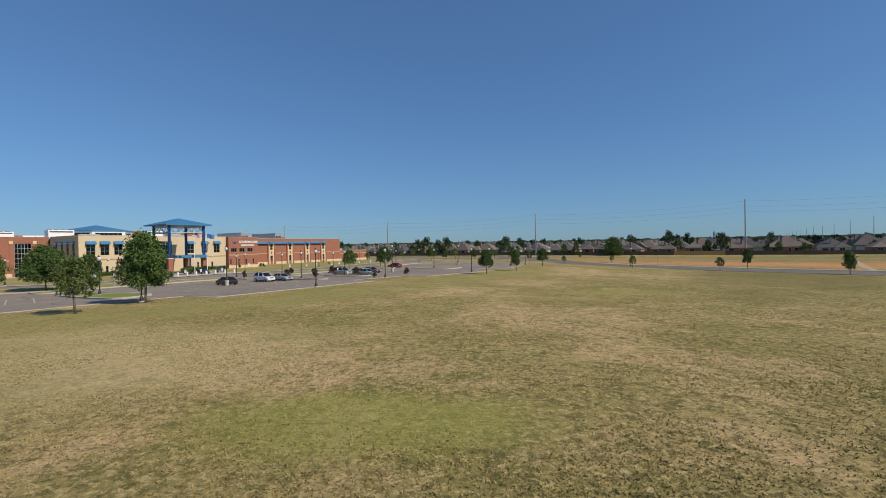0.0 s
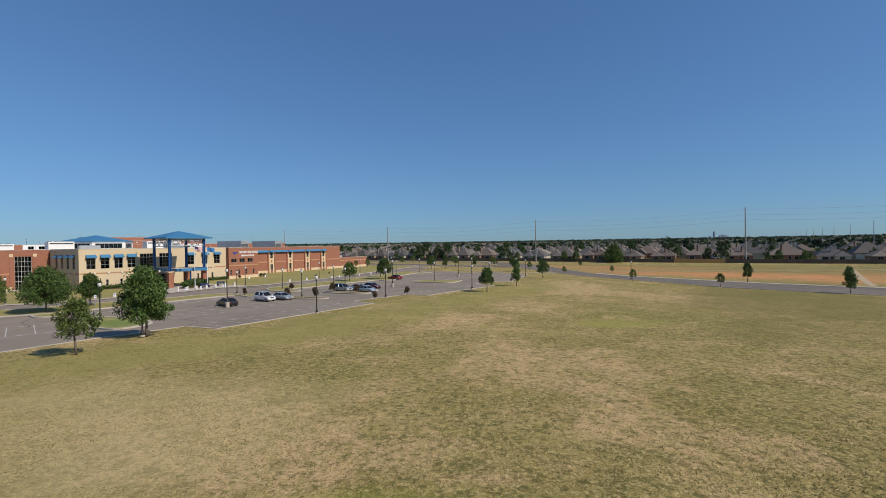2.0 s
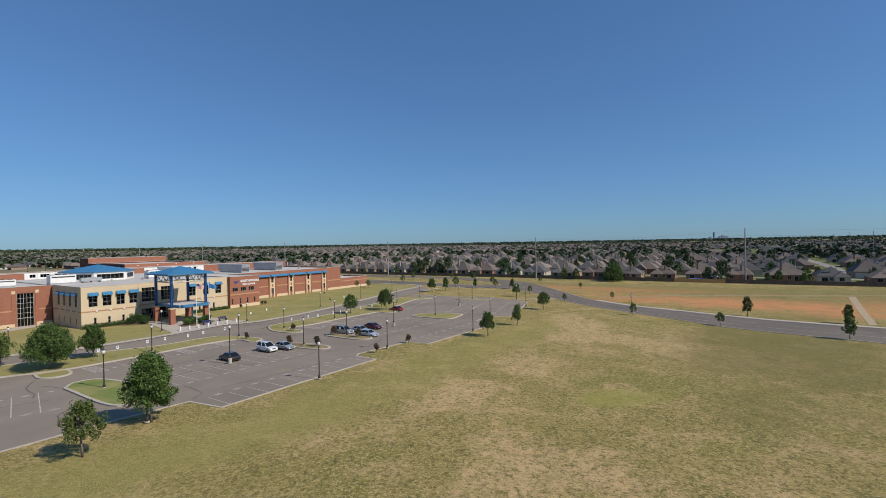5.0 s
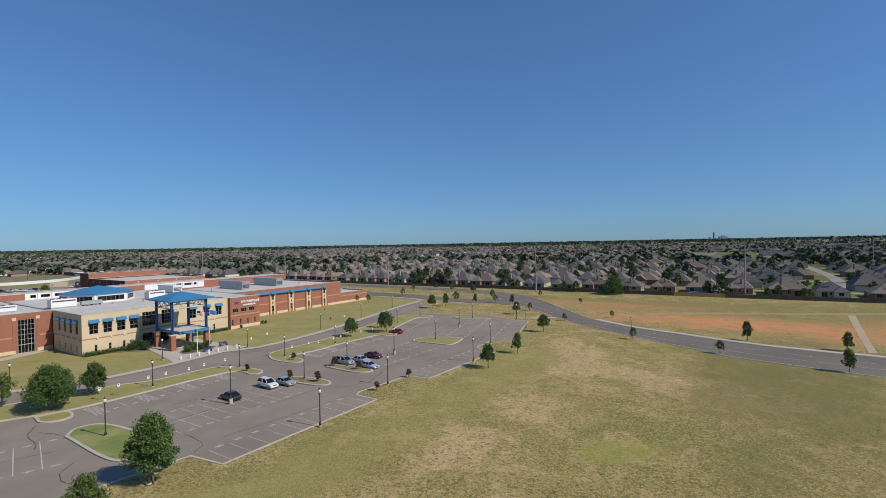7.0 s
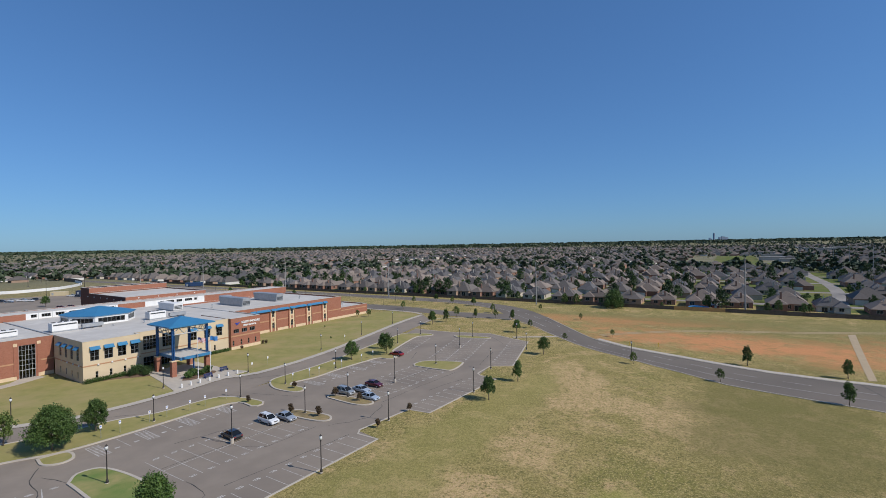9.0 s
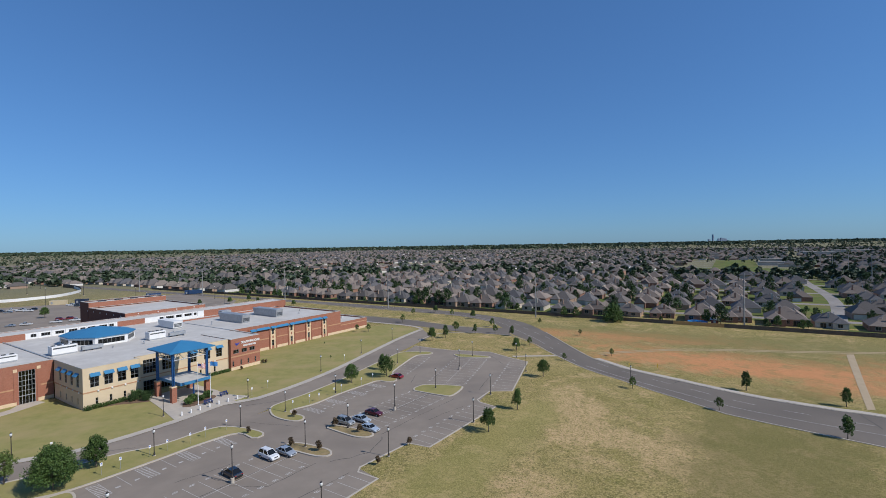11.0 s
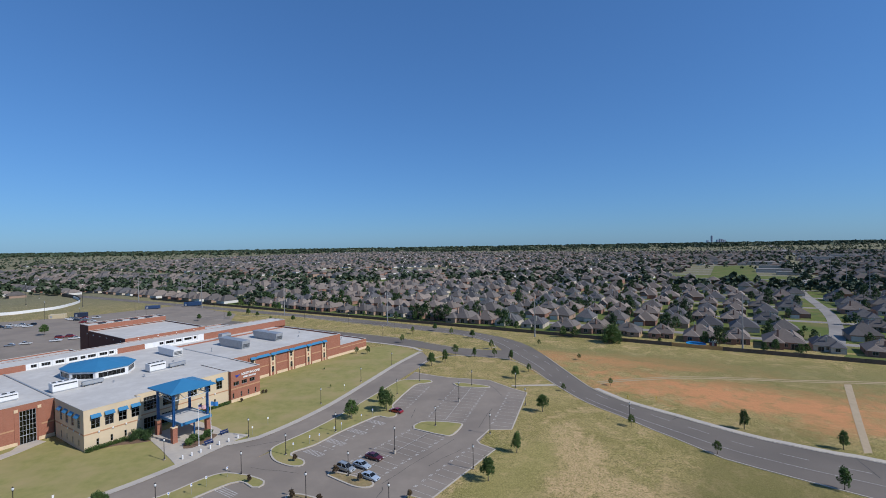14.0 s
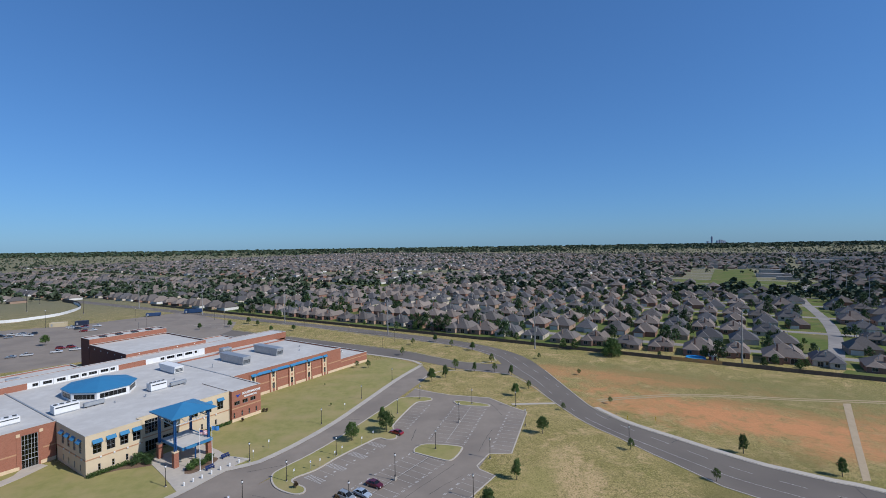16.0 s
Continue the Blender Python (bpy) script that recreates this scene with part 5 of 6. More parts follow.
for u, v, sc in ((113.5, -14, 1.0), (116, -9, 1.1), (70.3, 14.6, 0.35), (86, -6, 0.3)):
    copy_thing(spare, pose(*S((u, v))[0], gz(*S((u, v))[0]) + 0.05, 0, 0, u * 7) @ Matrix.Diagonal((sc, sc, sc, 1)))


def shrub(h, w, leaves, seed, label, n=22, per=45, leaf=0.12):
    r = random.Random(seed)
    ob = thing("shrub", label, "shrub", group="small shrubs")
    wood, crown = bmesh.new(), bmesh.new()
    for i in range(4):
        a = i * 1.6
        tube(wood, (0.06 * math.cos(a), 0.06 * math.sin(a), 0), (w * 0.4 * math.cos(a), w * 0.4 * math.sin(a), h * 0.7), 0.035, 0.015, 5)
    for i in range(n):
        a, f = r.uniform(0, 6.28), r.uniform(0.3, 1)
        leaf_cloud(crown, (w * 0.75 * r.random() * math.cos(a), w * 0.75 * r.random() * math.sin(a), h * f * 0.92), w * 0.38, per, leaf, r)
    part("stem", wood, BARK, ob)
    part("crown", crown, leaves, ob)
    return ob


red_shrub = shrub(1.9, 0.75, LEAF_RED, 11, "dark reddish flowering shrub on a kerbed island")
place(red_shrub, [(*S(p)[0], p[0] * 9, s, 0.18) for p, s in (((13.8, 64.0), 1.0), ((15.3, 70.6), 1.05), ((13.6, 49.8), 0.8), ((25.4, 50.6), 0.9), ((25.8, 64.2), 1.1), ((26.2, 71.3), 0.95), ((16.8, 84.9), 0.8), ((26.5, 84.8), 0.85))])
round_shrub = shrub(2.6, 1.9, LEAF_DARK, 12, "rounded dark green shrub beside the entrance", 40, 60, 0.15)
place(round_shrub, [(*S(p)[0], p[0] * 40, s, 0.05) for p, s in (((11.4, 2.6), 1.0), ((13.2, 4.2), 0.85), ((9.8, 3.2), 0.7), ((12.2, 6.0), 0.65))])
plaza_shrub = shrub(1.8, 1.3, LEAF, 13, "green shrub in the plaza planting bed", 30, 50, 0.14)
place(plaza_shrub, [(*S(p)[0], p[0] * 40, s, 0.2) for p, s in (((16.4, 19.4), 1.0), ((18.4, 18.6), 1.2), ((20.2, 19.4), 0.9), ((22.2, 18.2), 1.1))])
bm = bmesh.new()
prism(bm, resample(S((14.6, 20), (16.5, 17), (20, 16.4), (23.6, 17.2), (24, 19.6), (20, 21.4), (16, 21.6), (14.6, 20)), 24)[:-1][::-1], 0.1, 0.37)
tagged(part("planting_bed", bm, MULCH), "dark mulch planting bed in the plaza", "flower bed")
bm = bmesh.new()
prism(bm, resample(S((-0.4, 0.2), (6, 2.4), (9, 5), (13, 7.6), (14, 5), (13.3, 0.4), (6, 0.3), (-0.4, 0.2)), 28)[:-1], 0.02, 0.3)
tagged(part("planting_bed", bm, MULCH), "brown mulch bed along the cream wall", "flower bed")


def hedge(a, b, width, h, seed):
    r = random.Random(seed)
    ob = thing("hedge", "low clipped dark green hedge along the wall", "hedge")
    p, q = [Vector((*x, gz(*x))) for x in S(a, b)]
    crown, wood = bmesh.new(), bmesh.new()
    n = int((q - p).length / 0.4)
    for i in range(n + 1):
        c = p.lerp(q, i / n)
        tube(wood, c, c + Vector((0, 0, h * 0.7)), 0.04, 0.02, 4)
        for k in range(2):
            leaf_cloud(crown, c + Vector((r.uniform(-0.2, 0.2), r.uniform(-0.2, 0.2), h * (0.35 + 0.35 * k))), width * 0.5, 90, 0.13, r)
    part("stems", wood, BARK, ob)
    part("foliage", crown, LEAF, ob)


hedge((0.2, 0.9), (9.4, 1.1), 1.3, 1.15, 21)
hedge((28.5, -1.6), (40.8, -1.6), 1.1, 1.1, 22)
for u, v in ((53.4, -1.5), (54.2, -0.8), (44, 0.2)):
    copy_thing(red_shrub, pose(*S((u, v))[0], 0.2, 0, 0, u * 20) @ Matrix.Diagonal((0.8, 0.8, 0.7, 1)))

# grass tufts on the near field
TUFT = mat("tuft_grass", (0.40, 0.30, 0.135), (0.24, 0.20, 0.075), 0.3, 0.9, random_value=0.3, spec=0.1)
r = random.Random(31)
verts, faces = [], []
for _ in range(130000):
    y = 8 + 90 * r.random() ** 1.6
    x = r.uniform(-1.05, 1.05) * (y + 4)
    u_ = SITE.inverted() @ Vector((x, y, 0))
    if -u_.y > 38 and -u_.y < 92 and u_.x > -64:
        continue
    if noise.noise(Vector((x * 0.22, y * 0.22, 3.0))) + r.uniform(-0.35, 0.35) < -0.05:
        continue
    for _b in range(2):
        a = r.uniform(0, 6.28)
        w, h = r.uniform(0.012, 0.035), r.uniform(0.03, 0.075)
        lean = Vector((r.uniform(-0.07, 0.07), r.uniform(-0.07, 0.07)))
        k, z = len(verts), gz(x, y)
        verts += [(x - w * math.cos(a), y - w * math.sin(a), z), (x + w * math.cos(a), y + w * math.sin(a), z), (x + lean.x, y + lean.y, z + h)]
        faces.append((k, k + 1, k + 2))
me = bpy.data.meshes.new("grass_tufts")
me.from_pydata(verts, [], faces)
me.materials.append(TUFT)
tagged(new("grass_tufts", me), "short dry grass tufts in the mown field", "grass", kind="stuff")


# ---- cars ----
TYRE, RIM = plain("tyre_rubber", (0.02, 0.02, 0.02), 0.9), plain("wheel_alloy", (0.45, 0.45, 0.46), 0.35, 0.8)
LAMP_RED, LAMP_CLEAR = plain("tail_lamp", (0.35, 0.01, 0.01), 0.2), plain("head_lamp", (0.7, 0.7, 0.7), 0.15)
CARGLASS = plain("car_glass", (0.012, 0.014, 0.016), 0.05)


def car(label, colour, kind="sedan", metal=0.3):
    """Nose along +x. A lofted body, a tapered glasshouse with its roof, wheels, lamps."""
    ob = thing("car", label, "car", group="parked cars")
    paint = plain("car_paint", colour, 0.3, metal, 1.0)
    L, W, belt, roof = {"sedan": (4.75, 0.9, 0.95, 1.45), "suv": (4.75, 0.94, 1.12, 1.78), "pickup": (5.6, 0.97, 1.12, 1.82)}[kind]
    st = {"sedan": [(-1, 0.45, 0.7, 0.84), (-0.93, 0.28, 0.95, 0.96), (-0.6, 0.24, belt + 0.02, 1), (0, 0.22, belt, 1), (0.42, 0.24, belt - 0.02, 1), (0.8, 0.26, belt - 0.17, 0.97), (0.96, 0.3, belt - 0.3, 0.88), (1, 0.4, 0.55, 0.8)],
          "suv": [(-1, 0.5, 0.95, 0.88), (-0.95, 0.32, belt, 0.97), (-0.5, 0.28, belt, 1), (0.1, 0.28, belt, 1), (0.5, 0.28, belt - 0.03, 1), (0.85, 0.3, belt - 0.14, 0.97), (0.97, 0.34, belt - 0.3, 0.9), (1, 0.45, 0.65, 0.84)],
          "pickup": [(-1, 0.5, belt - 0.02, 0.95), (-0.97, 0.4, belt, 0.98), (-0.4, 0.35, belt, 1), (0.1, 0.35, belt, 1), (0.5, 0.35, belt, 1), (0.85, 0.36, belt - 0.08, 0.97), (0.97, 0.4, belt - 0.2, 0.92), (1, 0.5, 0.75, 0.88)]}[kind]
    bm = bmesh.new()
    rings = []
    for f, z0, z1, w in st:
        x, hw = f * L / 2, W * w
        m = z0 + (z1 - z0) * 0.55
        rings.append([bm.verts.new(p) for p in ((x, -hw * 0.9, z0), (x, -hw, m), (x, -hw * 0.97, z1 - 0.06), (x, -hw * 0.88, z1), (x, hw * 0.88, z1), (x, hw * 0.97, z1 - 0.06), (x, hw, m), (x, hw * 0.9, z0))])
    for a, b in zip(rings, rings[1:]):
        for i in range(8):
            bm.faces.new((a[i], a[(i + 1) % 8], b[(i + 1) % 8], b[i]))
    bm.faces.new(rings[0]), bm.faces.new(rings[-1][::-1])
    bmesh.ops.recalc_face_normals(bm, faces=bm.faces)
    part("body", bevelled(bm, 0.05, 2), paint, ob)
    lo, hi = {"sedan": ((-0.78, 0.42), (-0.42, 0.12)), "suv": ((-0.95, 0.5), (-0.78, 0.14)), "pickup": ((-0.12, 0.52), (-0.08, 0.3))}[kind]
    bm = bmesh.new()
    a = [bm.verts.new(p) for p in ((lo[0] * L / 2, -W * 0.9, belt - 0.04), (lo[1] * L / 2, -W * 0.9, belt - 0.04), (lo[1] * L / 2, W * 0.9, belt - 0.04), (lo[0] * L / 2, W * 0.9, belt - 0.04))]
    b = [bm.verts.new(p) for p in ((hi[0] * L / 2, -W * 0.7, roof - 0.05), (hi[1] * L / 2, -W * 0.7, roof - 0.05), (hi[1] * L / 2, W * 0.7, roof - 0.05), (hi[0] * L / 2, W * 0.7, roof - 0.05))]
    for i in range(4):
        bm.faces.new((a[i], a[(i + 1) % 4], b[(i + 1) % 4], b[i]))
    part("window", bm, CARGLASS, ob, "dark tinted glass")
    bm = bmesh.new()
    v = box(bm, hi[0] * L / 2 - 0.03, hi[1] * L / 2 + 0.03, -W * 0.72, W * 0.72, roof - 0.06, roof)
    part("roof", bevelled(bm, 0.025, 2), paint, ob)
    for s in (-1, 1):
        for f0, f1 in ((lo[0], hi[0]), (lo[1], hi[1]), ((lo[0] + lo[1]) / 2, (hi[0] + hi[1]) / 2)):
            bm = bmesh.new()
            tube(bm, (f0 * L / 2, s * W * 0.905, belt - 0.02), (f1 * L / 2, s * W * 0.71, roof - 0.05), 0.04, n=5)
            part("pillar", bm, paint, ob)
    for s in (-1, 1):
        bm = bmesh.new()
        box(bm, -0.9 * L / 2, 0.88 * L / 2, s * W * 0.93 - 0.05, s * W * 0.93 + 0.05, 0.2, 0.36)
        part("sill", bevelled(bm, 0.02), BRONZE, ob, "dark lower sill")
        if kind == "suv":
            bm = bmesh.new()
            tube(bm, (hi[0] * L / 2 + 0.2, s * W * 0.62, roof + 0.05), (hi[1] * L / 2 - 0.25, s * W * 0.62, roof + 0.05), 0.025, n=5)
            for f in (hi[0] * L / 2 + 0.25, hi[1] * L / 2 - 0.3):
                box(bm, f - 0.05, f + 0.05, s * W * 0.62 - 0.02, s * W * 0.62 + 0.02, roof - 0.01, roof + 0.05)
            part("roof_rail", bm, BRONZE, ob)
    bm = bmesh.new()
    box(bm, L / 2 * 0.955, L / 2 * 0.995, -W * 0.42, W * 0.42, belt - 0.44, belt - 0.26)
    part("grille", bevelled(bm, 0.02), BRONZE, ob, "dark front grille")
    if kind == "pickup":
        bm = bmesh.new()
        box(bm, -L / 2 + 0.12, -0.14 * L / 2 - 0.05, -W * 0.78, W * 0.78, belt, belt + 0.015)
        part("bed", bm, BRONZE, ob, "dark open load bed")
    for x in (-0.6, 0.62):
        for s in (-1, 1):
            bm = bmesh.new()
            y = s * (W - 0.11)
            tube(bm, (x * L / 2, y - 0.11, 0.33), (x * L / 2, y + 0.11, 0.33), 0.33, n=16)
            t = part("tyre", bm, TYRE, ob)
            bm = bmesh.new()
            tube(bm, (x * L / 2, y + s * 0.1, 0.33), (x * L / 2, y + s * 0.125, 0.33), 0.22, 0.2, n=12)
            part("rim", bm, RIM, t)
    for s in (-1, 1):
        bm = bmesh.new()
        box(bm, L / 2 * 0.95, L / 2 * 0.985, s * W * 0.66 - 0.17, s * W * 0.66 + 0.17, belt - 0.42, belt - 0.28)
        part("headlight", bevelled(bm, 0.02), LAMP_CLEAR, ob)
        bm = bmesh.new()
        box(bm, -L / 2 * 0.99, -L / 2 * 0.955, s * W * 0.68 - 0.16, s * W * 0.68 + 0.16, belt - 0.32, belt - 0.14)
        part("taillight", bevelled(bm, 0.02), LAMP_RED, ob)
        bm = bmesh.new()
        box(bm, lo[1] * L / 2 - 0.3, lo[1] * L / 2 - 0.12, s * (W + 0.08) - 0.08, s * (W + 0.08) + 0.08, belt - 0.02, belt + 0.12)
        part("mirror", bevelled(bm, 0.03), paint, ob)
    return ob


def park(ob, u, v, turn):
    ob.matrix_basis = SITE @ pose(u, -v, -0.117 + gz(*S((u, v))[0]), 0, 0, turn)
    return ob


park(car("black sedan parked by the lamp post", (0.008, 0.008, 0.01), metal=0.0), 0.6, 64.6, 88)
park(car("white sport utility vehicle parked in a bay", (0.72, 0.72, 0.72), "suv", 0.0), 8.4, 64.4, -92)
silver = park(car("silver sedan parked beside an island", (0.46, 0.48, 0.50), metal=0.4), 11.2, 66.0, -90)
park(car("silver sport utility vehicle parked beside an island", (0.42, 0.43, 0.42), "suv", 0.4), 28.4, 64.8, -90)
park(car("pale blue-grey sedan parked in a bay", (0.48, 0.53, 0.58), "sedan", 0.3), 31.5, 66.9, -91)
park(car("dark maroon sedan parked in a bay", (0.12, 0.012, 0.02), "sedan", 0.3), 36.2, 66.5, -88)
park(car("pale silver-blue sedan parked in a bay", (0.50, 0.56, 0.63), metal=0.3), 28.3, 72.4, -90)
park(car("red sedan parked under a tree", (0.28, 0.015, 0.02)), 63.6, 51.0, 90)

# ---- boundary fence ----
FE, FN, F1 = Vector((0.8595, -0.5111)), Vector((0.5111, 0.8595)), Vector((181.0, 186.0))


def estate(s, d):
    """Point of the housing estate: s along the boundary fence, d behind it."""
    p = F1 + FE * s + FN * d
    return p.x, p.y


fence = thing("boundary_fence", "weathered brown wooden privacy fence behind the houses", "fence")
bm = bmesh.new()
outline = []
for i in range(16):
    x, y = -1.2 + i * 0.15, -0.03 if i % 2 else -0.005
    outline += [(x + 0.003, y), (x + 0.147, y)]
outline += [(1.2, 0.03), (-1.12, 0.03), (-1.12, 0.12), (-1.2, 0.12)]
prism(bm, outline, 0.03, 1.85)
panel = mesh_of(bm, "panel", FENCE)
panel_new = panel.copy()
panel_new.materials.clear()
panel_new.materials.append(NEW_WOOD)
ang = math.degrees(math.atan2(FE.y, FE.x))
for i in range(292):
    s = -560 + 2.4 * i
    x, y = estate(s, 0)
    part("panel", panel_new if -78 < s < -58 else panel, None, fence, at=pose(x, y, gz(x, y), 0, 0, ang))

# ---- houses ----
DOORWHITE = mat("garage_door", (0.62, 0.58, 0.52), (0.55, 0.51, 0.46), 1.0, 0.6)
HGLASS = plain("house_window", (0.02, 0.024, 0.028), 0.08)
TRIMW = mat("house_trim", (0.60, 0.55, 0.47), None, 1.0, 0.7)


def hip(bm, x0, x1, y0, y1, z, pitch, over=0.45, gable=False):
    x0, x1, y0, y1 = x0 - over, x1 + over, y0 - over, y1 + over
    w, d = x1 - x0, y1 - y0
    rise = min(w, d) / 2 * pitch
    lo = [bm.verts.new(p) for p in ((x0, y0, z), (x1, y0, z), (x1, y1, z), (x0, y1, z))]
    k = 0.02 if gable else min(w, d) / 2
    if w >= d:
        a, b = bm.verts.new((x0 + k, (y0 + y1) / 2, z + rise)), bm.verts.new((x1 - k, (y0 + y1) / 2, z + rise))
        fs = ((lo[0], lo[1], b, a), (lo[1], lo[2], b), (lo[2], lo[3], a, b), (lo[3], lo[0], a))
    else:
        a, b = bm.verts.new(((x0 + x1) / 2, y0 + k, z + rise)), bm.verts.new(((x0 + x1) / 2, y1 - k, z + rise))
        fs = ((lo[0], lo[1], a), (lo[1], lo[2], b, a), (lo[2], lo[3], b), (lo[3], lo[0], a, b))
    for f in fs:
        bm.faces.new(f)
    bm.faces.new(lo[::-1])
    return rise


def house(i):
    r = random.Random(100 + i)
    ob = thing("house", ("brown brick house with a steep hipped grey-brown shingle roof", "tan brick house with a steep hipped shingle roof", "red-brown brick house with a many-hipped shingle roof", "pale brick house with a dark hipped shingle roof")[i % 4], "house", group="estate houses")
    W, D, H = r.uniform(11.6, 13.4), r.uniform(11, 13), 2.75
    wing = r.choice((-1, 1))
    bx0, bx1 = (-W / 2, -W / 2 + W * 0.48) if wing < 0 else (W / 2 - W * 0.48, W / 2)
    bm = bmesh.new()
    box(bm, -W / 2, W / 2, -D / 2, D / 2, -0.3, H)
    box(bm, bx0, bx1, -D / 2 - 2.6, -D / 2, -0.3, H)
    gx0 = -W / 2 if wing > 0 else W / 2 - 6
    box(bm, gx0, gx0 + 6, D / 2, D / 2 + 3.0, -0.3, H)
    part("wall", bm, HOUSE_BRICK[i % 4], ob)
    bm = bmesh.new()
    p = r.uniform(0.6, 0.74)
    hip(bm, -W / 2, W / 2, -D / 2, D / 2, H, p)
    hip(bm, bx0, bx1, -D / 2 - 2.6, D / 4, H + 0.02, p)
    hip(bm, gx0, gx0 + 6, -D / 4, D / 2 + 3.0, H + 0.03, p + 0.1, gable=i % 2 == 0)
    roof = part("roof", bm, SHINGLE[i % 4], ob)
    bm = bmesh.new()
    cx = r.uniform(-2, 2)
    box(bm, cx - 0.35, cx + 0.35, -D / 2 + 2.0, -D / 2 + 2.6, H, H + W / 2 * p + 0.1)
    part("chimney", bm, HOUSE_BRICK[i % 4], roof)
    for k in range(3):
        bm = bmesh.new()
        vx, vy = r.uniform(-W / 4, W / 4), r.uniform(-D / 4, D / 4)
        tube(bm, (vx, vy, H + 1.5), (vx, vy, H + W / 2 * p + 0.25), 0.1, n=6)
        part("roof_vent", bm, GREY_METAL, roof)
    for x, y, w, z, h in ((bx0 + 1.4 + 1.2, -D / 2 - 2.6, 1.8, 0.9, 1.5), (-wing * W * 0.25, -D / 2, 2.2, 0.1, 2.1), (-wing * W * 0.05, -D / 2, 0.9, 0.9, 1.4)):
        bm = bmesh.new()
        box(bm, x - w / 2 - 0.08, x + w / 2 + 0.08, y - 0.04, y + 0.02, z - 0.08, z + h + 0.08)
        wn = part("window", bm, TRIMW, ob)
        bm = bmesh.new()
        box(bm, x - w / 2, x - 0.03, y - 0.06, y - 0.04, z, z + h), box(bm, x + 0.03, x + w / 2, y - 0.06, y - 0.04, z, z + h)
        part("pane", bm, HGLASS, wn)
    for s in (-1, 1):
        bm = bmesh.new()
        x = s * W / 2
        box(bm, min(x, x + s * 0.04), max(x, x + s * 0.04), -D / 4 - 0.6, -D / 4 + 0.6, 0.9, 2.2)
        part("window", bm, HGLASS, ob)
    bm = bmesh.new()
    box(bm, gx0 + 0.6, gx0 + 5.4, D / 2 + 3.0, D / 2 + 3.05, 0, 2.2)
    part("garage_door", bm, DOORWHITE, ob)
    return ob


def cross_street(d):
    return -6.4 + (d - 63) * 0.1


ROWS_D = [22 + 72 * k + o for k in range(4) for o in (0, 38)]
hr = random.Random(55)
protos = [house(i) for i in range(8)]
used = [False] * 8
near_spots = []
for j, d in enumerate(ROWS_D):
    s = -430.0
    while s < 230:
        x, y = estate(s, d)
        sx = cross_street(d)
        ok = not (d > 50 and abs(s - sx) < 12) and abs(x) < 1.06 * y + 30
        if ok:
            i = hr.randrange(8)
            turn = ang + (0 if j % 2 == 0 else 180) + hr.uniform(-3, 3)
            jx, jy = estate(s + hr.uniform(-1, 1), d + hr.uniform(-2, 2))
            sc = hr.uniform(0.95, 1.1)
            m = pose(jx, jy, gz(jx, jy), 0, 0, turn) @ Matrix.Diagonal((sc, sc, sc * hr.uniform(0.95, 1.12), 1))
            if used[i]:
                copy_thing(protos[i], m)
            else:
                protos[i].matrix_basis, used[i] = m, True
            near_spots.append((s, d, jx, jy))
        s += hr.uniform(16.4, 18.4)

# side fences between the first yards, streets, drives
sf = []
for s, d, x, y in near_spots:
    if d < 20:
        sf.append(s + 9)
for k, s in enumerate(sf[::1]):
    ob = thing("yard_fence", "weathered wooden side fence between back yards", "fence", group="yard fences")
    for i in range(7):
        x, y = estate(s, 1.3 + 2.4 * i)
        part("panel", panel_new if k in (16, 19, 21) else panel, None, ob, at=pose(x, y, gz(x, y), 0, 0, ang + 90))
STREET = mat("street_concrete", (0.29, 0.26, 0.23), (0.24, 0.215, 0.19), 0.3, 0.9, 0.0, (0.20, 0.18, 0.16), 0.05)
bm = bmesh.new()
for k in range(14):
    d = 38.5 + 72 * k
    line = [estate(s, d) for s in range(-700, 900, 40)]
    strip(bm, offset(line, 3.4), offset(line, -3.4), 0.06)
line = [estate(cross_street(d) + 5 * math.sin((d - 38) / 60), d) for d in range(38, 900, 12)]
strip(bm, offset(line, 3.4), offset(line, -3.4), 0.1)
for s0 in (-330, 190):
    line = [estate(s0 + 0.05 * d, d) for d in range(60, 1500, 40)]
    strip(bm, offset(line, 4), offset(line, -4), 0.1)
tagged(part("road_estate", bm, STREET), "pale concrete estate streets", "road", kind="structure")
bm = bmesh.new()
art = resample([(330, 300), (404, 415), (731, 867), (1250, 1640), (2480, 3540)], 40)
strip(bm, offset(art, 11), offset(art, -11), 0.3)
tagged(part("road_arterial", bm, STREET), "pale wide arterial road", "road", kind="structure")
YARD = mat("yard_grass", (0.085, 0.12, 0.028), (0.13, 0.145, 0.04), 0.15, 0.95, 0.2, (0.17, 0.15, 0.06), 0.05, spec=0.1)
bm = bmesh.new()
for a, b, mdim in ((-560, 260, 0),):
    for k in range(8):
        c, half = (17.5, 17) if k == 0 else (2.5 + 72 * k, 31)
        line = [estate(s, c) for s in range(-560, 280, 20)]
        strip(bm, offset(line, half), offset(line, -half), 0.03)
tagged(part("yards", bm, YARD), "green watered back yards", "lawn", kind="structure")
bm = bmesh.new()
prism(bm, [(340, 585), (545, 915), (610, 900), (400, 575)][::-1], 0.1, lambda x, y: gz(x, y) + 0.4)
tagged(part("playing_field", bm, YARD), "open green playing field among the houses", "lawn", kind="structure")

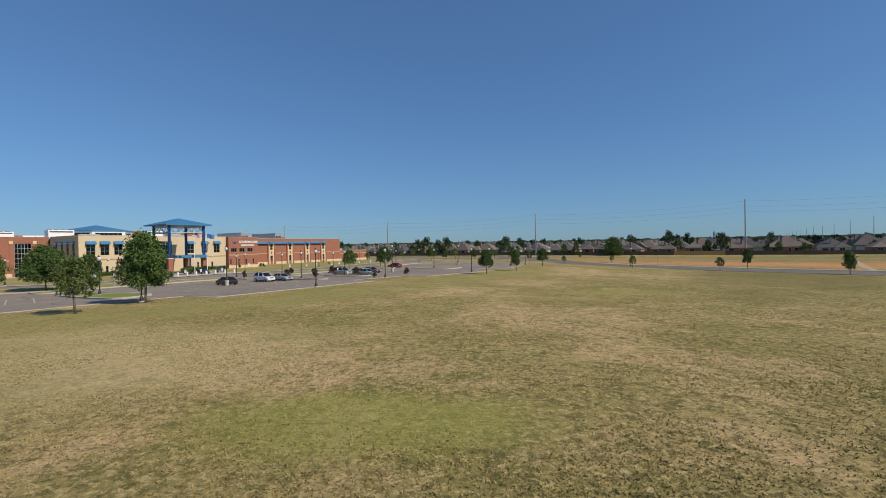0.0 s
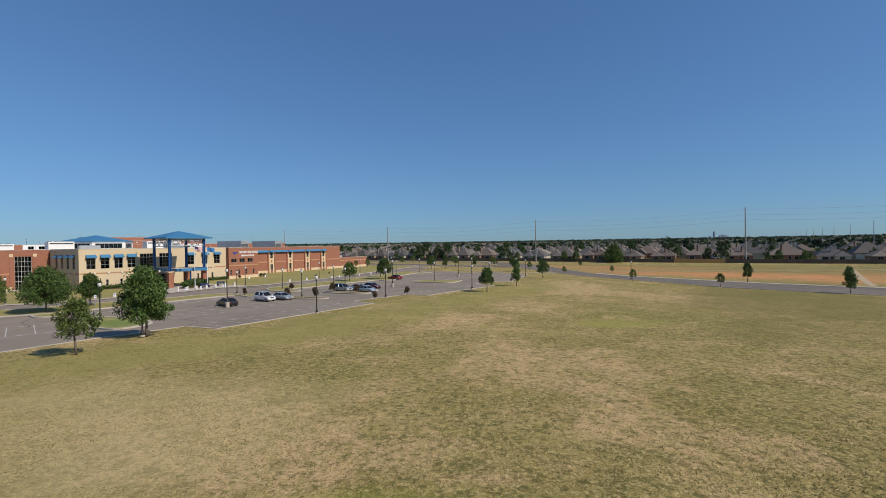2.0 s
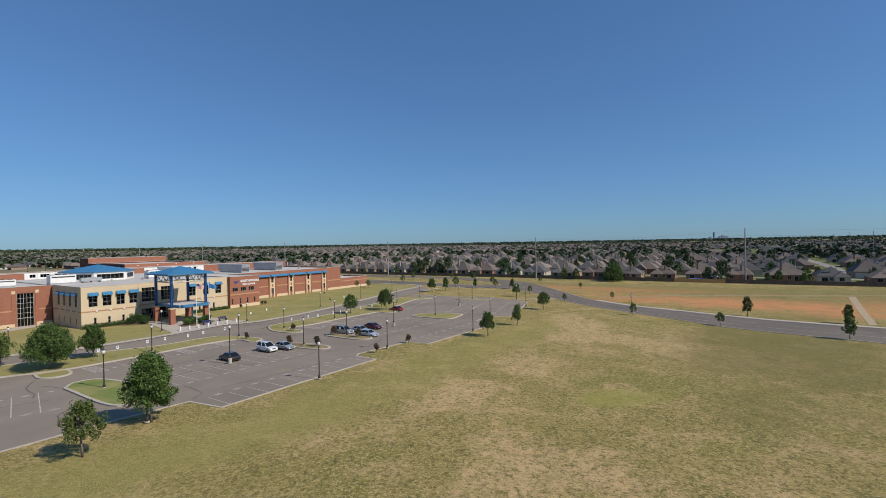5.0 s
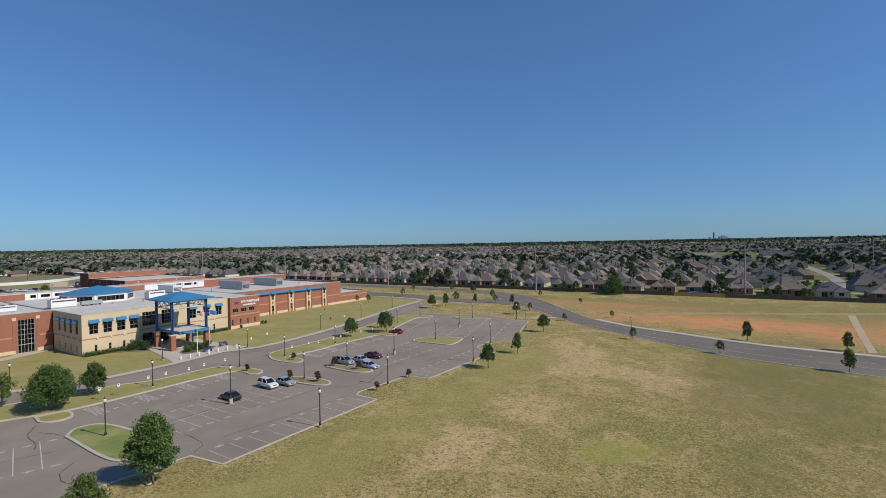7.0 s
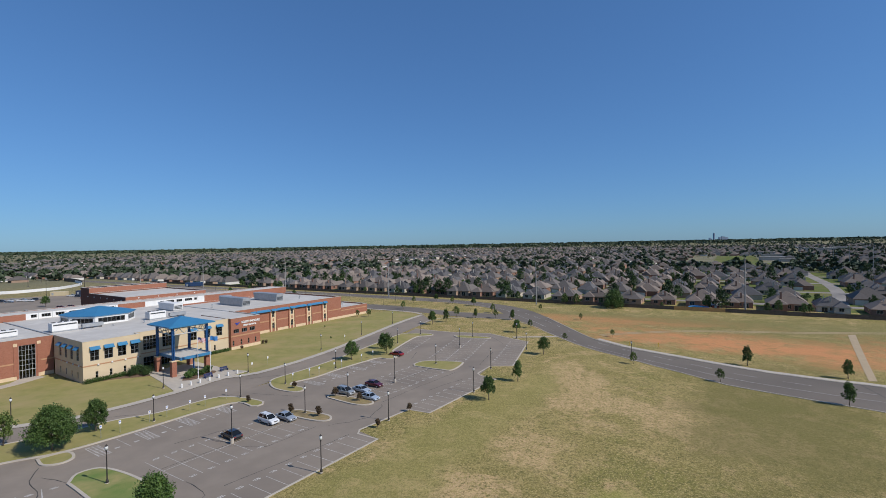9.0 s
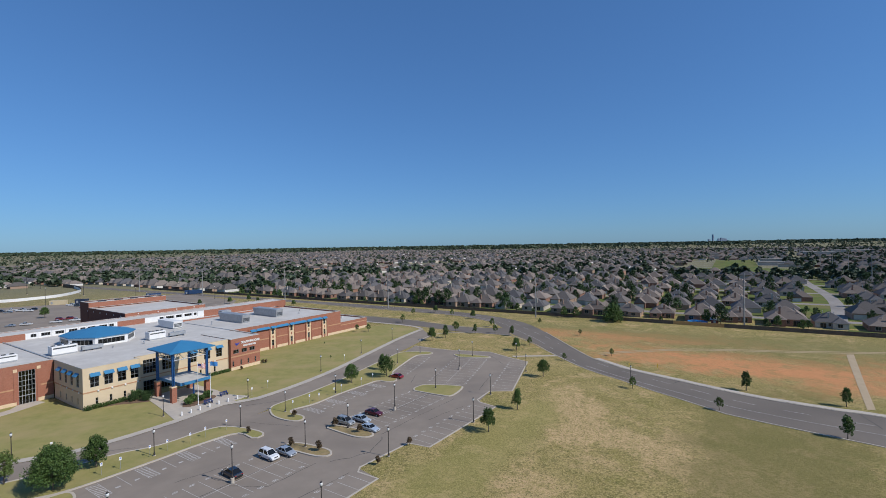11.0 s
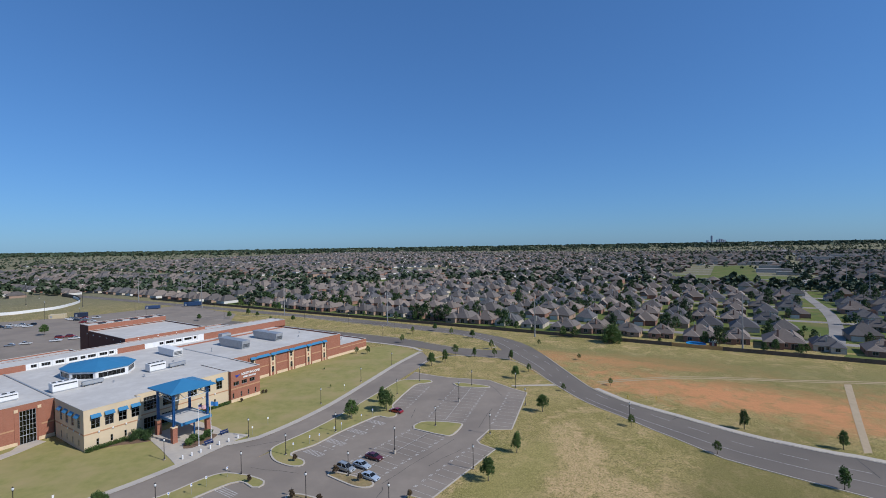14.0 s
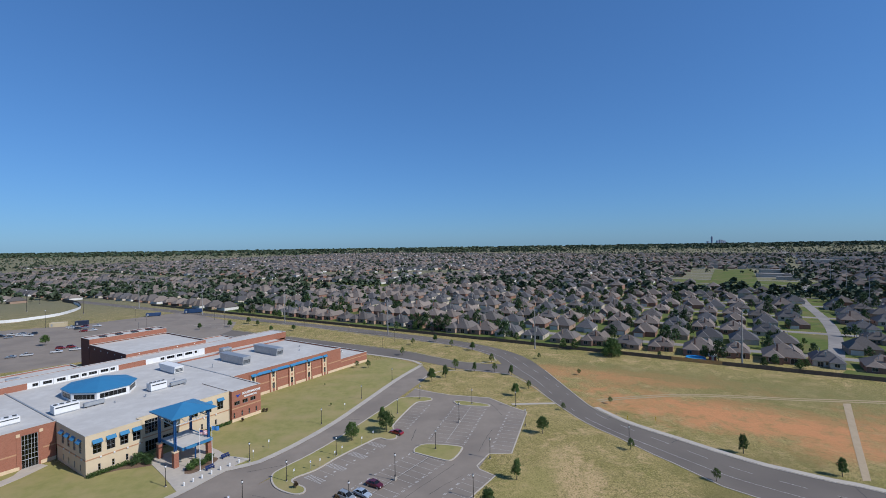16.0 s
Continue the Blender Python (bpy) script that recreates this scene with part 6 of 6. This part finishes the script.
# yard trees
yard_a = tree(8.0, 3.4, 1.6, LEAF_DARK, 41, label="dark green garden tree among the houses", clumps=34, per=34, leaf=0.34)
yard_b = tree(6.0, 2.4, 1.4, LEAF, 42, label="green garden tree among the houses", clumps=30, per=30, leaf=0.3)
big_round = tree(8.6, 6.0, 0.5, LEAF, 43, label="very broad dense green tree beside the boundary fence", clumps=110, per=60, leaf=0.3)
put_tree(big_round, 87.2, 236.5)
put_tree(yard_a, -4, 312, 0, 0, 1.25)
put_tree(yard_b, 66, 252)
yr = random.Random(77)
for x, y, sc in ((-12, 315, 1.2), (2, 308, 1.15), (-18, 322, 1.05), (38, 282, 1.1), (148, 210, 0.8), (110, 232, 0.5), (72, 250, 1.0), (160, 204, 0.85), (165, 207, 0.7), (44, 274, 0.9)):
    copy_thing(yard_a if sc > 1 else yard_b, pose(x, y, gz(x, y), 0, 0, yr.uniform(0, 360)) @ Matrix.Diagonal((sc, sc, sc, 1)))
count = 0
while count < 300:
    s, d = yr.uniform(-430, 240), yr.uniform(4, 300)
    x, y = estate(s, d)
    k = d % 72
    if abs(x) > 1.06 * y + 20 or not (2 < k < 8 or 26 < k < 34 or 43 < k < 50 or 68 < k) or abs(s - cross_street(d)) < 8:
        continue
    sc = yr.uniform(0.55, 1.1)
    copy_thing(yr.choice((yard_a, yard_b)), pose(x, y, gz(x, y), 0, 0, yr.uniform(0, 360)) @ Matrix.Diagonal((sc, sc, sc * yr.uniform(0.85, 1.15), 1)))
    count += 1

# the far estate: joined houses and woods
fr = random.Random(88)
verts, faces, mats_i = [], [], []


def far_house(x, y, turn, w, d, h, p, mi, two):
    k = len(verts)
    c, s = math.cos(turn), math.sin(turn)
    z = gz(x, y)
    o = 0.5
    pale = int(x * 7 + y * 13) % 9 < (3 if x < 0.2 * y else 1)
    for (px, py, pz) in ((-w, -d, -0.5), (w, -d, -0.5), (w, d, -0.5), (-w, d, -0.5), (-w, -d, h), (w, -d, h), (w, d, h), (-w, d, h),
                         (-w - o, -d - o, h), (w + o, -d - o, h), (w + o, d + o, h), (-w - o, d + o, h), (0, -d + w * 0.8, h + w * p), (0, d - w * 0.8, h + w * p)):
        verts.append((x + c * px - s * py, y + s * px + c * py, z + pz))
    for f in ((0, 1, 5, 4), (1, 2, 6, 5), (2, 3, 7, 6), (3, 0, 4, 7)):
        faces.append(tuple(k + i for i in f)), mats_i.append(8 if pale else 4 + mi)
    for f in ((8, 9, 12), (9, 10, 13, 12), (10, 11, 13), (11, 8, 12, 13)):
        faces.append(tuple(k + i for i in f)), mats_i.append(mi)
    if two:
        ww = w * 0.6
        k = len(verts)
        ox = w * fr.choice((-0.4, 0.4))
        for (px, py, pz) in ((ox - ww, -d - 3, h), (ox + ww, -d - 3, h), (ox + ww, 0, h), (ox - ww, 0, h), (ox, -d - 3 + ww, h + ww * p * 1.1), (ox, 0, h + ww * p * 1.1)):
            verts.append((x + c * px - s * py, y + s * px + c * py, z + pz + 0.05))
        for f in ((0, 1, 4), (1, 2, 5, 4), (2, 3, 5), (3, 0, 4, 5)):
            faces.append(tuple(k + i for i in f)), mats_i.append(mi)


def in_view(x, y, margin=30):
    return y > 0 and abs(x) < 1.04 * y + margin


park_zone = lambda x, y: (abs((x - 470) * 0.82 - (y - 745) * 0.57) < 70 and abs((x - 470) * 0.57 + (y - 745) * 0.82) < 210) or (-260 < x < 60 and 880 < y < 1040 and fr.random() < 0.85)
for k in range(4, 26):
    for o in (17, 60):
        d = 72 * k + o
        s = -1900.0
        while s < 1900:
            x, y = estate(s, d)
            step = fr.uniform(16.5, 19.5)
            if in_view(x, y) and abs(s - cross_street(d)) > 12 and not park_zone(x, y) and fr.random() > (0.05 if d < 800 else 0.22):
                w = fr.uniform(5.5, 6.8)
                far_house(x + fr.uniform(-2, 2), y + fr.uniform(-2, 2), radians(ang) + (0 if o == 17 else math.pi) + fr.uniform(-0.08, 0.08), w, w * fr.uniform(1.0, 1.25), 2.8 if fr.random() < 0.85 else 5.4, fr.uniform(0.55, 0.75), fr.randrange(4), d < 700)
            s += step
# houses west of the first rows, beyond the sports ground
for k in range(0, 3):
    for o in (17, 60):
        d = 72 * k + o
        s = -1500.0
        while s < -440:
            x, y = estate(s, d)
            if in_view(x, y):
                w = fr.uniform(5.4, 6.8)
                far_house(x, y, radians(ang) + fr.uniform(-0.08, 0.08), w, w * 1.2, 2.8, fr.uniform(0.6, 0.9), fr.randrange(4), True)
            s += fr.uniform(17, 20)
for k in range(-14, 0):
    for o in (17, 60):
        d = 72 * k + o
        s = -2100.0
        while s < -560:
            x, y = estate(s, d)
            if in_view(x, y) and math.hypot(x, y) > 690 and fr.random() > 0.1:
                w = fr.uniform(5.5, 6.8)
                far_house(x, y, radians(ang) + fr.uniform(-0.08, 0.08), w, w * 1.2, 2.8, fr.uniform(0.55, 0.75), fr.randrange(4), math.hypot(x, y) < 1000)
            s += fr.uniform(17, 20)
me = bpy.data.meshes.new("estate_houses")
me.from_pydata(verts, [], faces)
for m in SHINGLE + HOUSE_BRICK + [SIDING]:
    me.materials.append(m)
me.polygons.foreach_set("material_index", mats_i)
tagged(new("estate_houses", me), "hundreds of hipped shingle roofs of the far estate", "houses", kind="stuff")

verts, faces = [], []


def far_tree(x, y, h, w, n, r):
    z = gz(x, y)
    for _ in range(n):
        a, e = r.uniform(0, 6.28), r.uniform(-0.5, 1.5)
        q = r.uniform(0.5, 1.0)
        c = Vector((x + w * q * math.cos(a) * math.cos(e), y + w * q * math.sin(a) * math.cos(e), z + h * 0.5 + h * 0.45 * q * math.sin(e)))
        s = w * r.uniform(0.35, 0.6)
        t = Vector((r.gauss(0, 1), r.gauss(0, 1), r.gauss(0, 0.6))).normalized()
        b = t.cross(Vector((r.gauss(0, 1), r.gauss(0, 1), r.gauss(0, 1)))).normalized()
        k = len(verts)
        verts.extend(((c - t * s)[:], (c + b * s * 0.8)[:], (c + t * s)[:], (c - b * s * 0.8)[:]))
        faces.append((k, k + 1, k + 2, k + 3))


tr_ = random.Random(99)
for _ in range(21000):
    y = 240 + 4500 * tr_.random() ** 1.7
    x = tr_.uniform(-1, 1) * (1.04 * y + 30)
    rel = Vector((x, y)) - F1
    d = rel.dot(FN)
    if d < 290 and not (d > 8 and rel.dot(FE) < -430) and math.hypot(x, y) < 690:
        continue
    dense = noise.noise(Vector((x * 0.004, y * 0.004, 1.0)))
    if dense < -0.12 and tr_.random() < 0.6 or (d < 1500 and not (d % 72 < 9 or 27 < d % 72 < 34 or 43 < d % 72 < 51 or d % 72 > 68) and tr_.random() < 0.75):
        continue
    if park_zone(x, y) and tr_.random() < 0.9:
        continue
    h = tr_.uniform(5, 11)
    far_tree(x, y, h, h * tr_.uniform(0.38, 0.58), 34 if y < 700 else 20 if y < 1600 else 12, tr_)
for _ in range(2600):
    y = tr_.uniform(2600, 4800)
    x = tr_.uniform(-1, 1) * 1.05 * y
    h = tr_.uniform(6, 9)
    far_tree(x, y, h, h * tr_.uniform(1.5, 3.0), 10, tr_)
me = bpy.data.meshes.new("estate_trees")
me.from_pydata(verts, [], faces)
me.materials.append(LEAF_FAR)
tagged(new("estate_trees", me), "scattered dark green trees of the far estate and woods", "trees", kind="stuff")

# pool, shed
pool = thing("swimming_pool", "round blue above-ground swimming pool in a back yard", "swimming pool", pose(125.2, 226.0, 0))
bm = bmesh.new()
lathe(bm, [(4.4, 0), (4.45, 1.2), (4.3, 1.22), (4.25, 1.0)], 28)
part("pool_wall", bm, plain("pool_blue", (0.03, 0.22, 0.55), 0.4), pool)
bm = bmesh.new()
lathe(bm, [(4.26, 1.02), (4.2, 1.06)], 28)
part("water", bm, plain("pool_water", (0.05, 0.35, 0.65), 0.06), pool)
shed = thing("garden_shed", "small red garden shed with a white roof", "shed", pose(132.6, 224.2, 0, 0, 0, ang))
bm = bmesh.new()
box(bm, -1.6, 1.6, -1.3, 1.3, 0, 2.1)
part("wall", bm, plain("shed_red", (0.30, 0.08, 0.06), 0.8), shed)
bm = bmesh.new()
hip(bm, -1.6, 1.6, -1.3, 1.3, 2.1, 0.7, 0.2, True)
part("roof", bm, WHITE_METAL, shed)
bm = bmesh.new()
box(bm, -0.5, 0.5, -1.34, -1.3, 0.05, 1.9)
part("door", bm, TRIMW, shed)


# ---- power line ----
def power_pole(x, y, h):
    ob = thing("power_pole", "tall slender grey steel power pole behind the fence", "power pole", pose(x, y, gz(x, y), 0, 0, ang), "power poles")
    bm = bmesh.new()
    tube(bm, (0, 0, 0), (0, 0, h), 0.38, 0.2, 10)
    part("pole", bm, POLE, ob)
    for k, z in enumerate((h - 1.2, h - 3.6, h - 6.0)):
        bm = bmesh.new()
        s = 1 if k % 2 else -1
        tube(bm, (0, 0, z), (0, s * 1.1, z + 0.25), 0.07, 0.05, 6)
        part("insulator", bm, GREY_METAL, ob)
    return h


line_poles = [(-300, 452, 24), (-212, 403, 24), (-122, 352, 24), (-36.5, 300, 22.6), (50.8, 253.6, 23.4), (140.2, 213.6, 25.7), (226, 160, 27), (318, 106, 27)]
for x, y, h in line_poles:
    power_pole(x, y, h)
bm = bmesh.new()
for (x0, y0, h0), (x1, y1, h1) in zip(line_poles, line_poles[1:]):
    for k, dz in enumerate((1.0, 3.4, 5.8)):
        s = 1 if k % 2 else -1
        off = Vector((FN.x, FN.y, 0)) * s * 1.1
        a, b = Vector((x0, y0, h0 - dz)) + off, Vector((x1, y1, h1 - dz)) + off
        pts = [a.lerp(b, i / 10) - Vector((0, 0, 1.6 * (1 - (i / 5 - 1) ** 2))) for i in range(11)]
        for p, q in zip(pts, pts[1:]):
            tube(bm, p, q, 0.022, n=3, cap=False)
tagged(part("power_line", bm, POLE), "thin slack cables strung between the poles", "cable")
for k in range(11):
    x, y = 380 + 63 * k, 406 + 94.8 * k
    power_pole(x, y, 26)

# ---- sports ground and rear car park ----
bm = bmesh.new()
prism(bm, [(-205, 225), (-170, 262), (-152, 305), (-150, 322), (-163, 360), (-238, 420), (-258, 396), (-284, 358), (-330, 334), (-300, 250), (-240, 205)], -0.2, 0.05)
tagged(part("rear_car_park", bm, ASPHALT), "large grey asphalt car park behind the school", "car park", kind="structure")
wall_line = resample([(-420, 345), (-360, 371), (-348, 390), (-345, 414), (-364, 460), (-403, 500)], 40)
bm = bmesh.new()
rail_bar(bm, wall_line, 0.1, 0, 2.4)
tagged(part("outfield_wall", bm, WHITE_METAL), "curved white outfield wall of a ball field", "wall")
bm = bmesh.new()
rail_bar(bm, resample([(-366, 463), (-385, 484), (-403, 500), (-430, 518)], 20), 0.15, 0, 3.6)
tagged(part("batting_screen", bm, BRONZE), "dark windscreen fence of the ball field", "fence")
for x, y, w, d, h, c, lab in ((-252, 398, 11, 2.6, 3.0, (0.03, 0.06, 0.14), "dark blue parked trailer on the rear car park"), (-226, 414, 14, 2.8, 3.8, (0.02, 0.05, 0.12), "dark blue parked trailer on the rear car park"), (-296, 352, 10, 5, 3.2, (0.55, 0.45, 0.28), "low tan shed beside the ball field"), (-282, 357, 8, 4, 3.4, (0.02, 0.03, 0.06), "low dark shed beside the ball field")):
    ob = thing("trailer" if "trailer" in lab else "field_shed", lab, "trailer" if "trailer" in lab else "shed", pose(x, y, 0.05, 0, 0, 20))
    bm = bmesh.new()
    box(bm, -w / 2, w / 2, -d / 2, d / 2, 0.5 if "trailer" in lab else 0, h)
    part("body", bevelled(bm, 0.08), plain("body_colour", c, 0.6), ob)
    bm = bmesh.new()
    box(bm, -w / 2 + 1, -w / 2 + 2.2, -d / 2 - 0.03, -d / 2, 0.6, 2.4)
    part("door", bm, GREY_METAL, ob)
    if "trailer" in lab:
        bm = bmesh.new()
        for xx in (-w / 3, w / 3):
            tube(bm, (xx, -d / 2 + 0.1, 0.45), (xx, d / 2 - 0.1, 0.45), 0.45, n=12)
        part("wheel", bm, TYRE, ob)
rear = [car("white pickup parked on the rear car park", (0.6, 0.6, 0.6), "pickup", 0.0), car("silver car parked on the rear car park", (0.35, 0.38, 0.42), "sedan", 0.5), car("red car parked on the rear car park", (0.25, 0.02, 0.02), "suv", 0.2), car("dark car parked on the rear car park", (0.03, 0.04, 0.06), "suv", 0.3)]
cr = random.Random(12)
first = [True] * 4
for x, y, i in ((-300, 318, 0), (-296, 322, 1), (-291, 315, 0), (-287, 320, 3), (-302, 312, 3), (-284, 313, 0), (-293, 308, 1), (-281, 345, 0), (-276, 341, 0), (-272, 347, 2), (-268, 343, 1), (-264, 349, 0), (-270, 338, 3), (-258, 328, 2), (-254, 331, 0), (-228, 272, 2), (-224, 275, 2), (-216, 268, 0), (-222, 262, 0), (-233, 255, 0), (-238, 251, 1)):
    m = pose(x, y, 0.06, 0, 0, 20 + cr.uniform(-4, 4) + 180 * cr.randrange(2))
    if first[i]:
        rear[i].matrix_basis, first[i] = m, False
    else:
        copy_thing(rear[i], m)
for x, y, sc in ((-246, 282, 1.3), (-222, 286, 0.9), (-196, 290, 0.8), (-158, 338, 1.0), (-150, 352, 1.0), (-139, 342, 0.8), (-176, 330, 0.9), (-120, 318, 0.8), (-105, 320, 0.8), (-186, 420, 1.0)):
    copy_thing(oak, pose(x, y, 0, 0, 0, x) @ Matrix.Diagonal((sc, sc, sc, 1)))
tall = lamp_post(10.0)
place(tall, [(-262, 330, 0, 1.0, 0.05), (-300, 345, 0, 1.3, 0.05), (-214, 330, 0, 1.0, 0.05), (-186, 372, 0, 1.0, 0.05), (-165, 345, 0, 1.0, 0.05), (-200, 300, 0, 1.0, 0.05), (-250, 372, 0, 1.0, 0.05), (-152, 385, 0, 0.8, 0), (-100, 330, 0, 0.7, 0), (-62, 300, 0, 0.7, 0), (-30, 280, 0, 0.7, 0), (-35, 262, 0, 0.6, 0), (-330, 420, 0, 2.0, 0), (-400, 440, 0, 2.0, 0), (-440, 500, 0, 2.0, 0)])

# far flat-roofed school and the city on the horizon
for x, y, w, d, h in ((520, 718, 44, 18, 5), (580, 800, 42, 20, 6), (655, 930, 56, 22, 6), (505, 662, 34, 10, 4), (900, 1100, 60, 50, 8), (1050, 1180, 80, 40, 8)):
    ob = thing("flat_roofed_building", "low pale flat-roofed building beyond the houses", "building", pose(x, y, gz(x, y), 0, 0, ang))
    bm = bmesh.new()
    box(bm, -w / 2, w / 2, -d / 2, d / 2, -1, h)
    part("wall", bm, HOUSE_BRICK[3], ob)
    bm = bmesh.new()
    box(bm, -w / 2 - 0.3, w / 2 + 0.3, -d / 2 - 0.3, d / 2 + 0.3, h, h + 0.6)
    part("roof", bm, STREET, ob)
# distance haze put into the towers' blue-grey colour
HAZE = mat("hazy_tower", (0.30, 0.36, 0.44), None, 0.01, 0.9)
for x, w, h in ((0, 10, 74), (60, 20, 34), (85, 15, 42), (105, 14, 38), (-40, 18, 28), (128, 20, 32)):
    bm = bmesh.new()
    X, Y = 2740 + x, 4640
    box(bm, X - w / 2, X + w / 2, Y, Y + 20, 0, gz(X, Y) + h)
    box(bm, X - w / 4, X + w / 4, Y + 4, Y + 14, gz(X, Y) + h, gz(X, Y) + h * 1.06)
    tagged(part("city_tower", bm, HAZE), "hazy distant city tower on the horizon", "tower", "city skyline")
